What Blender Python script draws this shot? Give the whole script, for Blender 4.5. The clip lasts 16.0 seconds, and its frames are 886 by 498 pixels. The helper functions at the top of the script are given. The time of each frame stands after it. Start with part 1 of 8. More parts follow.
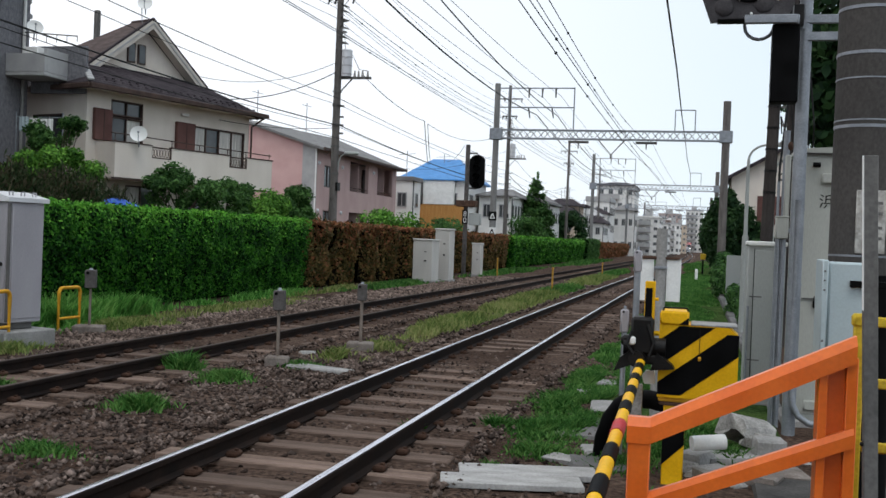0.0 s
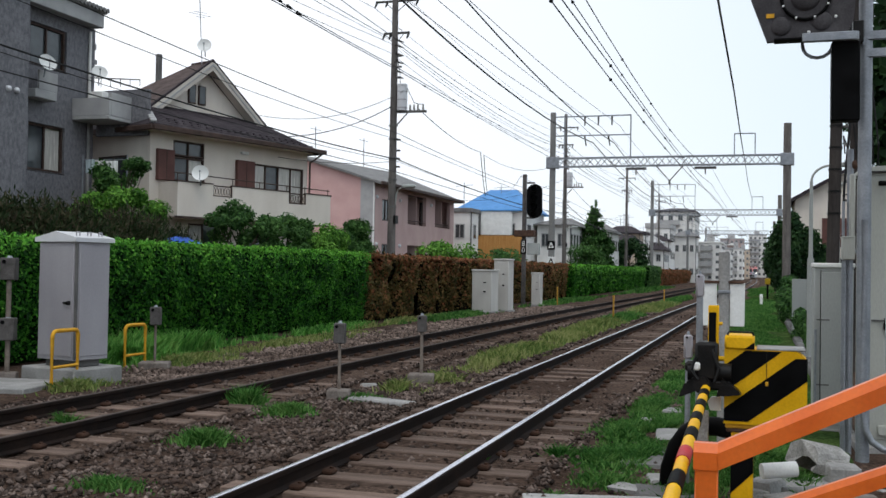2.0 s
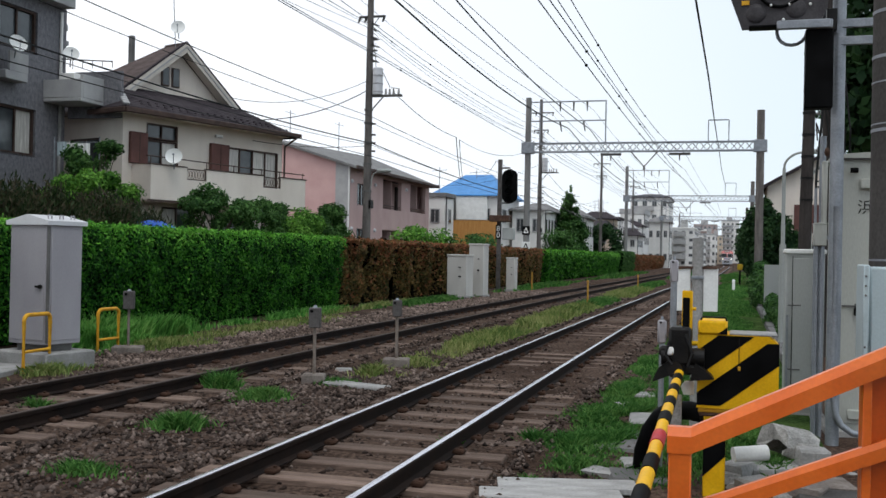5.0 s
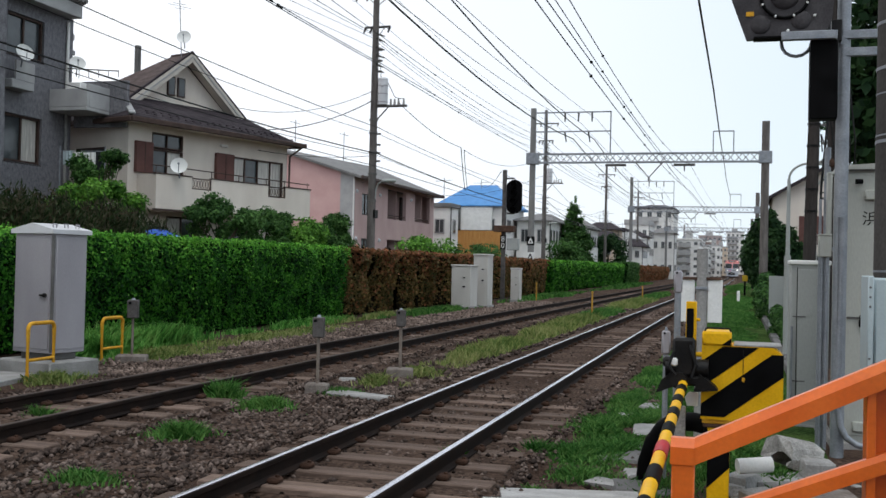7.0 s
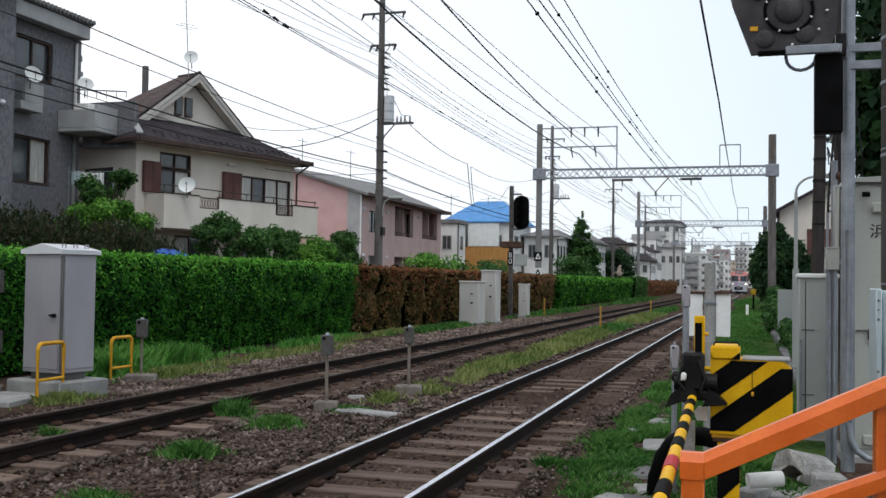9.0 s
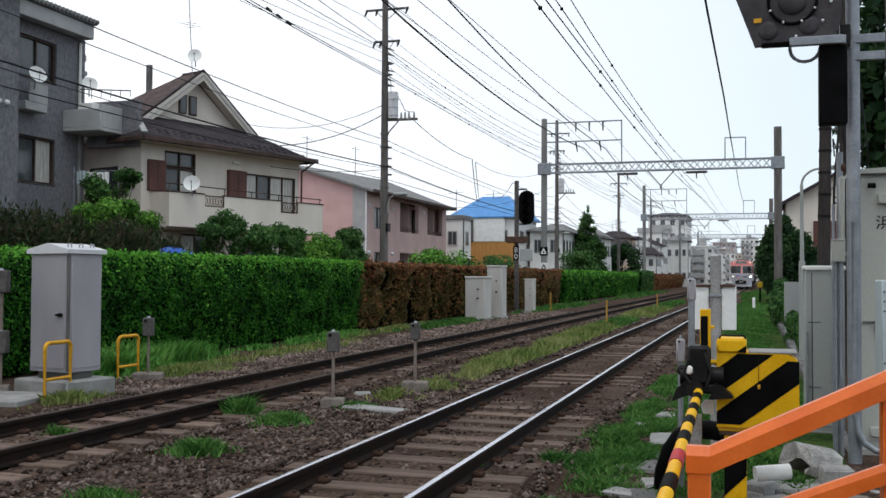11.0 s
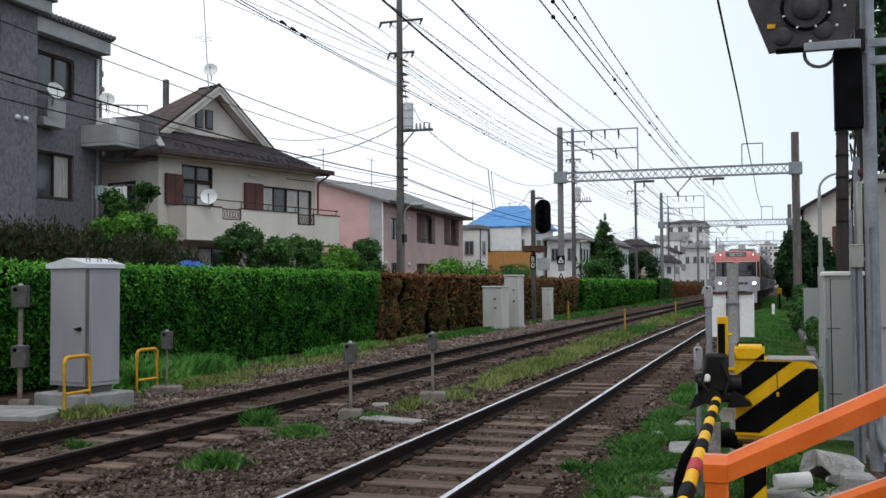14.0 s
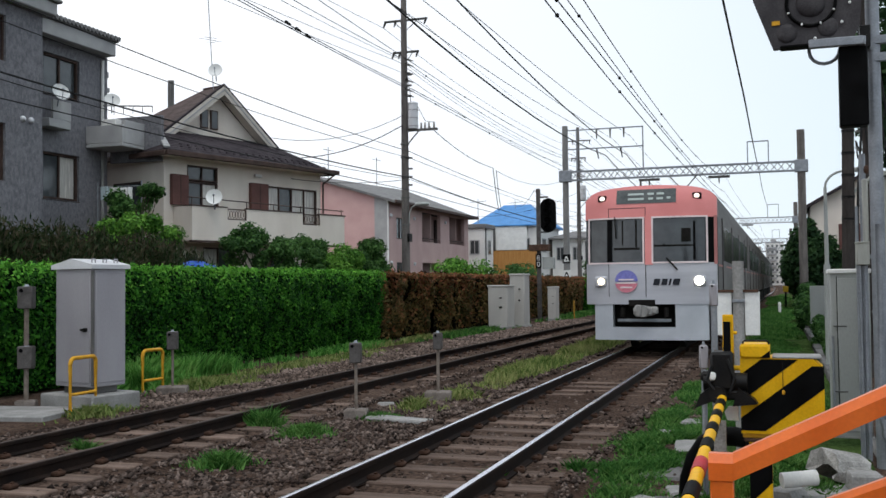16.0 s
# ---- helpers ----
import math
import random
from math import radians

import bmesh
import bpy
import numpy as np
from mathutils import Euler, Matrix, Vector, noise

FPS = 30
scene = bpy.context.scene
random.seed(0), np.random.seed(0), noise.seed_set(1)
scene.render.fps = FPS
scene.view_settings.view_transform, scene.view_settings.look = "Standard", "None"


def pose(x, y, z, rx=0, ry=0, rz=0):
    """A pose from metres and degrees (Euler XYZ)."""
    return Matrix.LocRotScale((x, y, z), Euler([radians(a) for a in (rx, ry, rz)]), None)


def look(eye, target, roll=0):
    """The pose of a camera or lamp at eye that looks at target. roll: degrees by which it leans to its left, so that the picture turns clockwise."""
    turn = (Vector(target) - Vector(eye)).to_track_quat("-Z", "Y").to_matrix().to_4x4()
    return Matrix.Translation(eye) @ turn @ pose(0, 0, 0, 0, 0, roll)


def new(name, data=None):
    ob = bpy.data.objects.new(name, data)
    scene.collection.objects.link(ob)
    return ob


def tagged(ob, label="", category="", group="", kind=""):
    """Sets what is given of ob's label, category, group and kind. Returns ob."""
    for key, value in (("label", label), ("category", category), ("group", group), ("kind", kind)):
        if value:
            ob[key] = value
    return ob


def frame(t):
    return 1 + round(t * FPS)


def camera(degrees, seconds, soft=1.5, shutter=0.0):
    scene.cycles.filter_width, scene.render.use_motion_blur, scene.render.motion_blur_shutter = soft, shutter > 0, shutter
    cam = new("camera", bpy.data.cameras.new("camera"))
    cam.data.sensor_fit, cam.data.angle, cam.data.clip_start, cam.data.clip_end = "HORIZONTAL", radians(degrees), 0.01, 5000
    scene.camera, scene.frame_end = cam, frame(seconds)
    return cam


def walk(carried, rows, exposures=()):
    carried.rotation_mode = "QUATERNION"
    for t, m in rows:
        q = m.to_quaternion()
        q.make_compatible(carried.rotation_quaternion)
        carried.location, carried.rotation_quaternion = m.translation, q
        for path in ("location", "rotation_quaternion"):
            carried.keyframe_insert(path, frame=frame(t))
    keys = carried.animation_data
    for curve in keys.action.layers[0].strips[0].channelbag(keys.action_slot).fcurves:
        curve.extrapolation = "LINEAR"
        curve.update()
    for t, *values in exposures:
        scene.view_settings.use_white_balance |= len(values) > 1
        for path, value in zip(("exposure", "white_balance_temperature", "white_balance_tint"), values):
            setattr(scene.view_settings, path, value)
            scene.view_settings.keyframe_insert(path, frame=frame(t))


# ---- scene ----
cam = camera(48.0, 16.0, soft=1.5)
PATH = [(t, pose(x, y, z, 90 + p, r, h)) for t, x, y, z, p, r, h in (
    (0, -0.008, -0.028, 1.711, -0.607, -2.298, 14.345),
    (0.5, -0.026, -0.010, 1.683, 0.150, -2.774, 15.164),
    (1, -0.027, 0.026, 1.693, 0.457, -1.104, 17.367),
    (1.5, -0.021, 0.007, 1.692, 0.685, -1.078, 18.050),
    (2, -0.004, -0.013, 1.694, 1.106, -0.968, 17.740),
    (2.5, -0.009, -0.001, 1.693, 1.189, -0.881, 18.002),
    (3, -0.002, -0.005, 1.691, 1.155, -0.730, 17.440),
    (3.5, -0.000, 0.000, 1.687, 0.670, -0.800, 17.000),
    (4, -0.005, -0.008, 1.690, 0.296, -1.003, 16.514),
    (6.5, -0.012, -0.022, 1.695, 0.256, -1.206, 16.234),
    (7, -0.005, -0.013, 1.691, 0.839, -1.362, 16.557),
    (7.5, 0.005, -0.022, 1.693, 1.212, -1.179, 16.646),
    (8, 0.004, -0.027, 1.693, 1.362, -0.870, 16.982),
    (8.5, 0.001, -0.031, 1.695, 1.434, -0.961, 17.039),
    (9, 0.001, -0.036, 1.693, 1.777, -0.826, 16.998),
    (11.5, 0.015, -0.021, 1.693, 1.498, -0.229, 17.374),
    (12, 0.023, -0.016, 1.695, 1.770, -0.314, 17.348),
    (12.5, 0.024, -0.024, 1.698, 1.906, -0.063, 17.553),
    (13, 0.027, -0.020, 1.694, 2.027, 0.088, 17.765),
    (13.5, 0.024, -0.022, 1.694, 2.094, 0.227, 18.086),
    (14, 0.025, -0.023, 1.696, 2.108, 0.390, 18.354),
    (14.5, 0.026, -0.024, 1.693, 2.164, 0.409, 18.310),
    (15, 0.025, -0.020, 1.695, 2.061, 0.394, 18.409),
    (15.5, 0.029, -0.018, 1.695, 1.939, 0.581, 18.492),
    (16, 0.031, -0.011, 1.694, 2.075, 0.629, 18.683),
)]
walk(cam, PATH, exposures=[(0.0, 0.14), (16.0, 0.14)])

# ---- world, sun, exposure ----
world = bpy.data.worlds.new("overcast_sky")
scene.world = world
world.use_nodes = True
wn, wl = world.node_tree.nodes, world.node_tree.links
wn.clear()
w_out = wn.new("ShaderNodeOutputWorld")
w_bg = wn.new("ShaderNodeBackground")
w_sky = wn.new("ShaderNodeTexSky")
w_sky.sky_type, w_sky.sun_disc = "NISHITA", False
w_sky.sun_elevation, w_sky.sun_rotation = radians(64), radians(153)
w_gain = wn.new("ShaderNodeVectorMath")
w_gain.operation = "SCALE"
w_gain.inputs["Scale"].default_value = 0.10
w_cloud = wn.new("ShaderNodeTexNoise")
w_cloud.inputs["Scale"].default_value, w_cloud.inputs["Detail"].default_value = 1.6, 5
w_side = wn.new("ShaderNodeTexGradient")
w_side.texture_mapping.translation = (0.7, 0, 0)
w_sum = wn.new("ShaderNodeMath")
w_sum.operation = "MULTIPLY_ADD"
w_sum.inputs[1].default_value = 0.35
wl.new(w_cloud.outputs["Fac"], w_sum.inputs[0])
wl.new(w_side.outputs["Fac"], w_sum.inputs[2])
w_ramp = wn.new("ShaderNodeValToRGB")
w_ramp.color_ramp.elements[0].position, w_ramp.color_ramp.elements[0].color = 0.25, (1.12, 1.14, 1.18, 1)
w_ramp.color_ramp.elements[1].position, w_ramp.color_ramp.elements[1].color = 0.98, (0.78, 0.89, 0.99, 1)
w_half = w_ramp.color_ramp.elements.new(0.62)
w_half.color = (0.97, 1.02, 1.09, 1)
w_mix = wn.new("ShaderNodeMix")
w_mix.data_type = "RGBA"
w_mix.inputs["Factor"].default_value = 0.9
wl.new(w_sky.outputs["Color"], w_gain.inputs[0])
wl.new(w_sum.outputs["Value"], w_ramp.inputs["Fac"])
wl.new(w_gain.outputs["Vector"], w_mix.inputs["A"])
wl.new(w_ramp.outputs["Color"], w_mix.inputs["B"])
wl.new(w_mix.outputs["Result"], w_bg.inputs["Color"])
w_bg.inputs["Strength"].default_value = 1.0
wl.new(w_bg.outputs["Background"], w_out.inputs["Surface"])
sun = new("sun", bpy.data.lights.new("sun", "SUN"))
sun.data.energy, sun.data.angle, sun.data.color = 0.9, radians(25), (1.0, 0.98, 0.94)
sun.matrix_world = look((3, -6, 14), (0, 0, 0))


# ---- mesh helpers ----
class Shape:
    """Collects solid pieces for one mesh."""

    def __init__(self):
        self.v, self.f = [], []

    def add(self, verts, faces):
        n = len(self.v)
        self.v += [tuple(p) for p in verts]
        self.f += [tuple(n + i for i in f) for f in faces]
        return self

    def box(self, x0, x1, y0, y1, z0, z1, b=0.0, m=None):
        if b <= 0:
            v = [(x, y, z) for x in (x0, x1) for y in (y0, y1) for z in (z0, z1)]
            f = [(0, 1, 3, 2), (4, 6, 7, 5), (0, 4, 5, 1), (2, 3, 7, 6), (0, 2, 6, 4), (1, 5, 7, 3)]
        else:
            b = min(b, (x1 - x0) * 0.45, (y1 - y0) * 0.45, (z1 - z0) * 0.45)
            bm = bmesh.new()
            vs = []
            for sx, x in ((1, x0), (-1, x1)):
                for sy, y in ((1, y0), (-1, y1)):
                    for sz, z in ((1, z0), (-1, z1)):
                        vs += [bm.verts.new((x, y + sy * b, z + sz * b)), bm.verts.new((x + sx * b, y, z + sz * b)), bm.verts.new((x + sx * b, y + sy * b, z))]
            bmesh.ops.convex_hull(bm, input=vs)
            bmesh.ops.dissolve_limit(bm, angle_limit=0.01, verts=bm.verts, edges=bm.edges)
            bm.verts.index_update()
            v = [tuple(p.co) for p in bm.verts]
            f = [tuple(p.index for p in q.verts) for q in bm.faces]
            bm.free()
        if m is not None:
            v = [m @ Vector(p) for p in v]
        return self.add(v, f)

    def tube(self, p, q, r, r2=None, n=12, caps=True):
        p, q = Vector(p), Vector(q)
        r2 = r if r2 is None else r2
        rot = (q - p).to_track_quat("Z", "Y").to_matrix()
        v, f = [], []
        for i in range(n):
            a = 2 * math.pi * i / n
            d = rot @ Vector((math.cos(a), math.sin(a), 0))
            v += [p + d * r, q + d * r2]
        for i in range(n):
            j = (i + 1) % n
            f.append((2 * i, 2 * j, 2 * j + 1, 2 * i + 1))
        if caps:
            f += [tuple(2 * i for i in reversed(range(n))), tuple(2 * i + 1 for i in range(n))]
        return self.add(v, f)

    def pipe(self, pts, r, n=8):
        for a, b in zip(pts, pts[1:]):
            self.tube(a, b, r, n=n)
        return self

    def cable(self, pts, r, n=6):
        """One bent tube through the points."""
        pts = [Vector(p) for p in pts]
        v, f = [], []
        for k, p in enumerate(pts):
            way = (pts[min(k + 1, len(pts) - 1)] - pts[max(k - 1, 0)]).normalized()
            rot = way.to_track_quat("Z", "Y").to_matrix()
            v += [p + rot @ Vector((r * math.cos(2 * math.pi * i / n), r * math.sin(2 * math.pi * i / n), 0)) for i in range(n)]
        for k in range(len(pts) - 1):
            f += [(k * n + i, k * n + (i + 1) % n, (k + 1) * n + (i + 1) % n, (k + 1) * n + i) for i in range(n)]
        f += [tuple(reversed(range(n))), tuple(range((len(pts) - 1) * n, len(pts) * n))]
        return self.add(v, f)

    def prism(self, outline, axis, a, b):
        """An outline of (u, v) pushed from a to b along an axis: x takes (y, z), y takes (x, z), z takes (x, y)."""
        put = {"x": lambda u, v, w: (w, u, v), "y": lambda u, v, w: (u, w, v), "z": lambda u, v, w: (u, v, w)}[axis]
        n = len(outline)
        v = [put(*p, a) for p in outline] + [put(*p, b) for p in outline]
        f = [tuple(range(n)), tuple(range(2 * n - 1, n - 1, -1))] + [(i, i + n, (i + 1) % n + n, (i + 1) % n) for i in range(n)]
        return self.add(v, f)

    def ball(self, c, r, n=10, k=6, squash=(1, 1, 1)):
        v, f = [], []
        for i in range(k + 1):
            for j in range(n):
                a, b = math.pi * i / k, 2 * math.pi * j / n
                v.append((c[0] + r * squash[0] * math.sin(a) * math.cos(b), c[1] + r * squash[1] * math.sin(a) * math.sin(b), c[2] + r * squash[2] * math.cos(a)))
        for i in range(k):
            for j in range(n):
                f.append((i * n + j, (i + 1) * n + j, (i + 1) * n + (j + 1) % n, i * n + (j + 1) % n))
        return self.add(v, f)

    def data(self, name, material, smooth=True):
        me = bpy.data.meshes.new(name)
        me.from_pydata(self.v, [], self.f)
        bm = bmesh.new()
        bm.from_mesh(me)
        bmesh.ops.recalc_face_normals(bm, faces=bm.faces)
        bm.to_mesh(me)
        bm.free()
        if smooth:
            me.shade_smooth()
            me.set_sharp_from_angle(angle=radians(38))
        me.materials.append(material)
        return me


def part(name, shape, material, parent=None, label="", smooth=True):
    """One mesh object, under a thing or a part."""
    ob = new(name, shape.data(name, material, smooth))
    ob.parent = parent
    if label:
        tagged(ob, label)
    return ob


def piece(name, me, parent, m):
    """A piece that shares its mesh with its likes."""
    ob = new(name, me)
    ob.parent = parent
    ob.matrix_basis = m
    return ob


def thing(name, label, category, m=None, group="", kind=""):
    """The Empty at a thing's base."""
    ob = new(name)
    ob.empty_display_size = 0.2
    ob.matrix_basis = m if m is not None else Matrix.Identity(4)
    return tagged(ob, label, category, group, kind)


def solo(name, shape, material, label, category, group="", kind="", m=None, smooth=True):
    """A thing that is one mesh."""
    ob = new(name, shape.data(name, material, smooth))
    if m is not None:
        ob.matrix_basis = m
    return tagged(ob, label, category, group, kind)


# ---- materials ----
def surface(name, c1, c2, rough=0.7, metal=0.0, scale=3.0, fine=45.0, bump=0.25, depth=0.01, grain=0.18, stretch=(1, 1, 1), rand=0.0, spec=0.15, island=0.0):
    """Two colours mixed by a coarse noise, a fine grain over it, fine relief, uneven gloss."""
    m = bpy.data.materials.new(name)
    m.use_nodes = True
    n, l = m.node_tree.nodes, m.node_tree.links
    b = n["Principled BSDF"]
    co = n.new("ShaderNodeTexCoord")
    mp = n.new("ShaderNodeMapping")
    mp.inputs["Scale"].default_value = stretch
    l.new(co.outputs["Object"], mp.inputs["Vector"])
    na, nb = n.new("ShaderNodeTexNoise"), n.new("ShaderNodeTexNoise")
    na.inputs["Scale"].default_value, na.inputs["Detail"].default_value = scale, 6
    nb.inputs["Scale"].default_value, nb.inputs["Detail"].default_value = fine, 4
    l.new(mp.outputs["Vector"], na.inputs["Vector"])
    l.new(mp.outputs["Vector"], nb.inputs["Vector"])
    ramp = n.new("ShaderNodeValToRGB")
    ramp.color_ramp.elements[0].position, ramp.color_ramp.elements[1].position = 0.35, 0.66
    ramp.color_ramp.elements[0].color, ramp.color_ramp.elements[1].color = (*c1, 1), (*c2, 1)
    l.new(na.outputs["Fac"], ramp.inputs["Fac"])
    mr = n.new("ShaderNodeMapRange")
    mr.inputs["From Min"].default_value, mr.inputs["From Max"].default_value = 0.3, 0.7
    mr.inputs["To Min"].default_value, mr.inputs["To Max"].default_value = 1 - grain, 1 + grain
    l.new(nb.outputs["Fac"], mr.inputs["Value"])
    value = mr.outputs["Result"]
    for amount, source in ((rand, "ShaderNodeObjectInfo"), (island, "ShaderNodeNewGeometry")):
        if amount > 0:
            info = n.new(source)
            r2 = n.new("ShaderNodeMapRange")
            r2.inputs["To Min"].default_value, r2.inputs["To Max"].default_value = 1 - amount, 1 + amount
            l.new(info.outputs["Random" if amount is rand and source == "ShaderNodeObjectInfo" else "Random Per Island"], r2.inputs["Value"])
            mul = n.new("ShaderNodeMath")
            mul.operation = "MULTIPLY"
            l.new(value, mul.inputs[0])
            l.new(r2.outputs["Result"], mul.inputs[1])
            value = mul.outputs["Value"]
    tint = n.new("ShaderNodeVectorMath")
    tint.operation = "SCALE"
    l.new(ramp.outputs["Color"], tint.inputs[0])
    l.new(value, tint.inputs["Scale"])
    l.new(tint.outputs["Vector"], b.inputs["Base Color"])
    rr = n.new("ShaderNodeMapRange")
    rr.inputs["To Min"].default_value, rr.inputs["To Max"].default_value = max(0.02, rough - 0.12), min(1.0, rough + 0.12)
    l.new(na.outputs["Fac"], rr.inputs["Value"])
    l.new(rr.outputs["Result"], b.inputs["Roughness"])
    b.inputs["Metallic"].default_value = metal
    b.inputs["Specular IOR Level"].default_value = spec
    if bump > 0:
        bp = n.new("ShaderNodeBump")
        bp.inputs["Strength"].default_value, bp.inputs["Distance"].default_value = bump, depth
        l.new(nb.outputs["Fac"], bp.inputs["Height"])
        l.new(bp.outputs["Normal"], b.inputs["Normal"])
    return m


def glow(name, colour, strength):
    m = bpy.data.materials.new(name)
    m.use_nodes = True
    b = m.node_tree.nodes["Principled BSDF"]
    b.inputs["Base Color"].default_value = (*colour, 1)
    b.inputs["Emission Color"].default_value = (*colour, 1)
    b.inputs["Emission Strength"].default_value = strength
    return m


def leafy(name, c1, c2, c3, scale=1.2, spec=0.1, rough=0.6):
    """Leaves: each island its own green, in broad drifts, a little light through them."""
    m = bpy.data.materials.new(name)
    m.use_nodes = True
    n, l = m.node_tree.nodes, m.node_tree.links
    b = n["Principled BSDF"]
    geo = n.new("ShaderNodeNewGeometry")
    co = n.new("ShaderNodeTexCoord")
    na = n.new("ShaderNodeTexNoise")
    na.inputs["Scale"].default_value, na.inputs["Detail"].default_value = scale, 4
    l.new(co.outputs["Object"], na.inputs["Vector"])
    mix = n.new("ShaderNodeMath")
    mix.operation = "MULTIPLY_ADD"
    mix.inputs[1].default_value, mix.inputs[2].default_value = 0.6, -0.3
    l.new(geo.outputs["Random Per Island"], mix.inputs[0])
    add = n.new("ShaderNodeMath")
    add.operation = "ADD"
    l.new(mix.outputs["Value"], add.inputs[0])
    l.new(na.outputs["Fac"], add.inputs[1])
    ramp = n.new("ShaderNodeValToRGB")
    e = ramp.color_ramp.elements
    e[0].position, e[0].color = 0.25, (*c1, 1)
    e[1].position, e[1].color = 0.8, (*c3, 1)
    mid = e.new(0.52)
    mid.color = (*c2, 1)
    l.new(add.outputs["Value"], ramp.inputs["Fac"])
    l.new(ramp.outputs["Color"], b.inputs["Base Color"])
    b.inputs["Roughness"].default_value, b.inputs["Specular IOR Level"].default_value = rough, spec
    b.inputs["Subsurface Weight"].default_value = 0.0
    tr = n.new("ShaderNodeBsdfTranslucent")
    ms = n.new("ShaderNodeMixShader")
    ms.inputs["Fac"].default_value = 0.25
    l.new(ramp.outputs["Color"], tr.inputs["Color"])
    l.new(b.outputs["BSDF"], ms.inputs[1])
    l.new(tr.outputs["BSDF"], ms.inputs[2])
    l.new(ms.outputs["Shader"], n["Material Output"].inputs["Surface"])
    return m


M_GROUND = surface("soil_and_gravel", (0.05, 0.032, 0.024), (0.1, 0.069, 0.054), 0.95, scale=0.9, fine=22, bump=1.0, depth=0.06, grain=0.6, spec=0.02)
M_STONE = surface("ballast_stone", (0.042, 0.029, 0.024), (0.135, 0.103, 0.088), 0.95, scale=2.4, fine=30, bump=0.3, grain=0.35, island=0.85, spec=0.05)
M_RAIL = surface("rusty_rail", (0.008, 0.0048, 0.004), (0.019, 0.011, 0.008), 0.85, 0.0, spec=0.15, scale=4, fine=60, bump=0.2, depth=0.003)
M_RAILTOP = surface("polished_rail_head", (0.52, 0.52, 0.58), (0.68, 0.68, 0.74), 0.2, 0.9, scale=3, fine=80, bump=0.02, depth=0.001, grain=0.08, stretch=(1, 0.05, 1))
M_RAILDULL = surface("dull_rail_head", (0.03, 0.021, 0.018), (0.07, 0.053, 0.045), 0.7, 0.1, scale=3, fine=80, bump=0.05, depth=0.001, stretch=(1, 0.05, 1))
M_SLEEPER = surface("weathered_timber_sleeper", (0.1, 0.067, 0.052), (0.175, 0.125, 0.1), 0.9, scale=2.2, fine=40, bump=0.5, depth=0.01, grain=0.28, stretch=(0.25, 3, 1), rand=0.3, spec=0.15)
M_CONC = surface("weathered_concrete", (0.22, 0.215, 0.205), (0.34, 0.33, 0.32), 0.9, scale=3, fine=50, bump=0.3, depth=0.004, spec=0.2)
M_CONCDARK = surface("grey_concrete_pole", (0.095, 0.093, 0.09), (0.15, 0.145, 0.14), 0.9, scale=1.2, fine=50, bump=0.2, depth=0.004, spec=0.2)
M_STEEL = surface("galvanised_steel", (0.22, 0.235, 0.258), (0.31, 0.328, 0.355), 0.5, 0.5, scale=6, fine=60, bump=0.06, depth=0.002, grain=0.12)
M_CABGREY = surface("grey_painted_steel", (0.3, 0.285, 0.305), (0.37, 0.355, 0.375), 0.4, 0.1, spec=0.35, scale=1.5, fine=80, bump=0.04, depth=0.001, grain=0.05, stretch=(1, 1, 0.3))
M_CABPALE = surface("pale_painted_steel", (0.33, 0.345, 0.33), (0.4, 0.415, 0.4), 0.5, 0.05, scale=1.5, fine=80, bump=0.04, depth=0.001, grain=0.06, stretch=(1, 1, 0.3))
M_WHITE = surface("white_paint", (0.72, 0.72, 0.7), (0.82, 0.82, 0.8), 0.55, scale=3, fine=60, bump=0.05, depth=0.002, grain=0.06)
M_BLACK = surface("black_paint", (0.0025, 0.0025, 0.0025), (0.006, 0.006, 0.0065), 0.6, spec=0.045, scale=5, fine=60, bump=0.08, depth=0.002)
M_YELLOW = surface("yellow_paint", (0.7, 0.37, 0.004), (0.82, 0.46, 0.01), 0.5, scale=4, fine=60, bump=0.08, depth=0.002, grain=0.08)
M_YELLOWDARK = surface("weathered_yellow_paint", (0.55, 0.27, 0.02), (0.68, 0.36, 0.03), 0.55, scale=6, fine=60, bump=0.1, depth=0.002, grain=0.1)
M_YELLOWDULL = surface("dull_yellow_paint", (0.42, 0.29, 0.02), (0.56, 0.4, 0.035), 0.6, scale=9, fine=60, bump=0.15, depth=0.002, grain=0.2)
M_ORANGE = surface("orange_paint", (0.62, 0.108, 0.008), (0.73, 0.15, 0.014), 0.34, spec=0.5, scale=4, fine=50, bump=0.08, depth=0.002, grain=0.06)
M_RED = surface("red_band", (0.35, 0.02, 0.03), (0.45, 0.03, 0.04), 0.5, scale=5, fine=60, bump=0.05)
M_DARKMETAL = surface("dark_oily_metal", (0.004, 0.004, 0.004), (0.012, 0.0105, 0.01), 0.42, 0.0, spec=0.18, scale=9, fine=60, bump=0.3)
M_RUST = surface("rusty_iron", (0.06, 0.035, 0.025), (0.12, 0.07, 0.05), 0.85, 0.1, scale=8, fine=60, bump=0.3)
M_WIRE = surface("black_cable", (0.012, 0.012, 0.013), (0.02, 0.02, 0.02), 0.6, scale=3, fine=30, bump=0)
M_GLASS = surface("dark_window_glass", (0.03, 0.035, 0.04), (0.07, 0.08, 0.085), 0.12, scale=0.7, fine=5, bump=0, grain=0.1, spec=0.7)
M_CURTAIN = surface("pale_curtain_behind_glass", (0.42, 0.4, 0.36), (0.6, 0.57, 0.52), 0.25, scale=2, fine=8, bump=0.0, grain=0.12, stretch=(6, 6, 0.4), spec=0.6)
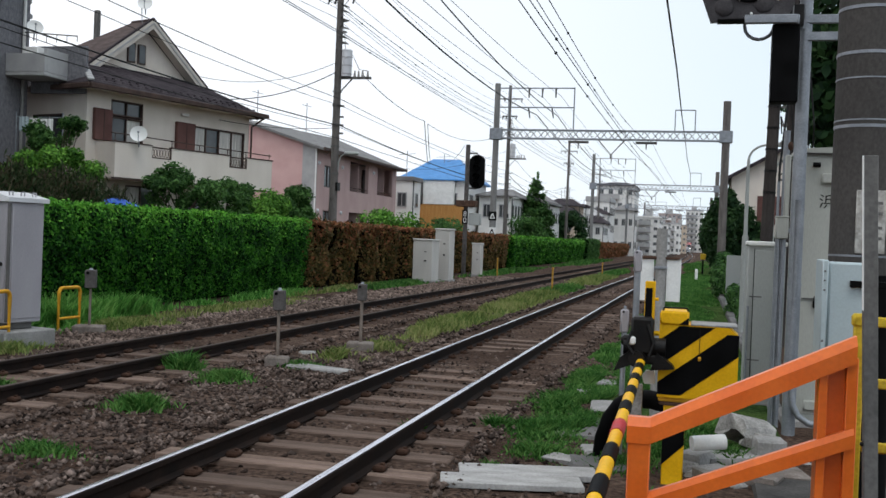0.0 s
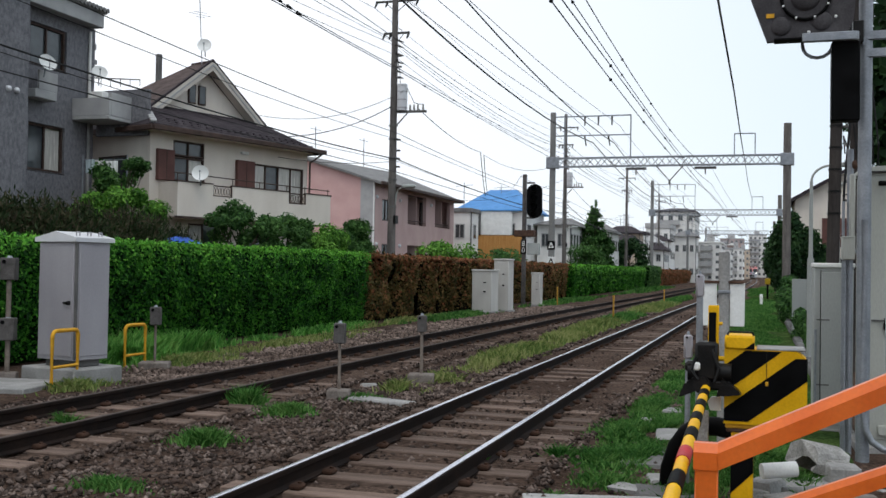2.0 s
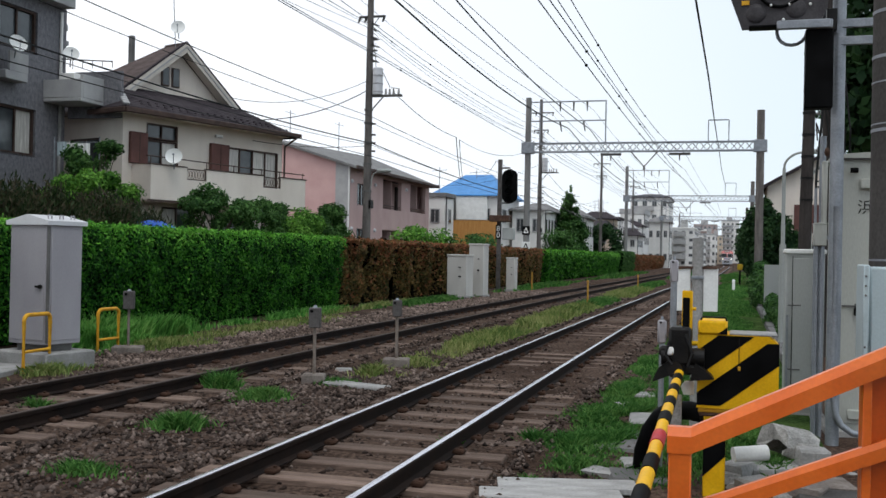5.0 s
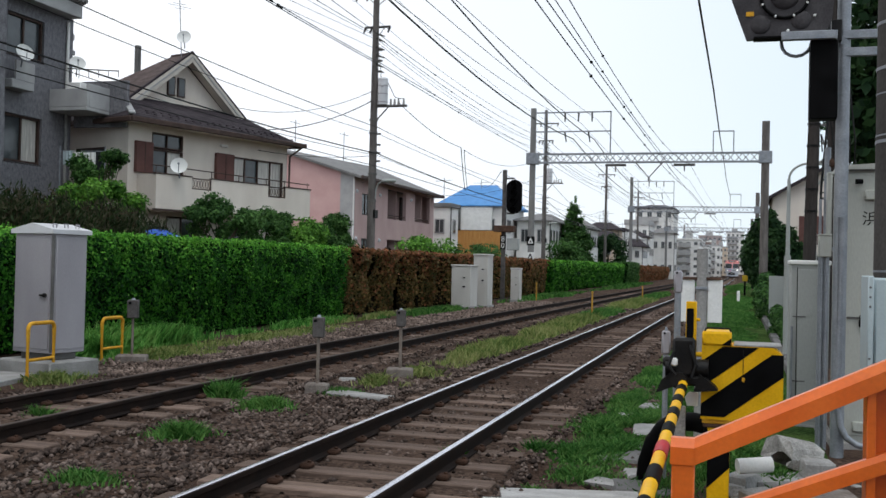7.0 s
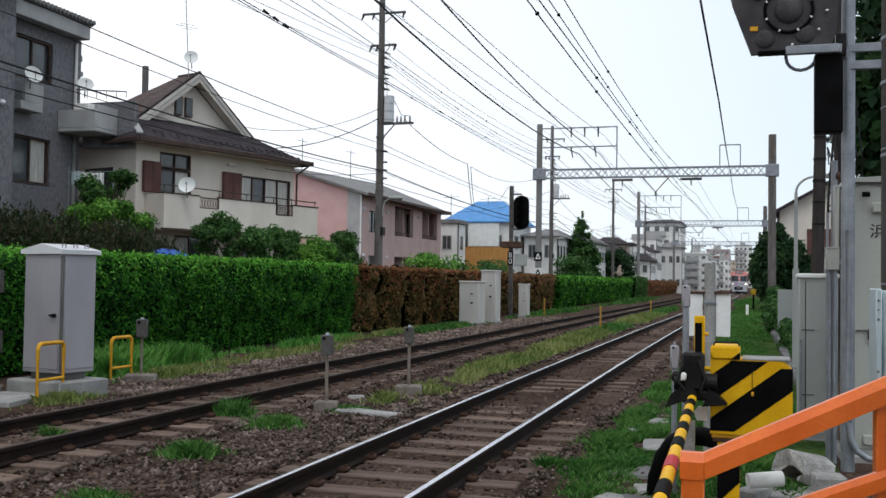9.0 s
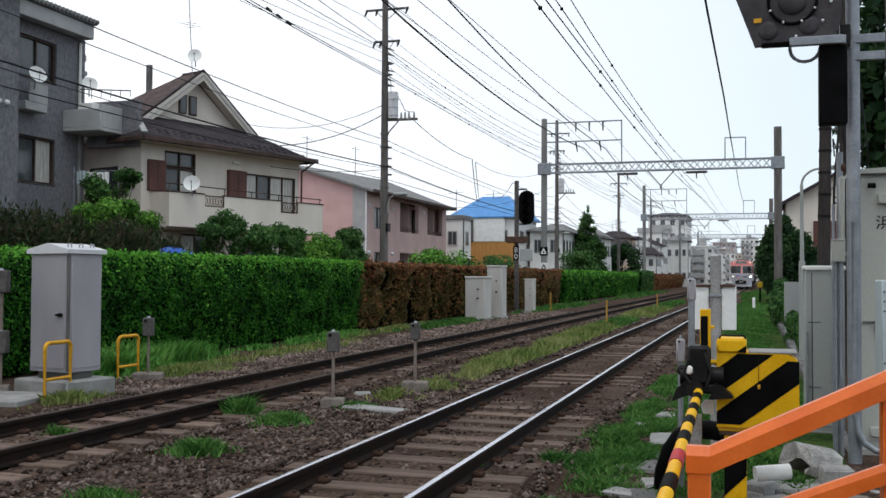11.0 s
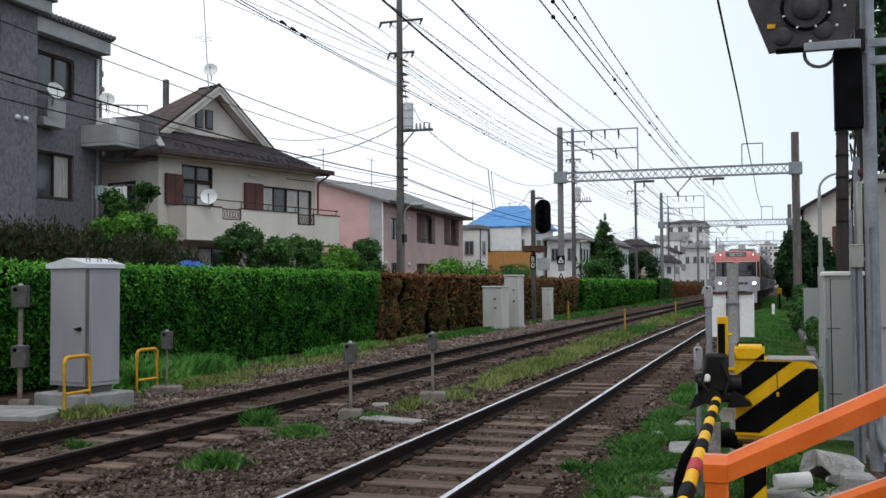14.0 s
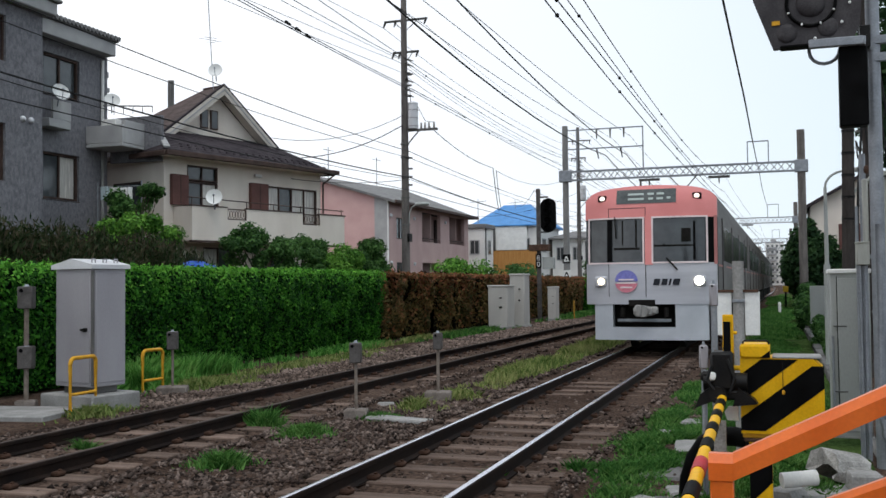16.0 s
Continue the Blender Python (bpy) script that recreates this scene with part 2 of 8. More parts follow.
M_HEDGE = leafy("hedge_leaves", (0.005, 0.031, 0.004), (0.021, 0.105, 0.009), (0.066, 0.235, 0.021), scale=1.4)
M_SHOOT = leafy("fresh_hedge_shoots", (0.05, 0.2, 0.018), (0.11, 0.34, 0.035), (0.2, 0.46, 0.06), scale=1.4)
# Both hedge cores are near-black: shade between the leaves is put into their colour.
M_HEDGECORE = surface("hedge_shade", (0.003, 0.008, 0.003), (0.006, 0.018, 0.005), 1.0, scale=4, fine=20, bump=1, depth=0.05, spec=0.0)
M_REDHEDGE = leafy("red_tipped_hedge_leaves", (0.04, 0.042, 0.014), (0.115, 0.085, 0.028), (0.22, 0.135, 0.05), scale=1.6)
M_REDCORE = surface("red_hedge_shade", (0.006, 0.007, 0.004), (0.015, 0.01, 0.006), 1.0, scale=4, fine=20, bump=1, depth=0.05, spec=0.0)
M_TREE = leafy("tree_leaves", (0.02, 0.06, 0.016), (0.05, 0.12, 0.03), (0.1, 0.21, 0.055), scale=0.9)
M_PINE = leafy("dark_tree_leaves", (0.01, 0.03, 0.012), (0.024, 0.062, 0.022), (0.05, 0.105, 0.035), scale=0.9)
M_BRIGHT = leafy("bright_shrub_leaves", (0.035, 0.105, 0.016), (0.095, 0.24, 0.034), (0.2, 0.41, 0.065), scale=1.3)
M_GRASS = leafy("grass_blades", (0.026, 0.095, 0.018), (0.065, 0.185, 0.036), (0.15, 0.29, 0.075), scale=0.8)
M_DRYGRASS = leafy("dry_grass_blades", (0.1, 0.165, 0.04), (0.21, 0.265, 0.075), (0.36, 0.36, 0.15), scale=0.8)
M_TALLGRASS = leafy("tall_pale_grass_blades", (0.05, 0.18, 0.03), (0.13, 0.36, 0.065), (0.27, 0.5, 0.13), scale=0.9)
M_WISP = leafy("feathery_dusky_leaves", (0.012, 0.027, 0.008), (0.032, 0.05, 0.018), (0.085, 0.068, 0.042), scale=1.3)
M_BARK = surface("bark", (0.05, 0.04, 0.03), (0.1, 0.08, 0.06), 0.95, scale=6, fine=40, bump=0.6, depth=0.02, stretch=(1, 1, 0.3))
M_BEIGE = surface("beige_render", (0.66, 0.59, 0.52), (0.75, 0.68, 0.605), 0.9, scale=1.2, fine=70, bump=0.15, depth=0.004, grain=0.07, stretch=(1, 1, 0.35))
M_GREYTILE = surface("blue_grey_wall_tile", (0.13, 0.128, 0.139), (0.21, 0.206, 0.219), 0.8, scale=12, fine=40, bump=0.2, depth=0.004, grain=0.25, stretch=(1, 1, 0.6))
M_GREYTRIM = surface("pale_grey_trim", (0.34, 0.335, 0.335), (0.42, 0.415, 0.41), 0.7, scale=2, fine=50, bump=0.05, grain=0.06)
M_DARKROOF = surface("dark_brown_slate_roof", (0.03, 0.024, 0.028), (0.06, 0.05, 0.055), 0.9, spec=0.12, scale=2.5, fine=30, bump=0.3, depth=0.01, grain=0.25)
M_BROWNTRIM = surface("dark_brown_trim", (0.05, 0.033, 0.028), (0.085, 0.055, 0.046), 0.6, scale=4, fine=50, bump=0.05)
M_BROWNROOF = surface("weathered_brown_slate_roof", (0.07, 0.052, 0.05), (0.115, 0.088, 0.082), 0.9, spec=0.1, scale=2.5, fine=30, bump=0.3, depth=0.01, grain=0.25, stretch=(1, 1, 3))
M_BARGE = surface("cream_painted_board", (0.5, 0.46, 0.41), (0.6, 0.55, 0.49), 0.8, scale=3, fine=50, bump=0.08, depth=0.003, grain=0.08)
M_SHUTTER = surface("brown_shutter", (0.105, 0.05, 0.043), (0.145, 0.07, 0.06), 0.6, scale=2, fine=40, bump=0.05, grain=0.08)
M_PINKWALL = surface("dusty_pink_render", (0.47, 0.33, 0.31), (0.54, 0.39, 0.365), 0.9, scale=1, fine=60, bump=0.1, depth=0.004, grain=0.06, stretch=(1, 1, 0.4))
M_PINKLIGHT = surface("light_pink_render", (0.56, 0.35, 0.33), (0.63, 0.41, 0.39), 0.9, scale=1, fine=60, bump=0.1, depth=0.004, grain=0.05)
M_GREYROOF = surface("grey_slate_roof", (0.155, 0.15, 0.15), (0.22, 0.215, 0.21), 0.85, scale=2, fine=30, bump=0.2, grain=0.15)
M_BLUE = surface("blue_sheet", (0.06, 0.21, 0.47), (0.1, 0.28, 0.58), 0.5, scale=1.5, fine=12, bump=0.35, depth=0.04, grain=0.12)
M_OCHRE = surface("ochre_boards", (0.42, 0.2, 0.06), (0.52, 0.27, 0.09), 0.8, scale=2, fine=40, bump=0.1, stretch=(6, 6, 0.4))
M_OFFWHITE = surface("off_white_render", (0.7, 0.685, 0.66), (0.8, 0.785, 0.76), 0.9, scale=1, fine=40, bump=0.05, grain=0.05)
M_TAN = surface("tan_render", (0.5, 0.4, 0.31), (0.58, 0.48, 0.38), 0.9, scale=1, fine=40, bump=0.05, grain=0.05)
M_BRICK = surface("red_brown_render", (0.4, 0.3, 0.28), (0.47, 0.36, 0.34), 0.9, scale=1, fine=40, bump=0.05, grain=0.1)
M_BARKPOLE = surface("brown_weathered_pole", (0.1, 0.09, 0.085), (0.17, 0.155, 0.145), 0.9, scale=5, fine=50, bump=0.3, depth=0.004, stretch=(1, 1, 0.2))
M_DARKPOLE = surface("dark_creosoted_pole", (0.03, 0.026, 0.025), (0.06, 0.052, 0.048), 0.9, scale=5, fine=50, bump=0.3, depth=0.004, stretch=(1, 1, 0.2), spec=0.1)
M_BLUEDEEP = surface("deep_blue_sheet", (0.012, 0.07, 0.36), (0.025, 0.11, 0.48), 0.5, scale=1.5, fine=12, bump=0.35, depth=0.04, grain=0.12)
M_STONEPALE = surface("pale_ballast_stone", (0.075, 0.053, 0.043), (0.185, 0.14, 0.118), 0.95, scale=1.1, fine=30, bump=0.3, grain=0.35, island=0.7, spec=0.05)
M_BOXWARM = surface("warm_pale_paint", (0.46, 0.44, 0.41), (0.55, 0.53, 0.495), 0.55, scale=1.5, fine=80, bump=0.04, depth=0.001, grain=0.08, stretch=(1, 1, 0.3))
M_LAMPDIM = glow("dim_headlamp", (1.0, 0.85, 0.55), 3.0)
M_REDTOP = leafy("red_young_leaves", (0.08, 0.06, 0.022), (0.19, 0.085, 0.04), (0.33, 0.12, 0.06), scale=1.6)
M_BOXBROWN = surface("brown_grey_detector_paint", (0.075, 0.068, 0.065), (0.125, 0.115, 0.11), 0.7, 0.2, scale=8, fine=60, bump=0.1)
M_CREAM = surface("cream_painted_steel", (0.36, 0.365, 0.33), (0.42, 0.425, 0.385), 0.5, 0.0, scale=1.2, fine=70, bump=0.04, depth=0.001, grain=0.06, stretch=(1, 1, 0.3))
M_BOARD = surface("dark_board_paint", (0.04, 0.037, 0.04), (0.07, 0.065, 0.068), 0.5, scale=5, fine=60, bump=0.08)
M_BIGPOLE = surface("dark_weathered_concrete", (0.045, 0.042, 0.04), (0.075, 0.07, 0.066), 0.85, scale=1.6, fine=60, bump=0.12, depth=0.002, stretch=(1, 1, 0.7), spec=0.2)
M_PEEL = surface("peeling_pale_film", (0.25, 0.24, 0.22), (0.5, 0.49, 0.46), 0.7, scale=14, fine=60, bump=0.3)
M_BLUEBOX = surface("pale_blue_grey_paint", (0.34, 0.41, 0.43), (0.42, 0.49, 0.51), 0.45, 0.0, scale=2, fine=80, bump=0.04, grain=0.05)
M_PLATE = surface("pale_worn_board", (0.28, 0.275, 0.265), (0.42, 0.41, 0.4), 0.85, scale=3, fine=50, bump=0.2, depth=0.003, stretch=(1, 3, 1))
M_CABROOF = surface("pale_sheet_roof", (0.55, 0.55, 0.57), (0.66, 0.66, 0.68), 0.4, 0.2, scale=1.5, fine=80, bump=0.03, depth=0.001, grain=0.05)
M_PINK = surface("salmon_pink_paint", (0.72, 0.25, 0.24), (0.78, 0.29, 0.28), 0.35, scale=1.5, fine=60, bump=0.02, grain=0.03)
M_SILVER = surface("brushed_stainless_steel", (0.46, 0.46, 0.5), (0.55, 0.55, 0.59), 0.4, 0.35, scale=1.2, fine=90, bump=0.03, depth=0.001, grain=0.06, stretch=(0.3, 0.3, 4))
# Dark surroundings that the steel side would mirror are put into its colour.
M_SIDE = surface("ribbed_side_dark_reflection", (0.05, 0.048, 0.047), (0.085, 0.08, 0.078), 0.45, 0.4, scale=1.0, fine=60, bump=0.1, depth=0.002, stretch=(0.3, 0.3, 6))
M_SKIRT = surface("pale_grey_skirt_paint", (0.42, 0.44, 0.48), (0.5, 0.52, 0.56), 0.45, scale=1.5, fine=60, bump=0.03, grain=0.05)
M_SCREEN = surface("tinted_train_glass", (0.03, 0.034, 0.038), (0.06, 0.066, 0.07), 0.08, scale=0.8, fine=4, bump=0, spec=0.6)
M_FRAME = surface("pale_window_rubber", (0.75, 0.62, 0.62), (0.82, 0.7, 0.7), 0.5, scale=3, fine=60, bump=0.02, grain=0.03)
M_UNDER = surface("sooty_underframe", (0.008, 0.008, 0.007), (0.018, 0.016, 0.015), 0.95, spec=0.1, scale=4, fine=40, bump=0.3)
M_ROOFGREY = surface("grey_train_roof", (0.13, 0.13, 0.13), (0.19, 0.19, 0.19), 0.8, scale=2, fine=40, bump=0.1)
M_LAMP = glow("lit_headlamp", (1.0, 0.93, 0.72), 7.0)
M_MARKER = glow("lit_marker_lamp", (1.0, 0.82, 0.7), 1.6)
M_DISPLAY = surface("dark_destination_glass", (0.09, 0.1, 0.1), (0.13, 0.14, 0.14), 0.25, scale=2, fine=20, bump=0)
M_LETTER = glow("pale_display_bars", (0.4, 0.46, 0.44), 0.12)
M_BADGEBLUE = surface("badge_blue", (0.16, 0.16, 0.45), (0.22, 0.22, 0.55), 0.5, scale=9, fine=40, bump=0)
M_BADGEPINK = surface("badge_pink", (0.6, 0.18, 0.25), (0.7, 0.25, 0.3), 0.5, scale=9, fine=40, bump=0)
M_NAVY = surface("dark_navy_mark", (0.02, 0.022, 0.03), (0.03, 0.032, 0.04), 0.5, scale=9, fine=40, bump=0)
# Side doors: the same dark reflections in the colour as on the sides.
M_SIDEDOOR = surface("side_door_dark_reflection", (0.065, 0.062, 0.06), (0.1, 0.095, 0.09), 0.45, 0.4, scale=1, fine=60, bump=0.03)
M_PINKDULL = surface("dull_pink_stripe", (0.4, 0.16, 0.15), (0.48, 0.2, 0.18), 0.5, scale=2, fine=40, bump=0)
M_VERGE = surface("mossy_verge", (0.03, 0.055, 0.018), (0.075, 0.12, 0.035), 1.0, scale=1.1, fine=30, bump=0.8, depth=0.04, grain=0.5, spec=0.0)
M_STAKE = surface("faded_ochre_paint", (0.38, 0.2, 0.03), (0.48, 0.27, 0.05), 0.7, scale=6, fine=60, bump=0.1)
M_RUBBLE = surface("broken_pale_concrete", (0.22, 0.212, 0.2), (0.4, 0.385, 0.365), 0.95, scale=7, fine=60, bump=0.6, depth=0.01, grain=0.25, spec=0.1)
M_FOOTING = surface("earth_stained_concrete", (0.13, 0.108, 0.095), (0.22, 0.19, 0.17), 0.95, scale=6, fine=50, bump=0.4, depth=0.006, spec=0.1)
M_RUSTPOST = surface("rust_stained_tube", (0.15, 0.12, 0.1), (0.25, 0.21, 0.18), 0.8, 0.1, scale=9, fine=60, bump=0.2)
# Darker grey than the other concrete.
M_SLAB = surface("dark_concrete", (0.045, 0.042, 0.04), (0.09, 0.085, 0.08), 0.9, scale=4, fine=50, bump=0.4, depth=0.005, spec=0.1)
M_CLIP = surface("rusty_rail_fastening", (0.035, 0.019, 0.013), (0.07, 0.038, 0.026), 0.9, scale=9, fine=60, bump=0.3, spec=0.1)
M_POST = surface("pale_concrete_post", (0.17, 0.168, 0.165), (0.25, 0.247, 0.24), 0.9, scale=1.0, fine=50, bump=0.15, depth=0.004, stretch=(1, 1, 0.3), spec=0.1)


# ---- clouds of leaves, blades and stones ----
rng = np.random.default_rng(7)


def quads_mesh(name, verts, material, per=4):
    """A mesh of loose faces with the same number of corners each, from an array (faces, corners, 3)."""
    k = verts.shape[0]
    me = bpy.data.meshes.new(name)
    me.vertices.add(k * per)
    me.vertices.foreach_set("co", verts.reshape(-1).astype(np.float32))
    me.loops.add(k * per)
    me.loops.foreach_set("vertex_index", np.arange(k * per, dtype=np.int32))
    me.polygons.add(k)
    me.polygons.foreach_set("loop_start", np.arange(0, k * per, per, dtype=np.int32))
    me.update(calc_edges=True)
    me.validate()
    me.materials.append(material)
    return me


def unit(a):
    return a / np.maximum(np.linalg.norm(a, axis=1, keepdims=True), 1e-9)


def leaf_quads(at, facing, size, spread=0.7):
    """Pointed leaves at places, facing roughly along the given ways."""
    n = len(at)
    nrm = unit(facing + spread * rng.normal(size=(n, 3)))
    up = unit(rng.normal(size=(n, 3)))
    u = unit(np.cross(nrm, up))
    v = np.cross(nrm, u)
    s = size * rng.uniform(0.6, 1.35, (n, 1))
    return np.stack([at + u * s, at + v * s * 0.55 + nrm * s * 0.15, at - u * s, at - v * s * 0.55 + nrm * s * 0.15], 1)


def blades(at, height, lean=0.45, width=0.012):
    """Bent grass blades, each two joined faces kept as one five-cornered leaf."""
    n = len(at)
    a = rng.uniform(0, 2 * math.pi, n)
    side = np.stack([np.cos(a), np.sin(a), np.zeros(n)], 1)
    b = rng.uniform(0, 2 * math.pi, n)
    way = np.stack([np.cos(b), np.sin(b), np.zeros(n)], 1)
    h = (height * rng.uniform(0.3, 1.25, n))[:, None]
    up = np.array([[0, 0, 1.0]])
    mid = at + up * h * 0.6 + way * h * lean * 0.35
    tip = at + up * h + way * h * lean * rng.uniform(0.4, 1.5, (n, 1))
    w = side * width
    return np.stack([at - w, at + w, mid + w * 0.8, tip, mid - w * 0.8], 1)


STONE_F = [(0, 1, 2), (0, 2, 3), (0, 3, 4), (0, 4, 1), (5, 2, 1), (5, 3, 2), (5, 4, 3), (5, 1, 4)]


def stones(name, at, size, material):
    """Broken stones, eight faces each."""
    n = len(at)
    base = np.array([(0, 0, 1), (1, 0, 0.1), (0, 1, -0.1), (-1, 0, 0.1), (0, -1, 0), (0, 0, -1)], float)
    v = base[None] * rng.uniform(0.55, 1.15, (n, 6, 3)) + rng.normal(scale=0.16, size=(n, 6, 3))
    a = rng.uniform(0, 2 * math.pi, n)
    c, s = np.cos(a)[:, None], np.sin(a)[:, None]
    x, y, z = v[..., 0].copy(), v[..., 1].copy(), v[..., 2].copy()
    sz = (size * rng.uniform(0.5, 1.4, n))[:, None]
    v = np.stack([(x * c - y * s) * sz, (x * s + y * c) * sz, z * sz * 0.75], 2) + at[:, None]
    me = bpy.data.meshes.new(name)
    f = np.array(STONE_F)[None] + (np.arange(n) * 6)[:, None, None]
    k = n * 8
    me.vertices.add(n * 6)
    me.vertices.foreach_set("co", v.reshape(-1).astype(np.float32))
    me.loops.add(k * 3)
    me.loops.foreach_set("vertex_index", f.reshape(-1).astype(np.int32))
    me.polygons.add(k)
    me.polygons.foreach_set("loop_start", np.arange(0, k * 3, 3, dtype=np.int32))
    me.update(calc_edges=True)
    me.materials.append(material)
    return me


# ---- ground ----
NEAR_X, FAR_X, GAUGE = -2.805, -6.72, 0.565
TOP = 0.19


def bend(y):
    """How far the tracks have drifted to the right at a distance along the line."""
    return 0.0 if y < 15 else 0.0115 * (y - 15) ** 2 / 50 if y < 40 else 0.0115 * (y - 27.5) - 0.00007 * max(0.0, y - 110) ** 2


def height(x, y):
    """The lie of the gravel: shallow hollows beside the tracks, a soft roughness near by."""
    return 0.018 * noise.noise((x * 1.7, y * 1.7, 0)) + 0.03 * noise.noise((x * 0.4, y * 0.4, 5)) - 0.02 + (0.0 if min(abs(x - NEAR_X - bend(y)), abs(x - FAR_X - bend(y))) > 1.3 else 0.036 + 0.026 * min(1.0, max(0.0, (y - 9) / 4)))


def ground():
    def steps(spans):
        out = []
        for a, b, d in spans:
            out += list(np.arange(a, b, d))
        return out + [spans[-1][1]]
    xs = steps([(-2500, -300, 700), (-300, -40, 60), (-40, -13, 4), (-13, 3, 0.4), (3, 40, 5), (40, 300, 60), (300, 2500, 700)])
    ys = steps([(-600, -60, 180), (-60, -4, 8), (-4, 26, 0.4), (26, 70, 2), (70, 300, 20), (300, 3000, 500)])
    v = [(x, y, height(x, y) if -13 < x < 3 and -4 < y < 60 else -0.03) for y in ys for x in xs]
    n = len(xs)
    f = [(j * n + i, j * n + i + 1, (j + 1) * n + i + 1, (j + 1) * n + i) for j in range(len(ys) - 1) for i in range(n - 1)]
    solo("ground", Shape().add(v, f), M_GROUND, "brown earth and gravel along the railway line", "ground", kind="structure")


ground()


def strewn():
    """Loose ballast between and beside the rails."""
    sets = [(9000, -8.6, -0.7, 3.6, 13.0, 0.036), (21000, -8.6, -0.7, 3.6, 13.0, 0.024), (15000, -9.4, -1.0, 12.0, 24.0, 0.036), (7000, -9.6, -1.2, 24.0, 45.0, 0.06)]
    at, size = [], []
    for k, x0, x1, y0, y1, s in sets:
        p = np.stack([rng.uniform(x0, x1, k), rng.uniform(y0, y1, k), np.zeros(k)], 1)
        keep = np.ones(k, bool)
        for cx in (NEAR_X, FAR_X):
            keep &= ~((np.abs(p[:, 0] - cx) < 1.1) & (rng.random(k) < (0.72 if s < 0.03 else 0.9)))
            keep &= np.abs(np.abs(p[:, 0] - cx) - GAUGE) > 0.075
        keep &= ~((p[:, 0] > -1.6) & (rng.random(k) < 0.75))
        p = p[keep]
        p[:, 2] = [height(x, y) + 0.004 for x, y in p[:, :2]]
        at.append(p)
        size.append(np.full(len(p), s))
    ob = new("ballast", stones("ballast", np.concatenate(at), np.concatenate(size), M_STONE))
    tagged(ob, "brown and grey crushed stone strewn along the tracks", "ballast", kind="stuff")
    k = 9000
    p = np.stack([rng.uniform(-9.7, -8.0, k) + rng.normal(scale=0.15, size=k), 12.5 + 34 * rng.random(k) ** 1.3, np.zeros(k)], 1)
    p[:, 2] = [height(x, y) + 0.012 for x, y in p[:, :2]]
    ob = new("shoulder_gravel", stones("shoulder_gravel", p, 0.03 + 0.0008 * p[:, 1], M_STONEPALE))
    tagged(ob, "pale crushed stone on the shoulder of the far track", "gravel", kind="stuff")


strewn()


# ---- tracks ----
def track(name, cx, polished, label, dx=0.0):
    t = thing(name, label, "railway track", kind="structure")
    out = [(-0.063, 0.04), (0.063, 0.04), (0.063, 0.052), (0.012, 0.068), (0.009, 0.14), (0.033, 0.152), (0.033, 0.18), (0.026, 0.186),
           (-0.026, 0.186), (-0.033, 0.18), (-0.033, 0.152), (-0.009, 0.14), (-0.012, 0.068), (-0.063, 0.052)]
    for s in (-1, 1):
        x = cx + s * GAUGE
        stops = [-6, 15, 20, 25, 30, 35, 40, 110, 130, 150, 175, 200, 230, 260, 300, 350, 420]
        run, head = Shape(), Shape()
        for target, prof in ((run, out), (head, [(-0.026, 0.182), (0.026, 0.182), (0.025, 0.1885), (0.019, TOP), (-0.019, TOP), (-0.025, 0.1885)])):
            k = len(prof)
            v = [(x + u + bend(y), y, w) for y in stops for u, w in prof]
            f = [(j * k + i, j * k + (i + 1) % k, (j + 1) * k + (i + 1) % k, (j + 1) * k + i) for j in range(len(stops) - 1) for i in range(k)]
            target.add(v, f + [tuple(range(k)), tuple(range((len(stops) - 1) * k, len(stops) * k))])
        rail = part("rail", run, M_RAIL, t, "rust-brown steel rail")
        part("rail_head", head, polished, rail)
    sh = Shape()
    sh.box(-1.05, 1.05, -0.12, 0.12, -0.1, 0.04, 0.012)
    me = sh.data("sleeper", M_SLEEPER)
    fx = Shape()
    for s in (-1, 1):
        for d in (-0.1, 0.1):
            fx.box(s * GAUGE + d - 0.05, s * GAUGE + d + 0.045, -0.06, 0.06, 0.038, 0.085, 0.016)
            fx.tube((s * GAUGE + d * 1.15, 0, 0.06), (s * GAUGE + d * 1.15, 0, 0.1), 0.018, n=6)
    fm = fx.data("rail_clip", M_CLIP)
    r = random.Random(3)
    for i in range(112):
        y = -2.0 + i * 0.62
        sl = piece("sleeper", me, t, pose(cx + bend(y) + r.uniform(-0.03, 0.03), y + r.uniform(-0.02, 0.02), r.uniform(-0.006, 0.006), 0, 0, r.uniform(-0.8, 0.8)))
        if i < 60:
            piece("rail_clip", fm, sl, pose(0, 0, 0))
    far = Shape()
    for i in range(112, 420):
        b = cx + bend(-2 + i * 0.62)
        far.box(b - 1.05, b + 1.05, -2.1 + i * 0.62, -1.9 + i * 0.62, -0.1, -0.015)
    tagged(part("sleepers_far_off", far, M_SLEEPER, t), kind="stuff")


track("track_near", NEAR_X, M_RAILTOP, "railway track with polished rails on brown timber sleepers")
track("track_far", FAR_X, M_RAILDULL, "railway track with dull brown rails on timber sleepers")


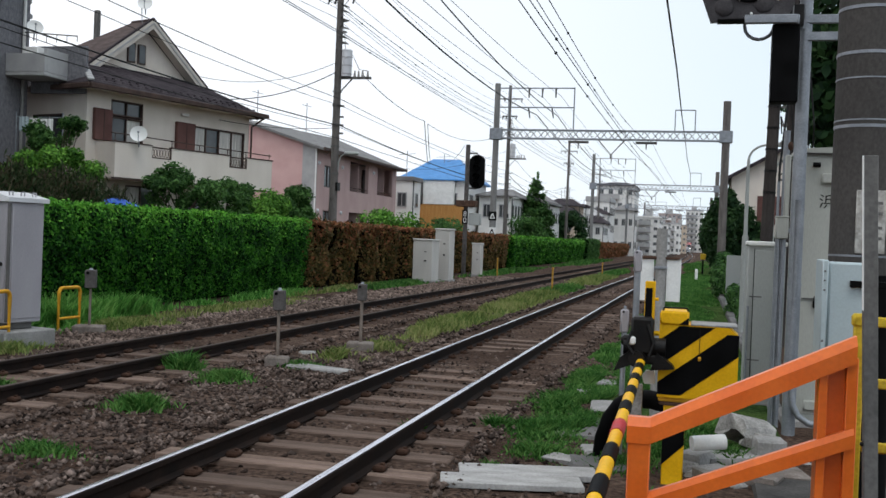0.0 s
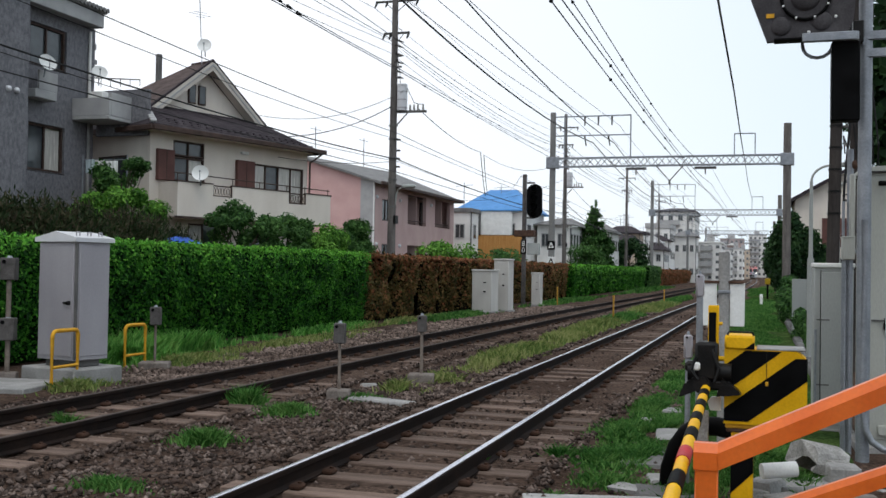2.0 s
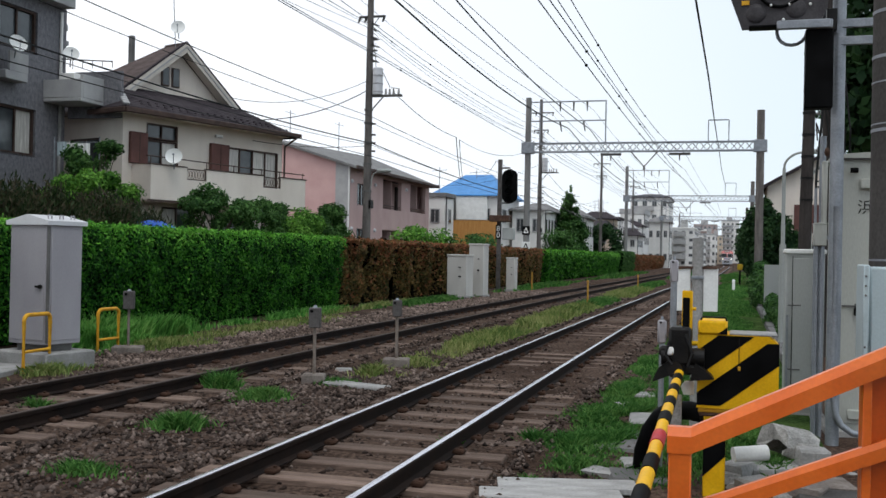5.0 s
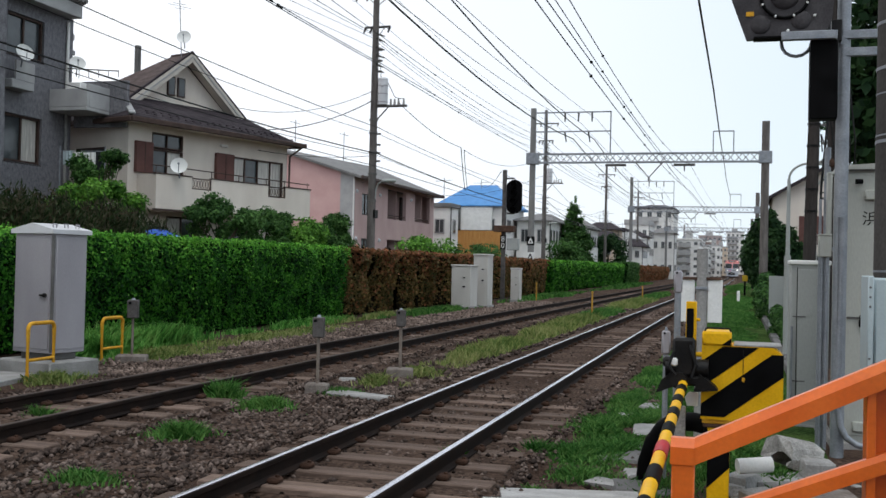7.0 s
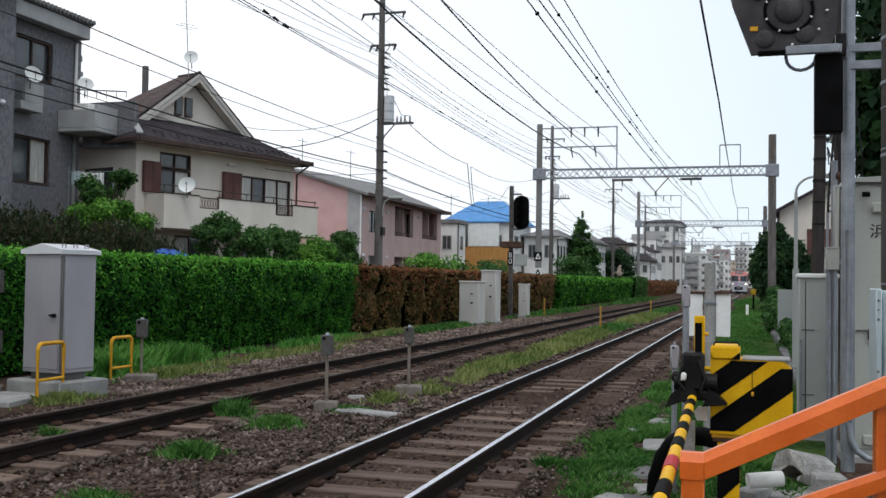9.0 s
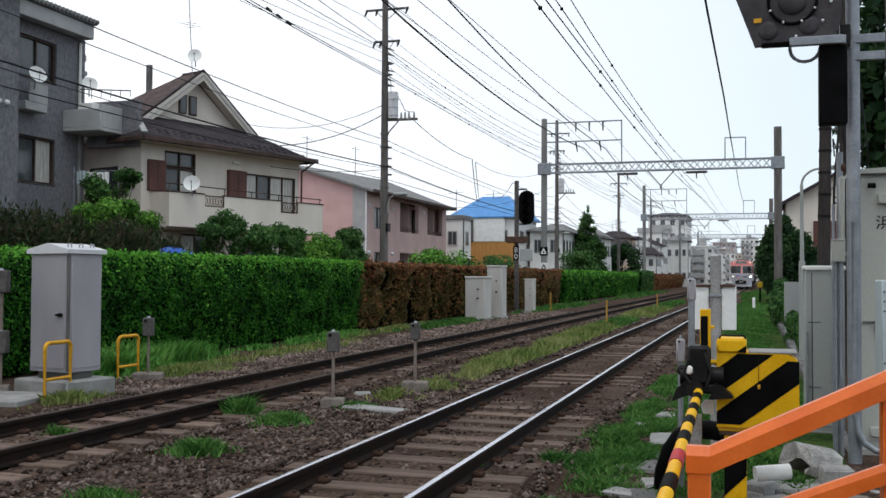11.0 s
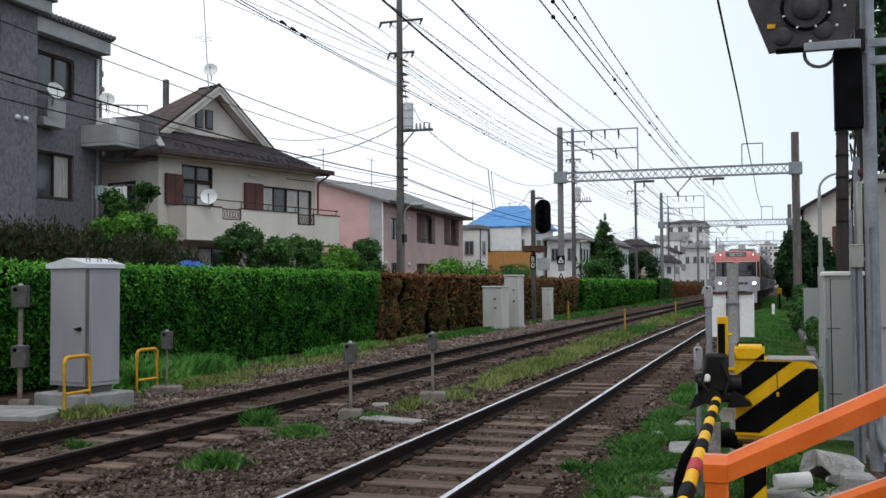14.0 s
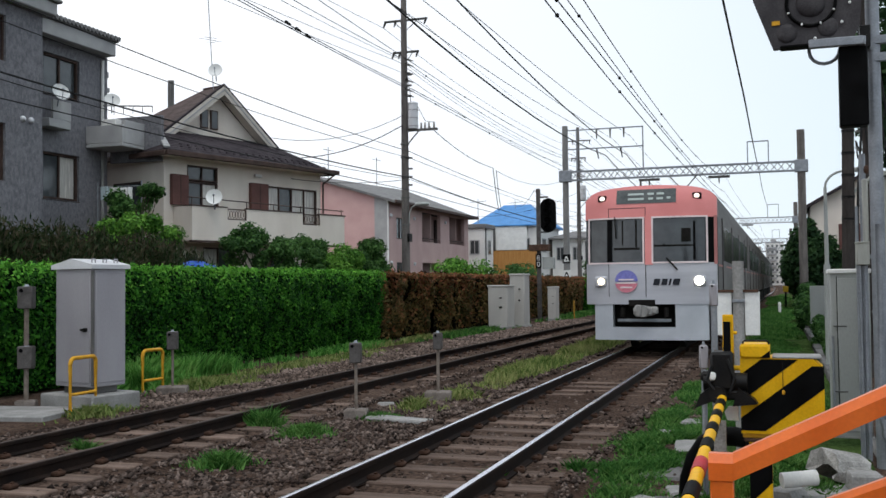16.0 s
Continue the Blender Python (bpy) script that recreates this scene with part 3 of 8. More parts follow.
# ---- grass ----
def lawn():
    """Grass and weeds: (x, y, half width, half length, blades, height, dry)."""
    patches = [
        (-5.9, 10.75, 0.35, 0.3, 700, 0.24, 0), (-5.2, 10.45, 0.55, 0.4, 1100, 0.13, 0), (-5.05, 8.4, 0.42, 0.35, 1100, 0.15, 0),
        (-4.75, 6.45, 0.4, 0.3, 600, 0.1, 0), (-6.9, 8.7, 0.25, 0.3, 300, 0.15, 0), (-5.35, 5.4, 0.5, 0.4, 500, 0.09, 0), (-1.72, 8.9, 0.2, 0.25, 500, 0.14, 0),
        (-4.9, 11.9, 0.5, 0.4, 500, 0.1, 0), (-4.7, 14.5, 0.6, 0.8, 700, 0.14, 1), (-4.75, 17.5, 0.6, 2.0, 1700, 0.16, 1), (-4.7, 24, 0.7, 4.5, 2600, 0.2, 1),
        (-4.75, 36, 0.8, 8, 3200, 0.22, 0), (-4.7, 60, 0.8, 16, 3000, 0.26, 0), (-4.75, 100, 0.9, 26, 2600, 0.35, 0),
        (-9.5, 15.2, 0.7, 1.8, 2600, 0.16, 1), (-10.5, 16.6, 0.6, 2.4, 3600, 0.42, 2), (-10.7, 15.2, 0.5, 1.2, 1800, 0.5, 2), (-10.2, 13.8, 0.6, 1.2, 1500, 0.2, 2), (-9.9, 21, 0.8, 4.5, 1500, 0.13, 1), (-10.9, 24, 0.35, 7, 2600, 0.2, 2),
        (-10.2, 34, 0.9, 8, 3800, 0.2, 0), (-10.0, 54, 1.0, 14, 3800, 0.25, 0), (-10.0, 95, 1.2, 28, 3200, 0.3, 0), (-8.9, 11.4, 0.5, 0.9, 1000, 0.13, 1),
        (-0.7, 12.4, 0.65, 2.0, 8000, 0.09, 0), (-0.75, 17, 0.9, 3.6, 12000, 0.11, 0), (-0.5, 24, 1.1, 6, 15000, 0.13, 0), (-0.35, 36, 1.25, 9, 15000, 0.16, 0), (-0.2, 56, 1.3, 16, 13000, 0.2, 0), (0.0, 95, 1.4, 28, 9000, 0.25, 0), (-0.6, 14.5, 0.8, 3.0, 9000, 0.07, 0), (-0.4, 19, 1.0, 4.0, 12000, 0.08, 0), (-0.3, 28, 1.0, 7.0, 12000, 0.1, 0), (-0.3, 45, 1.1, 12.0, 12000, 0.12, 0), (-1.3, 13.5, 0.35, 2.5, 1500, 0.07, 0), (-1.05, 9.4, 0.5, 1.2, 4500, 0.08, 0), (-0.95, 11.2, 0.65, 1.6, 7000, 0.09, 0), (-0.35, 9.0, 0.4, 1.0, 3000, 0.1, 0),
        (0.1, 9.8, 0.5, 1.2, 4500, 0.12, 0), (0.3, 15, 0.55, 4, 7000, 0.12, 0), (-0.55, 7.9, 0.4, 0.5, 600, 0.09, 0), (-1.25, 10.8, 0.4, 1.2, 700, 0.08, 0), (0.3, 8.4, 0.3, 0.5, 600, 0.14, 0),
        (-1.35, 9.0, 0.5, 0.9, 3600, 0.1, 0), (-1.4, 10.6, 0.5, 1.4, 4500, 0.1, 0), (-1.3, 12.6, 0.45, 1.6, 4200, 0.1, 0), (-1.2, 8.1, 0.4, 0.4, 900, 0.08, 0), (-1.3, 16, 0.35, 2.4, 3000, 0.09, 0),
        (-1.45, 7.35, 0.3, 0.2, 260, 0.07, 0), (-2.35, 8.3, 0.16, 0.2, 220, 0.12, 0), (-4.75, 13.0, 0.45, 0.6, 700, 0.16, 1), (-4.7, 19.5, 0.75, 3.5, 2600, 0.2, 1), (-4.7, 30, 0.85, 7, 4200, 0.24, 1), (-4.7, 46, 0.9, 12, 4200, 0.28, 1),
        (-10.3, 14.6, 0.6, 1.3, 2400, 0.36, 2), (-9.9, 12.9, 0.5, 0.9, 1300, 0.22, 2), (-9.8, 18.5, 0.6, 3.5, 1200, 0.15, 1), (-10.7, 30, 0.4, 8, 2000, 0.18, 1)]
    for dry, material, label in ((0, M_GRASS, "green grass and weeds growing beside the tracks"), (1, M_DRYGRASS, "yellowish thin grass between the tracks"), (2, M_TALLGRASS, "tall pale green grass along the foot of the hedge")):
        out = []
        for x, y, rx, ry, k, h, d in patches:
            if d != dry:
                continue
            a, q = rng.uniform(0, 2 * math.pi, k), rng.random(k) ** 0.72
            if y < 15:
                q = np.minimum(np.abs(rng.normal(scale=0.55, size=k)) + 0.15 * rng.random(k), 1.6)
            q = q * (0.75 + 0.35 * np.sin(3 * a + x) * np.cos(2 * a + y))
            p = np.stack([x + rx * q * np.cos(a), y + ry * q * np.sin(a), np.full(k, -0.03)], 1)
            if len(p) > 400:
                cl = np.array([noise.noise((u * 1.9, w * 0.9, 3.0)) for u, w in p[:, :2]])
                p = p[cl > (-0.18 if x < -2 else -0.3 if y < 13 else -0.42)]
            wide = 0.005 + 0.0004 * y
            edge = np.hypot((p[:, 0] - x) / rx, (p[:, 1] - y) / ry)
            out.append(blades(p, h * np.clip(1.15 - 0.7 * edge, 0.3, 1.0), lean=0.8 if y < 15 else 0.5, width=wide))
        ob = new("grass", quads_mesh("grass", np.concatenate(out), material, 5))
        tagged(ob, label, "grass", kind="stuff")


lawn()


def verge():
    """The mossy strip under the grass beside the near track."""
    ys = list(np.arange(9.0, 60, 0.8)) + list(np.arange(60, 150, 6.0))
    v, f = [], []
    for y in ys:
        w = 0.25 * noise.noise((1.0, y * 0.6, 2.0)) + (0.5 if y < 13 else 0.0)
        for k, x in enumerate((-1.45 + w + bend(y), -0.9 + bend(y), -0.3 + bend(y), 0.3 + bend(y), 0.8 + bend(y) * 0.4)):
            v.append((x, y, (0.0 if k else -0.05) + 0.012 + 0.02 * noise.noise((x * 1.5, y * 1.1, 7.0))))
    for j in range(len(ys) - 1):
        f += [(j * 5 + i, j * 5 + i + 1, (j + 1) * 5 + i + 1, (j + 1) * 5 + i) for i in range(4)]
    solo("verge", Shape().add(v, f), M_VERGE, "mossy green verge beside the track", "verge", kind="structure")


verge()


# ---- hedge ----
def hedge(name, x0, x1, y0, y1, top, n, size, leaf, core, label, base=0.05, young=None, notch=0.0, shoots=(0.12, 0.75, 4), fresh="reddish young leaves"):
    """A clipped hedge: a rough core with the inner shade in its colour, and a skin of small leaves on front, top and
    end.
    """
    t = thing(name, label, "hedge", kind="")
    ys = np.arange(y0, y1 + 0.01, 0.6)
    sh = Shape()
    v, f = [], []
    for y in ys:
        w = 0.1 * noise.noise((3.0, y * 0.8, 1.0)) - notch * (math.exp(-((y - y0) / 0.6) ** 2) + math.exp(-((y - y1) / 0.6) ** 2))
        for x, z in ((x1 - 0.36, 0), (x1 - 0.26 + w, 0.7), (x1 - 0.1 + (w if notch else -w), top - 0.25), (x1 - 0.28, top - 0.02 + w * 0.3), (x0 + 0.2, top - 0.02 - w * 0.3), (x0 + 0.1, 0)):
            v.append((x, y, z))
    k = 6
    for j in range(len(ys) - 1):
        for i in range(k):
            f.append((j * k + i, j * k + (i + 1) % k, (j + 1) * k + (i + 1) % k, (j + 1) * k + i))
    f += [tuple(range(k)), tuple(range((len(ys) - 1) * k, len(ys) * k))]
    sh.add(v, f)
    part("core", sh, core, t, "near-black hedge core, inner shade put into its colour")
    nf, nt, ne = int(n * 0.72), int(n * 0.22), int(n * 0.06)
    yy = y0 + (y1 - y0) * rng.random(nf)
    zz = base + (top - base) * rng.random(nf) ** 0.9
    bulge = np.array([0.15 * noise.noise((0.0, y * 0.9, z * 1.1)) + 0.11 * noise.noise((9.0, y * 2.7, z * 2.7)) for y, z in zip(yy, zz)])
    bulge = bulge - notch * (np.exp(-((yy - y0) / 0.6) ** 2) + np.exp(-((yy - y1) / 0.6) ** 2))
    front = np.stack([x1 + bulge - 0.22 * (1 - zz / top) ** 1.2 - 0.12 * np.clip((zz - top + 0.25) / 0.25, 0, 1) ** 2 + rng.normal(scale=0.03, size=nf), yy, zz], 1)
    yt = y0 + (y1 - y0) * rng.random(nt)
    xt = x0 + (x1 - x0) * rng.random(nt)
    zt = np.array([top + 0.05 * noise.noise((x * 1.3, y * 0.9, 4.0)) for x, y in zip(xt, yt)]) + np.abs(rng.normal(scale=0.045, size=nt))
    over = np.stack([xt, yt, zt], 1)
    end = np.stack([x0 + (x1 - x0) * rng.random(ne), y0 + rng.normal(scale=0.05, size=ne), base + (top - base) * rng.random(ne)], 1)
    q = np.concatenate([leaf_quads(front, np.stack([np.ones(nf), np.full(nf, -0.2), -0.25 + 1.0 * (zz / top) ** 1.5], 1), size, 0.6), leaf_quads(over, np.tile([0.3, -0.1, 1.0], (nt, 1)), size), leaf_quads(end, np.tile([0.1, -1.0, 0.4], (ne, 1)), size)])
    if young:
        red = rng.random(len(q)) < shoots[0] + shoots[1] * np.clip(q[:, 0, 2] / top, 0, 1) ** shoots[2]
        ob = new("young_leaves", quads_mesh("young_leaves", q[red], young))
        ob.parent = t
        tagged(ob, fresh, kind="stuff")
        q = q[~red]
    ob = new("leaves", quads_mesh("leaves", q, leaf))
    ob.parent = t
    tagged(ob, kind="stuff")
    return t


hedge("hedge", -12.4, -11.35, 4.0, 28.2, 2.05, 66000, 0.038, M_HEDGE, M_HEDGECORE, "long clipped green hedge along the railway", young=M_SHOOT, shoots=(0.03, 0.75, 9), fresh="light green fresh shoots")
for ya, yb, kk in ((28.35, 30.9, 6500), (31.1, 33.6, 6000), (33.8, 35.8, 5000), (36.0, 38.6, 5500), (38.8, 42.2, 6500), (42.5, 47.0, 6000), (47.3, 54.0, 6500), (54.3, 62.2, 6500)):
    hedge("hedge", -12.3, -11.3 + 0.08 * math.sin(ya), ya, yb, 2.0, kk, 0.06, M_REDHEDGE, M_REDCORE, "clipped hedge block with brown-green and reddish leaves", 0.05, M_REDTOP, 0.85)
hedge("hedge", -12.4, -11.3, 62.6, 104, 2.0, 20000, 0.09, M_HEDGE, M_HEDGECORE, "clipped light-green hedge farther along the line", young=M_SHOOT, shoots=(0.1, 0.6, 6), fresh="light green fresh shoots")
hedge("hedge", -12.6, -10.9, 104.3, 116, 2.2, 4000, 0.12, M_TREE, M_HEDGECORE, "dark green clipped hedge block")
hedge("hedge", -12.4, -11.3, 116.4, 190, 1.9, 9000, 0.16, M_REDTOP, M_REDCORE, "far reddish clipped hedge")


# ---- gantries ----
def gantry(y, xl, xr, zl, zr, beam, depth, label, detail=True):
    t = thing("overhead_line_gantry", label, "gantry", pose(0, y, 0), group="gantries over the tracks")
    part("post", Shape().tube((xl, 0, -0.1), (xl, 0, zl), 0.2, 0.17, 16), M_POST, t, "round concrete post")
    part("post", Shape().tube((xr, 0, -0.1), (xr, 0, zr), 0.23, 0.21, 16), M_BARKPOLE, t, "round brown-grey concrete post")
    top = beam + depth
    for d in (-0.2, 0.2):
        truss = Shape()
        truss.box(xl, xr, d - 0.035, d + 0.035, beam, beam + 0.07)
        truss.box(xl, xr, d - 0.035, d + 0.035, top - 0.07, top)
        n = 32
        for i in range(n):
            a, b = xl + (xr - xl) * i / n, xl + (xr - xl) * (i + 1) / n
            low = (i + (d > 0)) % 2
            truss.tube((a, d, beam + 0.04 if low else top - 0.04), (b, d, top - 0.04 if low else beam + 0.04), 0.024, n=5)
        part("lattice_beam", truss, M_STEEL, t, "galvanised lattice beam")
    for x in (xl, xr):
        part("clamp", Shape().box(x - 0.36, x + 0.36, -0.24, 0.24, beam - 0.06, top + 0.04, 0.02), M_STEEL, t, "steel clamp plate")
    s = depth / 0.55
    fx = xl + 0.7
    rack = Shape()
    for x in (fx, fx + 3.9):
        rack.box(x - 0.035, x + 0.035, -0.035, 0.035, top, top + 2.37 * s)
    for z in (1.25, 2.34):
        rack.box(fx - 0.7, fx + 3.9, -0.035, 0.035, top + z * s - 0.035, top + z * s + 0.035)
    part("wire_rack", rack, M_STEEL, t, "steel rack that carries feeder wires")
    if detail:
        for x in (fx + 1.2, fx + 2.0, fx + 2.8):
            part("insulator", Shape().tube((x, 0, top + 2.3 * s), (x, 0, top + 1.8 * s), 0.06, 0.035, 8), M_CONCDARK, t)
        for x in (fx + 1.2, fx + 2.6):
            part("insulator", Shape().tube((x, 0, top + 1.2 * s), (x + 0.1, 0, top + 0.65 * s), 0.05, 0.03, 8), M_DARKMETAL, t)
    hoop = Shape()
    for x in (xr - 2.84, xr - 1.72):
        hoop.box(x - 0.03, x + 0.03, -0.03, 0.03, top, top + 1.15 * s)
    hoop.box(xr - 2.84, xr - 1.72, -0.03, 0.03, top + 1.12 * s, top + 1.18 * s)
    part("wire_hoop", hoop, M_STEEL, t, "steel hoop on the beam")
    cx = -5.1
    h = Shape()
    h.cable([(cx - 0.75, 0, beam), (cx, 0, beam - 0.85), (cx + 0.75, 0, beam)], 0.04, 6)
    h.tube((cx, 0, beam - 0.8), (cx, 0, beam - 1.05), 0.06, n=8)
    part("wire_hanger", h, M_CONCDARK, t, "v-shaped hanger under the beam")
    for cx in (NEAR_X - 0.3, FAR_X - 0.3):
        part("wire_clamp", Shape().box(cx - 0.6, cx + 0.6, -0.06, 0.06, beam - 0.2, beam - 0.06, 0.01).tube((cx, 0, beam - 0.1), (cx, 0, beam - 0.5), 0.05, 0.03, 8), M_CONCDARK, t, "dark clamp that holds the carrier wire")
    return t


gantry(58.5, -11.95, 1.31, 11.1, 10.1, 7.81, 0.575, "lattice gantry on concrete posts across both tracks")
gantry(112, -11.6, 1.8, 11.8, 10.1, 7.93, 0.65, "far lattice gantry across both tracks")
gantry(168, -11.6, 1.9, 11.3, 10.1, 7.95, 0.65, "far lattice gantry across both tracks", False)
gantry(224, -11.6, 1.9, 11.5, 10.3, 8.2, 0.65, "far lattice gantry across both tracks", False)


def post_plates():
    for z, pale in ((3.17, False), (2.23, True)):
        t = thing("marker_plate", "small square plate with a triangle on the gantry post", "sign", pose(-11.93, 58.3, z), group="plates on the gantry post")
        part("plate", Shape().box(-0.24, 0.24, -0.02, 0.01, -0.26, 0.26, 0.01), M_WHITE if pale else M_BLACK, t, "white square plate" if pale else "black square plate")
        part("triangle", Shape().prism([(-0.17, -0.16), (0.17, -0.16), (0.03, 0.17), (-0.03, 0.17)], "y", -0.026, -0.015), M_BLACK if pale else M_WHITE, t, smooth=False)
        part("triangle_core", Shape().prism([(-0.08, -0.1), (0.08, -0.1), (0.0, 0.06)], "y", -0.032, -0.022), M_WHITE if pale else M_BLACK, t, smooth=False)


post_plates()


# ---- houses ----


def holed(x0, x1, z0, z1, y0, y1, holes):
    """A wall along x with rectangular openings (x0, x1, z0, z1) right through it."""
    xs = sorted({x0, x1, *[h[0] for h in holes], *[h[1] for h in holes]})
    zs = sorted({z0, z1, *[h[2] for h in holes], *[h[3] for h in holes]})
    xs, zs = [x for x in xs if x0 <= x <= x1], [z for z in zs if z0 <= z <= z1]
    nx, nz = len(xs), len(zs)
    v = [(x, y, z) for y in (y0, y1) for z in zs for x in xs]
    at = lambda k, i, j: k * nx * nz + j * nx + i
    full = {(i, j) for i in range(nx - 1) for j in range(nz - 1) if not any(h[0] < (xs[i] + xs[i + 1]) / 2 < h[1] and h[2] < (zs[j] + zs[j + 1]) / 2 < h[3] for h in holes)}
    f = []
    for i, j in sorted(full):
        f.append((at(0, i, j), at(0, i + 1, j), at(0, i + 1, j + 1), at(0, i, j + 1)))
        f.append((at(1, i, j), at(1, i, j + 1), at(1, i + 1, j + 1), at(1, i + 1, j)))
        for di, dj, p, q in ((-1, 0, (i, j), (i, j + 1)), (1, 0, (i + 1, j + 1), (i + 1, j)), (0, -1, (i + 1, j), (i, j)), (0, 1, (i, j + 1), (i + 1, j + 1))):
            if (i + di, j + dj) not in full:
                f.append((at(0, *p), at(0, *q), at(1, *q), at(1, *p)))
    return Shape().add(v, f)


def window(parent, x0, x1, z0, z1, y, frame=M_BROWNTRIM, panes=2, curtain=0, sill=False, w=0.05, m=None):
    """A sliding window set into an opening: a frame, panes, and a sill where there is one."""
    f = Shape()
    for a, b, c, d in ((x0, x1, z0, z0 + w), (x0, x1, z1 - w, z1), (x0, x0 + w, z0 + w, z1 - w), (x1 - w, x1, z0 + w, z1 - w)):
        f.box(a, b, y - 0.05, y + 0.08, c, d)
    for k in range(1, panes):
        x = x0 + (x1 - x0) * k / panes
        f.box(x - w * 0.45, x + w * 0.45, y - 0.03, y + 0.06, z0 + w, z1 - w)
    win = part("window", f, frame, parent, "framed sliding window")
    if m is not None:
        win.matrix_basis = m
    for k in range(panes):
        a, b = x0 + (x1 - x0) * k / panes, x0 + (x1 - x0) * (k + 1) / panes
        part("pane", Shape().box(a + 0.02, b - 0.02, y + 0.02 + 0.012 * (k % 2), y + 0.03 + 0.012 * (k % 2), z0 + 0.03, z1 - 0.03), M_CURTAIN if curtain >> k & 1 else M_GLASS, win)
    if sill:
        part("sill", Shape().box(x0 - 0.05, x1 + 0.05, y - 0.12, y + 0.05, z0 - 0.05, z0, 0.01), frame, win)
    return win


def roof_slabs(corners, thick=0.12):
    """A roof plane of four corners, given from the eaves round, with thickness downwards."""
    s = Shape()
    n = len(corners)
    top = [Vector(c) for c in corners]
    low = [c - Vector((0, 0, thick)) for c in top]
    s.add(top + low, [tuple(range(n)), tuple(range(2 * n - 1, n - 1, -1))] + [(i, (i + 1) % n, (i + 1) % n + n, i + n) for i in range(n)])
    return s


def dish(parent, c, r, aim=(0.7, -0.7, 0.35), name="satellite_dish"):
    """A dish antenna on a bent arm; aim is the way that it faces."""
    aim = Vector(aim).normalized()
    rot = aim.to_track_quat("Z", "Y").to_matrix().to_4x4()
    s = Shape()
    v, f, n, k = [], [], 20, 5
    for j in range(2):
        for i in range(k + 1):
            q = r * i / k
            for a in range(n):
                t = 2 * math.pi * a / n
                v.append(Vector(c) + rot.to_3x3() @ Vector((q * math.cos(t), q * math.sin(t), 0.35 * q * q / r + 0.02 * j)))
    m = (k + 1) * n
    for j in range(2):
        for i in range(k):
            for a in range(n):
                b = (a + 1) % n
                f.append((j * m + i * n + a, j * m + i * n + b, j * m + (i + 1) * n + b, j * m + (i + 1) * n + a))
    for a in range(n):
        f.append((k * n + a, k * n + (a + 1) % n, m + k * n + (a + 1) % n, m + k * n + a))
    d = part(name, s.add(v, f), M_WHITE, parent, "white satellite dish")
    tip = Vector(c) + aim * r * 0.9
    low = Vector(c) + rot.to_3x3() @ Vector((0, -r * 0.95, 0.3 * r))
    part("feed_arm", Shape().tube(low, tip, 0.012, n=6).ball(tip, 0.035, 8, 5), M_STEEL, d)
    part("mount", Shape().tube(Vector(c) - aim * 0.02, Vector(c) - aim * 0.12 - Vector((0, 0, r * 1.2)), 0.02, n=8), M_STEEL, d)
    return d


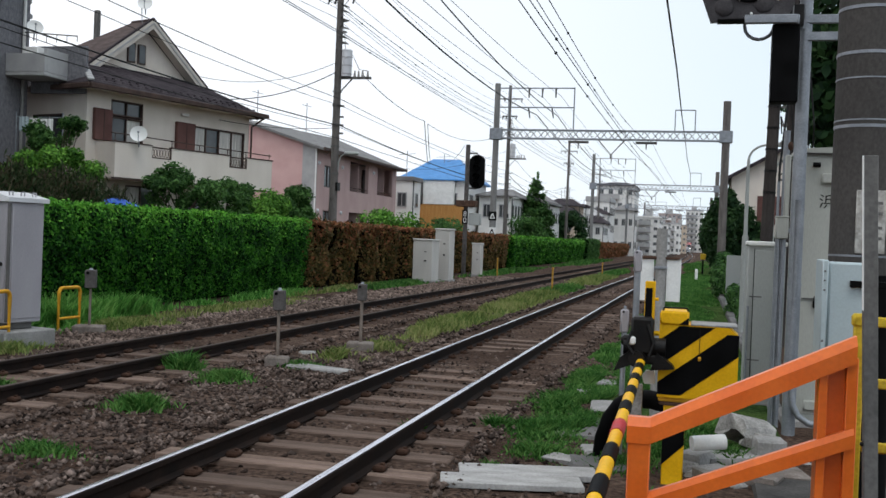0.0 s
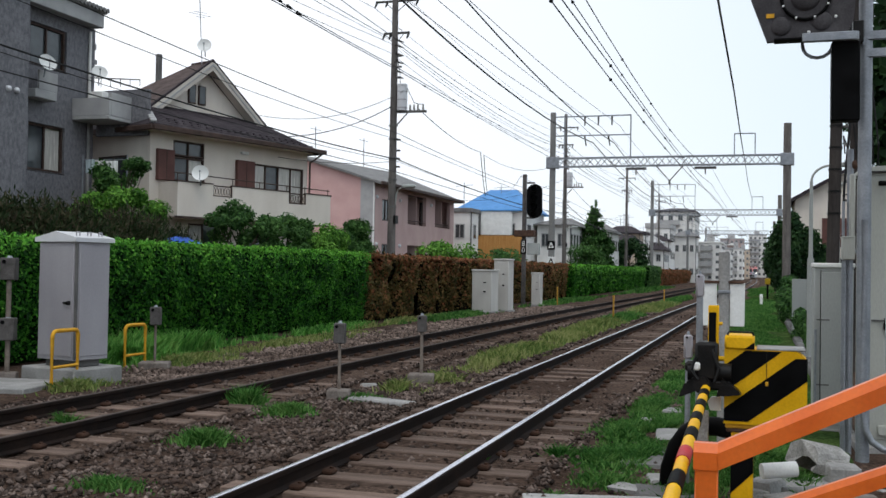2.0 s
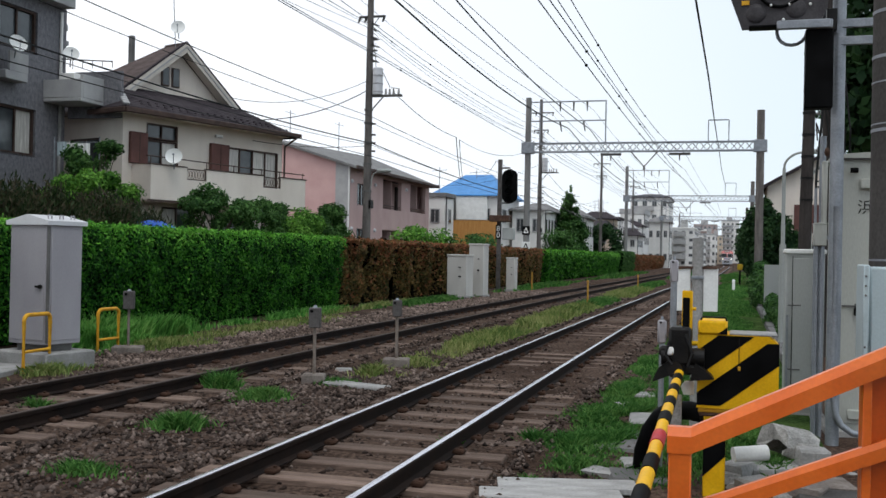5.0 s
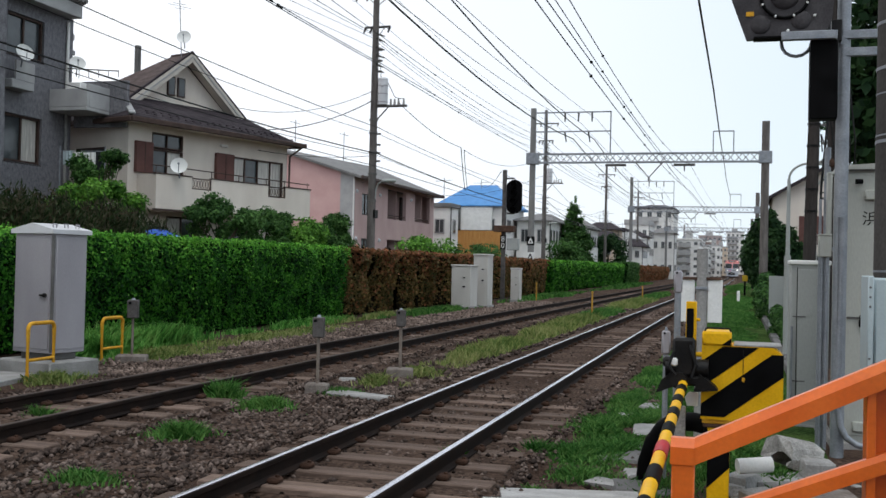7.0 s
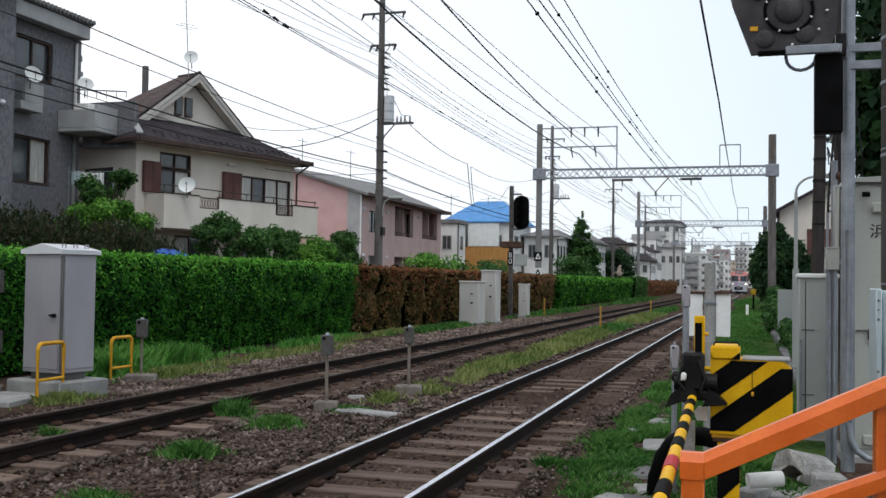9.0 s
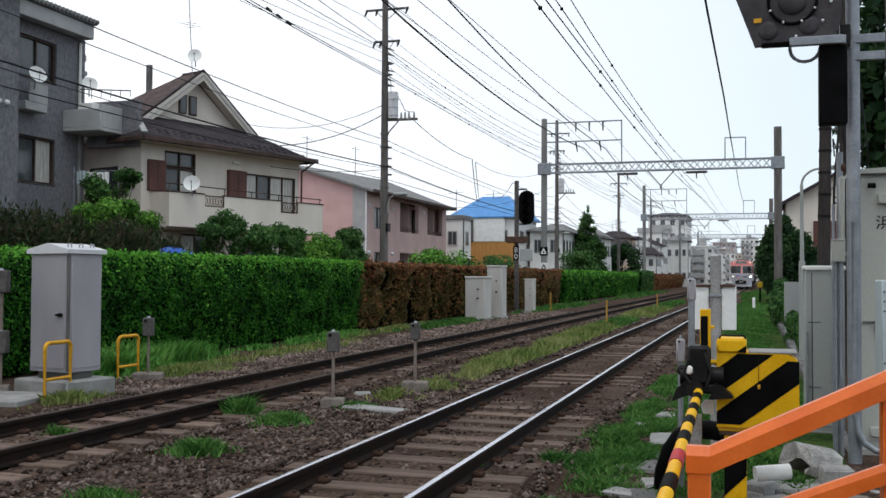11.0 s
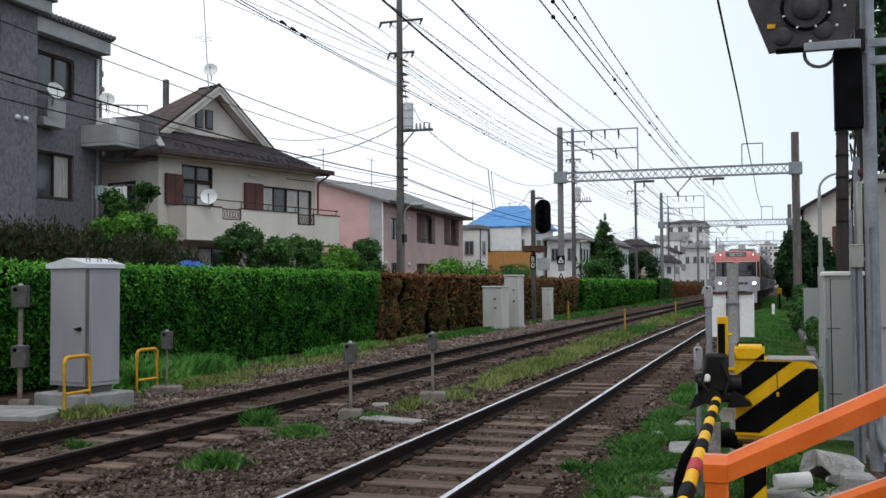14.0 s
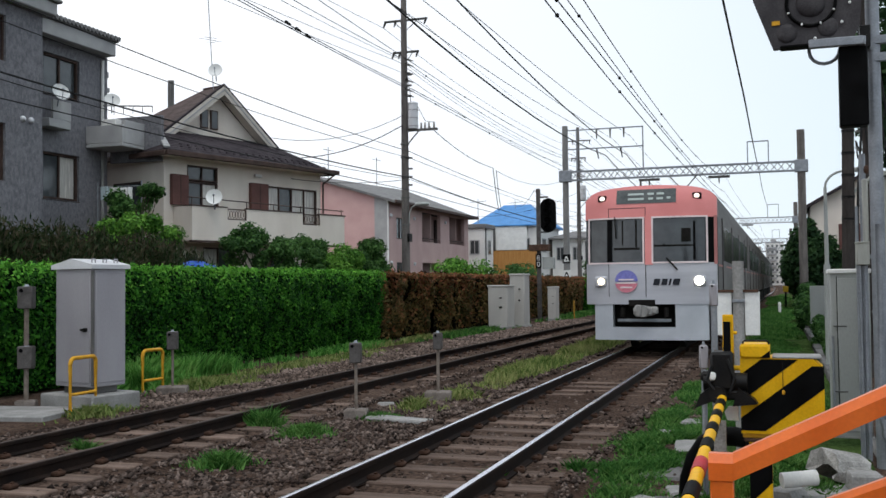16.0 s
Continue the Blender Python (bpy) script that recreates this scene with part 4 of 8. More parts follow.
def beige_house():
    t = thing("house", "two-storey beige rendered house with a dark hip-and-gable roof and a balcony", "house", pose(-18.06, 26.4, 0, 0, 0, 72.4))
    W, D, E = 7.1, 7.5, 6.0
    holes = [(0.95, 2.22, 4.05, 5.62), (4.4, 6.9, 3.9, 5.2), (1.6, 2.9, 1.9, 3.0), (4.2, 5.2, 1.2, 2.9)]
    part("front_wall", holed(0.05, W, 0, E - 0.1, 0, 0.18, holes), M_BEIGE, t, "beige rendered front wall")
    side = [(1.1, 2.6, 3.4, 5.1)]
    sw = part("side_wall", holed(0.18, D, 0, E - 0.1, -0.18, 0.0, side), M_BEIGE, t, "beige rendered side wall")
    sw.matrix_basis = pose(0.05, 0, 0, 0, 0, 90)
    window(sw, 1.1, 2.6, 3.4, 5.1, -0.1, panes=2)
    sw = part("side_wall", Shape().box(0.18, D, 0, 0.18, 0, E - 0.1), M_BEIGE, t)
    sw.matrix_basis = pose(W, 0, 0, 0, 0, 90)
    part("back_wall", Shape().box(0.05, W, D - 0.18, D, 0, E - 0.1), M_BEIGE, t)
    window(t, 0.95, 2.22, 4.05, 5.1, 0.06, panes=2, curtain=0b10)
    window(t, 0.95, 2.22, 5.13, 5.62, 0.06, panes=2)
    window(t, 4.4, 6.9, 3.9, 5.2, 0.06, panes=4, curtain=0b1101)
    window(t, 1.6, 2.9, 1.9, 3.0, 0.06, panes=2, curtain=1)
    window(t, 4.2, 5.2, 1.2, 2.9, 0.06, panes=1)
    for a, b, c, d in ((0.27, 0.92, 4.3, 5.27), (3.57, 4.38, 4.2, 5.24)):
        sh = part("shutter_box", Shape().box(a, b, -0.14, 0.0, c, d, 0.015), M_SHUTTER, t, "brown shutter housing")
        part("shutter_groove", Shape().box((a + b) / 2 - 0.012, (a + b) / 2 + 0.012, -0.146, -0.13, c + 0.03, d - 0.03), M_BROWNTRIM, sh)
    part("wall_lamp", Shape().box(3.78, 4.1, -0.12, 0.0, 5.45, 5.55, 0.02), M_WHITE, t)
    # balcony
    Y = -0.9
    bal = part("balcony_wall", holed(0.41, 7.4, 3.17, 4.23, Y, Y + 0.12, [(1.84, 2.66, 3.86, 4.3), (5.25, 6.12, 3.84, 4.3)]), M_BEIGE, t, "beige solid balcony parapet")
    for x in (0.41, 7.28):
        part("balcony_side", Shape().box(x, x + 0.12, Y + 0.12, 0.0, 3.17, 4.23), M_BEIGE, bal)
    part("balcony_floor", Shape().box(0.45, 7.36, Y + 0.12, 0.0, 3.12, 3.25), M_BEIGE, bal)
    part("coping", Shape().box(0.38, 1.84, Y - 0.02, Y + 0.14, 4.23, 4.27, 0.005).box(2.66, 5.25, Y - 0.02, Y + 0.14, 4.23, 4.27, 0.005).box(6.12, 7.45, Y - 0.02, Y + 0.14, 4.23, 4.27, 0.005), M_BROWNTRIM, bal, "dark coping")
    part("drip_edge", Shape().box(0.38, 7.43, Y - 0.03, Y + 0.1, 3.12, 3.17), M_BROWNTRIM, bal)
    rail = Shape().tube((0.3, Y + 0.06, 4.5), (7.4, Y + 0.06, 4.42), 0.018, n=8)
    for x in (0.45, 1.5, 2.7, 3.9, 5.2, 6.1, 7.3):
        rail.tube((x, Y + 0.06, 4.22), (x, Y + 0.06, 4.48), 0.014, n=6)
    part("handrail", rail, M_BROWNTRIM, bal, "thin dark handrail")
    for a, b in ((1.84, 2.66), (5.25, 6.12)):
        gr = part("grille", Shape().box(a, b, Y + 0.02, Y + 0.05, 3.86, 3.9).box(a, b, Y + 0.02, Y + 0.05, 4.18, 4.22).box(a, a + 0.03, Y + 0.02, Y + 0.05, 3.9, 4.18).box(b - 0.03, b, Y + 0.02, Y + 0.05, 3.9, 4.18), M_BROWNTRIM, bal, "scrolled iron grille")
        n = 7
        for k in range(n):
            x = a + (b - a) * (k + 0.5) / n
            part("scroll", Shape().pipe([(x + 0.05 * math.cos(q), Y + 0.035, 4.04 + 0.12 * math.sin(q)) for q in [k2 * math.pi / 4 for k2 in range(9)]], 0.008, 5), M_BROWNTRIM, gr)
    dish(t, (1.17, Y - 0.15, 4.5), 0.26, (-0.7, -0.65, 0.35))
    # hip-and-gable roof
    o, z0, zg = 0.6, 5.96, 6.95
    g = 1.6
    ol = 0.3
    part("roof_skirt", roof_slabs([(-ol, -o, z0), (W + 0.15, -o, z0 - 0.1), (W - g + 0.6, g, zg), (g - 0.6, g, zg)]), M_DARKROOF, t, "dark slate lower roof")
    part("roof_skirt", roof_slabs([(-ol, D + o, z0), (-ol, -o, z0), (g - 0.6, g, zg), (g - 0.6, D - g, zg)]), M_DARKROOF, t)
    part("roof_skirt", roof_slabs([(W + 0.15, -o, z0 - 0.1), (W + 0.15, D + o, z0), (W - g + 0.6, D - g, zg), (W - g + 0.6, g, zg)]), M_DARKROOF, t)
    part("roof_skirt", roof_slabs([(W + 0.25, D + o, z0), (-ol, D + o, z0), (g - 0.6, D - g, zg), (W - g + 0.6, D - g, zg)]), M_DARKROOF, t)
    part("gutter", Shape().box(-ol - 0.05, W + 0.3, -o - 0.1, -o + 0.02, z0 - 0.2, z0 - 0.04, 0.02), M_BROWNTRIM, t, "brown gutter")
    part("gutter", Shape().box(-ol - 0.1, -ol + 0.02, -o, D + o, z0 - 0.2, z0 - 0.04, 0.02), M_BROWNTRIM, t)
    part("soffit", Shape().box(-ol, W + 0.25, -o, D + o, z0 - 0.16, z0 - 0.12), M_BEIGE, t)
    cx, top, half = 3.58, 8.7, 2.3
    part("gable_wall", Shape().prism([(cx - half + 0.25, zg - 0.1), (cx + half - 0.25, zg - 0.1), (cx, top - 0.28)], "y", g + 0.02, g + 0.15), M_BEIGE, t, "beige gable")
    for s in (-1, 1):
        part("upper_roof", roof_slabs([(cx + s * (half + 0.25), g - 0.34, zg - 0.22), (cx + s * (half + 0.25), 5.2, zg - 0.22), (cx, 2.3, top), (cx, g - 0.34, top)]), M_BROWNROOF, t, "dark slate upper roof")
        part("barge_board", Shape().prism([(cx + s * (half + 0.28), zg - 0.52), (cx + s * (half + 0.28), zg - 0.2), (cx, top + 0.02), (cx, top - 0.3)], "y", g - 0.4, g - 0.34), M_BARGE, t, "pale barge board")
        part("shingle_edge", Shape().prism([(cx + s * (half + 0.3), zg - 0.2), (cx + s * (half + 0.3), zg - 0.12), (cx, top + 0.09), (cx, top + 0.02)], "y", g - 0.4, g - 0.3), M_DARKROOF, t)
        part("barge_fillet", Shape().prism([(cx + s * (half + 0.24), zg - 0.36), (cx + s * (half + 0.24), zg - 0.3), (cx, top - 0.08), (cx, top - 0.14)], "y", g - 0.42, g - 0.4), M_GREYTRIM, t, "raised moulding on the barge board")
        part("verge_soffit", roof_slabs([(cx + s * (half + 0.1), g - 0.33, zg - 0.32), (cx + s * (half + 0.1), g + 0.02, zg - 0.32), (cx, g + 0.02, top - 0.16), (cx, g - 0.33, top - 0.16)], 0.05), M_BEIGE, t)
    part("upper_roof", roof_slabs([(cx - half - 0.25, 5.2, zg - 0.22), (cx + half + 0.25, 5.2, zg - 0.22), (cx, 2.3, top)]), M_BROWNROOF, t)
    for k, x in enumerate((2.86, 3.3)):
        fr = part("gable_window", Shape().box(x - 0.02, x + 0.3, g - 0.04, g + 0.03, 7.2, 7.86), M_BROWNTRIM, t)
        part("pane", Shape().box(x + 0.02, x + 0.26, g - 0.048, g - 0.03, 7.24, 7.82), M_GLASS, fr)
    part("ridge_cap", Shape().tube((cx, g - 0.4, top + 0.02), (cx, 2.3, top + 0.02), 0.04, n=8), M_BROWNROOF, t)
    # two staggered rows of snow guards, slate courses and pale hip tiles on the lower roof
    rise = (zg - z0) / (g + o)
    for row, (ya, n) in enumerate(((-0.28, 22), (-0.02, 20))):
        for q in range(n):
            a = 0.5 + row * 0.16 + q * 0.31
            part("snow_guard", Shape().box(a, a + 0.07, ya, ya + 0.05, z0 + (ya + o) * rise - 0.02 - 0.011 * a, z0 + (ya + o) * rise + 0.05 - 0.011 * a), M_DARKROOF, t)
    for k in range(1, 12):
        q = k / 12
        y, z, tilt = -o + q * (g + o), z0 + q * (zg - z0), 0.1 * (1 - q)
        x0, x1 = -ol + q * (g - 0.6 + ol), W + 0.15 - q * (g - 0.45)
        part("slate_course", Shape().prism([(x0, z - 0.01), (x1, z - tilt - 0.01), (x1, z - tilt + 0.014), (x0, z + 0.014)], "y", y - 0.012, y + 0.01), M_DARKROOF, t)
    for k in range(9):
        q = (k + 0.5) / 9
        part("hip_tile", Shape().box(-0.1, 0.1, -0.1, 0.1, -0.03, 0.05, 0.02), M_GREYTRIM, t, "pale hip tile").matrix_basis = pose(-ol + q * (g - 0.6 + ol), -o + q * (g + o), z0 + q * (zg - z0) + 0.03, 24, 0, -30)
    part("chimney_pipe", Shape().box(3.56, 3.74, 4.1, 4.28, 7.2, 9.3, 0.02), M_CONCDARK, t, "grey vent pipe")
    mast = Shape().tube((3.42, 1.6, 8.6), (3.18, 1.6, 12.0), 0.015, n=6)
    for z, w in ((10.38, 0.3), (10.3, 0.5), (10.22, 0.2)):
        mast.tube((3.3 - w, 1.6, z), (3.3 + w, 1.6, z + 0.05), 0.008, n=5)
    part("aerial", mast, M_STEEL, t, "thin television aerial")
    dish(t, (3.4, 1.45, 9.22), 0.24, (-0.75, -0.6, 0.35))
    part("downpipe", Shape().pipe([(W + 0.2, -o, z0 - 0.15), (W + 0.05, -0.08, z0 - 0.5), (W + 0.05, -0.08, 0)], 0.035, 8), M_BROWNTRIM, t)


beige_house()


def grey_apartments():
    t = thing("apartment_house", "grey tiled apartment house with pale trim and brown windows", "apartment house", pose(-20, 23.33, 0, 0, 0, 90))
    holes = [(0.04, 1.6, 7.38, 8.6), (0.04, 1.6, 4.33, 5.7), (0.04, 1.6, 1.4, 2.8)]
    part("front_wall", holed(-1.4, 2.93, 0, 9.0, 0, 0.25, holes), M_GREYTILE, t, "mottled grey tiled wall")
    for _, _, a, b in holes:
        window(t, 0.04, 1.6, a, b, 0.12, panes=2, curtain=0 if a > 6 else 0b10, sill=True, w=0.07)
    part("end_wall", Shape().box(2.68, 2.93, 0.25, 7, 0, 9.0), M_GREYTILE, t)
    part("back_wall", Shape().box(-8, 2.93, 7, 7.25, 0, 9.0), M_GREYTILE, t)
    part("roof_slab", Shape().box(-1.4, 2.66, -0.28, 7.3, 9.0, 9.2, 0.02), M_GREYTRIM, t)
    part("eave_trim", Shape().box(-1.4, 2.8, -0.42, -0.28, 8.98, 9.42, 0.02).box(2.66, 2.8, -0.28, 7, 8.98, 9.42, 0.02), M_GREYTRIM, t, "pale grey eave band")
    part("tile_edge", Shape().box(-1.4, 2.88, -0.5, 0.6, 9.42, 9.52, 0.03), M_GREYROOF, t, "grey roof tiles")
    roll = Shape().tube((0, -0.56, 0), (0, 0.6, 0.02), 0.075, n=8).data("roof_tile", M_GREYROOF)
    for k in range(24):
        piece("roof_tile", roll, t, pose(-1.3 + k * 0.178, 0, 9.52))
    w = part("wing_wall", holed(-9, -1.4, 0, 9.15, -1.2, -0.95, [(-3.6, -1.9 - 0.85, 4.5, 6.0), (-3.6, -2.75, 7.6, 8.8)]), M_GREYTILE, t, "grey tiled projecting wing")
    window(w, -3.6, -2.75, 4.5, 6.0, -1.08, panes=1)
    window(w, -3.6, -2.75, 7.6, 8.8, -1.08, panes=1)
    part("wing_side", Shape().box(-1.65, -1.4, -0.95, 0.0, 0, 9.15), M_GREYTILE, w)
    part("wing_eave", Shape().box(-9, -1.15, -1.5, 0.2, 9.15, 9.5, 0.03), M_GREYTRIM, w)
    part("wing_tiles", Shape().box(-9, -1.05, -1.6, 0.3, 9.5, 9.6, 0.03), M_GREYROOF, w)
    for x in (-2.15, -1.85):
        part("wall_vent", Shape().ball((x, -1.22, 6.2), 0.085, 12, 6), M_CABROOF, w, "round steel vent hood")
    part("window_box", Shape().box(-0.2, 0.72, -0.42, 0.0, 6.35, 6.6, 0.02).box(-0.05, 0.72, -0.42, -0.36, 6.6, 7.15), M_GREYTRIM, t, "pale window box")
    dish(t, (0.0, -0.6, 7.3), 0.26, (-0.35, -0.85, 0.4))
    part("rain_pipe", Shape().tube((2.62, -0.06, 6.6), (2.62, -0.06, 8.85), 0.05, n=10), M_OFFWHITE, t, "pale rain pipe")
    part("rain_pipe", Shape().tube((2.62, -0.06, 0), (2.62, -0.06, 6.0), 0.05, n=10), M_CONC, t)
    part("end_bracket", Shape().box(2.93, 3.2, 0.1, 0.9, 7.95, 8.1, 0.02).box(2.93, 3.15, 0.1, 0.9, 8.4, 8.6, 0.02), M_GREYTRIM, t)
    bal = part("balcony", Shape().box(1.9, 3.02, -1.33, 0.0, 6.0, 6.12, 0.02).box(1.9, 2.02, -1.33, 0.0, 6.12, 6.66, 0.01).box(2.02, 3.02, -1.33, -1.2, 6.12, 6.82, 0.01), M_GREYTRIM, t, "pale grey solid balcony")
    part("air_unit", Shape().box(2.15, 2.5, -0.9, -0.4, 6.12, 6.9, 0.02), M_OFFWHITE, bal, "white air conditioner")
    part("parapet", Shape().box(3.04, 3.16, -1.93, -0.02, 5.65, 7.08, 0.01), M_GREYTILE, t, "grey tiled overhanging parapet")
    r = Shape().tube((2.6, -1.9, 7.28), (2.6, -0.1, 7.42), 0.02, n=6)
    for k in range(6):
        r.tube((2.6, -1.9 + k * 0.35, 7.1), (2.6, -1.9 + k * 0.35, 7.3 + 0.02 * k), 0.012, n=5)
    part("terrace_rail", r, M_CONCDARK, t)
    dish(t, (2.5, -0.5, 7.5), 0.24, (-0.6, -0.6, 0.5))
    sheet = Shape().ball((0, 0, 0), 1.0, 30, 12, (1.3, 0.55, 0.4))
    sheet.v = [(x, y, z + 0.07 * noise.noise((x * 3.1, y * 3.1, 2.0)) + 0.05 * noise.noise((x * 7, y * 5, 9.0))) for x, y, z in sheet.v]
    solo("blue_cover", sheet, M_BLUEDEEP, "crumpled blue sheet over a pile behind the hedge", "cover", m=pose(-13.6, 21.0, 1.93, 4, 0, 70))
    solo("blue_cover_prop", Shape().box(-0.5, 0.5, -0.4, 0.4, 0, 1.7, 0.05), M_CONCDARK, "dark stack under a blue sheet", "stack", m=pose(-13.5, 21.0, 0, 0, 0, 70))
    ln = thing("laundry_line", "laundry hanging by the house wall", "laundry", pose(-18.6, 24.9, 0))
    part("pole", Shape().tube((-0.7, 0, 0), (-0.7, 0, 4.9), 0.02, n=6).tube((0.7, 0.2, 0), (0.7, 0.2, 4.9), 0.02, n=6).tube((-0.7, 0, 4.75), (0.7, 0.2, 4.75), 0.012, n=6), M_STEEL, ln)
    for x, z, w, h, m in ((-0.45, 4.35, 0.3, 0.4, M_BLUEBOX), (-0.1, 4.4, 0.3, 0.32, M_OFFWHITE), (0.3, 4.1, 0.4, 0.6, M_WHITE)):
        s = Shape()
        n = 8
        s.prism([(x - w / 2 + w * k / n, 0.03 * math.sin(k * 1.9)) for k in range(n + 1)] + [(x + w / 2 - w * k / n, 0.03 * math.sin((n - k) * 1.9) + 0.02) for k in range(n + 1)], "z", z, z + h)
        part("cloth", s, m, ln)


grey_apartments()


def pink_apartments():
    t = thing("apartment_house", "two-storey dusty pink apartment house with a grey roof", "apartment house", pose(-22.5, 56.2, 0, 0, 0, 90))
    L, D, E = 16.6, 8.5, 6.9
    holes = [(1.5, 3.0, 4.6, 5.95), (6.2, 10.0, 4.6, 6.6), (12.0, 15.6, 4.65, 6.65), (1.5, 3.0, 1.8, 3.15), (6.2, 10.0, 1.2, 3.2), (12.0, 15.6, 1.2, 3.3)]
    part("front_wall", holed(0.255, L, 0, E, 0, 0.25, holes), M_PINKWALL, t, "dusty pink wall with recessed balconies")
    part("recess", Shape().box(0.3, L - 0.3, 1.3, 1.45, 0, E - 0.2), M_PINKWALL, t)
    for a, b, c, d in holes:
        if b - a > 2:
            part("balcony_rail", Shape().tube((a, 0.1, c + 0.25), (b, 0.1, c + 0.25), 0.03, n=6).tube((a, 0.1, c + 0.12), (b, 0.1, c + 0.12), 0.02, n=6), M_BROWNTRIM, t, "dark balcony rail")
            window(t, a + 0.3, b - 0.5, c - 0.6, d - 0.2, 1.22, panes=2)
            part("partition", Shape().box(a + (b - a) * 0.62, a + (b - a) * 0.62 + 0.1, 0.25, 1.3, c, d), M_PINKWALL, t)
        else:
            window(t, a, b, c, d, 0.1, panes=2)
    for x, z in ((0.5, 6.0), (4.6, 6.05), (11.0, 6.15), (0.5, 3.1), (4.6, 3.1), (11.0, 3.2)):
        part("wall_vent", Shape().ball((x, -0.02, z), 0.13, 10, 6), M_CABROOF, t)
    part("rain_pipe", Shape().tube((-0.08, -0.06, 0), (-0.08, -0.06, E), 0.05, n=8), M_OFFWHITE, t)
    sw = part("side_wall", Shape().prism([(0.0, 0), (0.85, 0), (0.85, E + 0.28), (0.0, E)], "y", 0, 0.25), M_GREYTRIM, t, "grey rendered strip of the side wall")
    sw.matrix_basis = pose(0.25, 0, 0, 0, 0, 90)
    gw = part("side_wall", Shape().prism([(0.85, 0), (D, 0), (D, E), (5.2, E + 1.6), (0.85, E + 0.28)], "y", 0.0, 0.25), M_PINKLIGHT, t, "light pink gable wall")
    gw.matrix_basis = pose(0.25, 0, 0, 0, 0, 90)
    part("back_wall", Shape().box(0, L, D - 0.25, D, 0, E), M_PINKLIGHT, t)
    part("end_wall", Shape().box(L - 0.25, L, 0.25, D, 0, E), M_PINKWALL, t)
    part("roof", roof_slabs([(-0.3, -0.6, E - 0.05), (L + 0.5, -0.6, E - 0.05), (L - 2.5, 4.2, E + 2.0), (-0.3, 5.2, E + 1.75)], 0.15), M_GREYROOF, t, "grey slate roof")
    part("roof", roof_slabs([(-0.3, D + 0.4, E - 0.05), (-0.3, 5.2, E + 1.75), (L - 2.5, 4.2, E + 2.0), (L + 0.5, D + 0.4, E - 0.05)], 0.15), M_GREYROOF, t)
    part("roof", roof_slabs([(L + 0.5, -0.6, E - 0.05), (L + 0.5, D + 0.4, E - 0.05), (L - 2.5, 4.2, E + 2.0)], 0.15), M_GREYROOF, t)
    part("gutter", Shape().box(-0.3, L + 0.5, -0.72, -0.58, E - 0.2, E, 0.02), M_BROWNTRIM, t)
    for x, z in ((1.0, 10.5), (9.0, 10.8)):
        part("aerial", Shape().tube((x, 4.4, E + 1.6), (x, 4.4, z), 0.03, n=5).tube((x - 0.8, 4.4, z - 0.2), (x + 0.8, 4.4, z - 0.15), 0.02, n=5), M_STEEL, t)


pink_apartments()


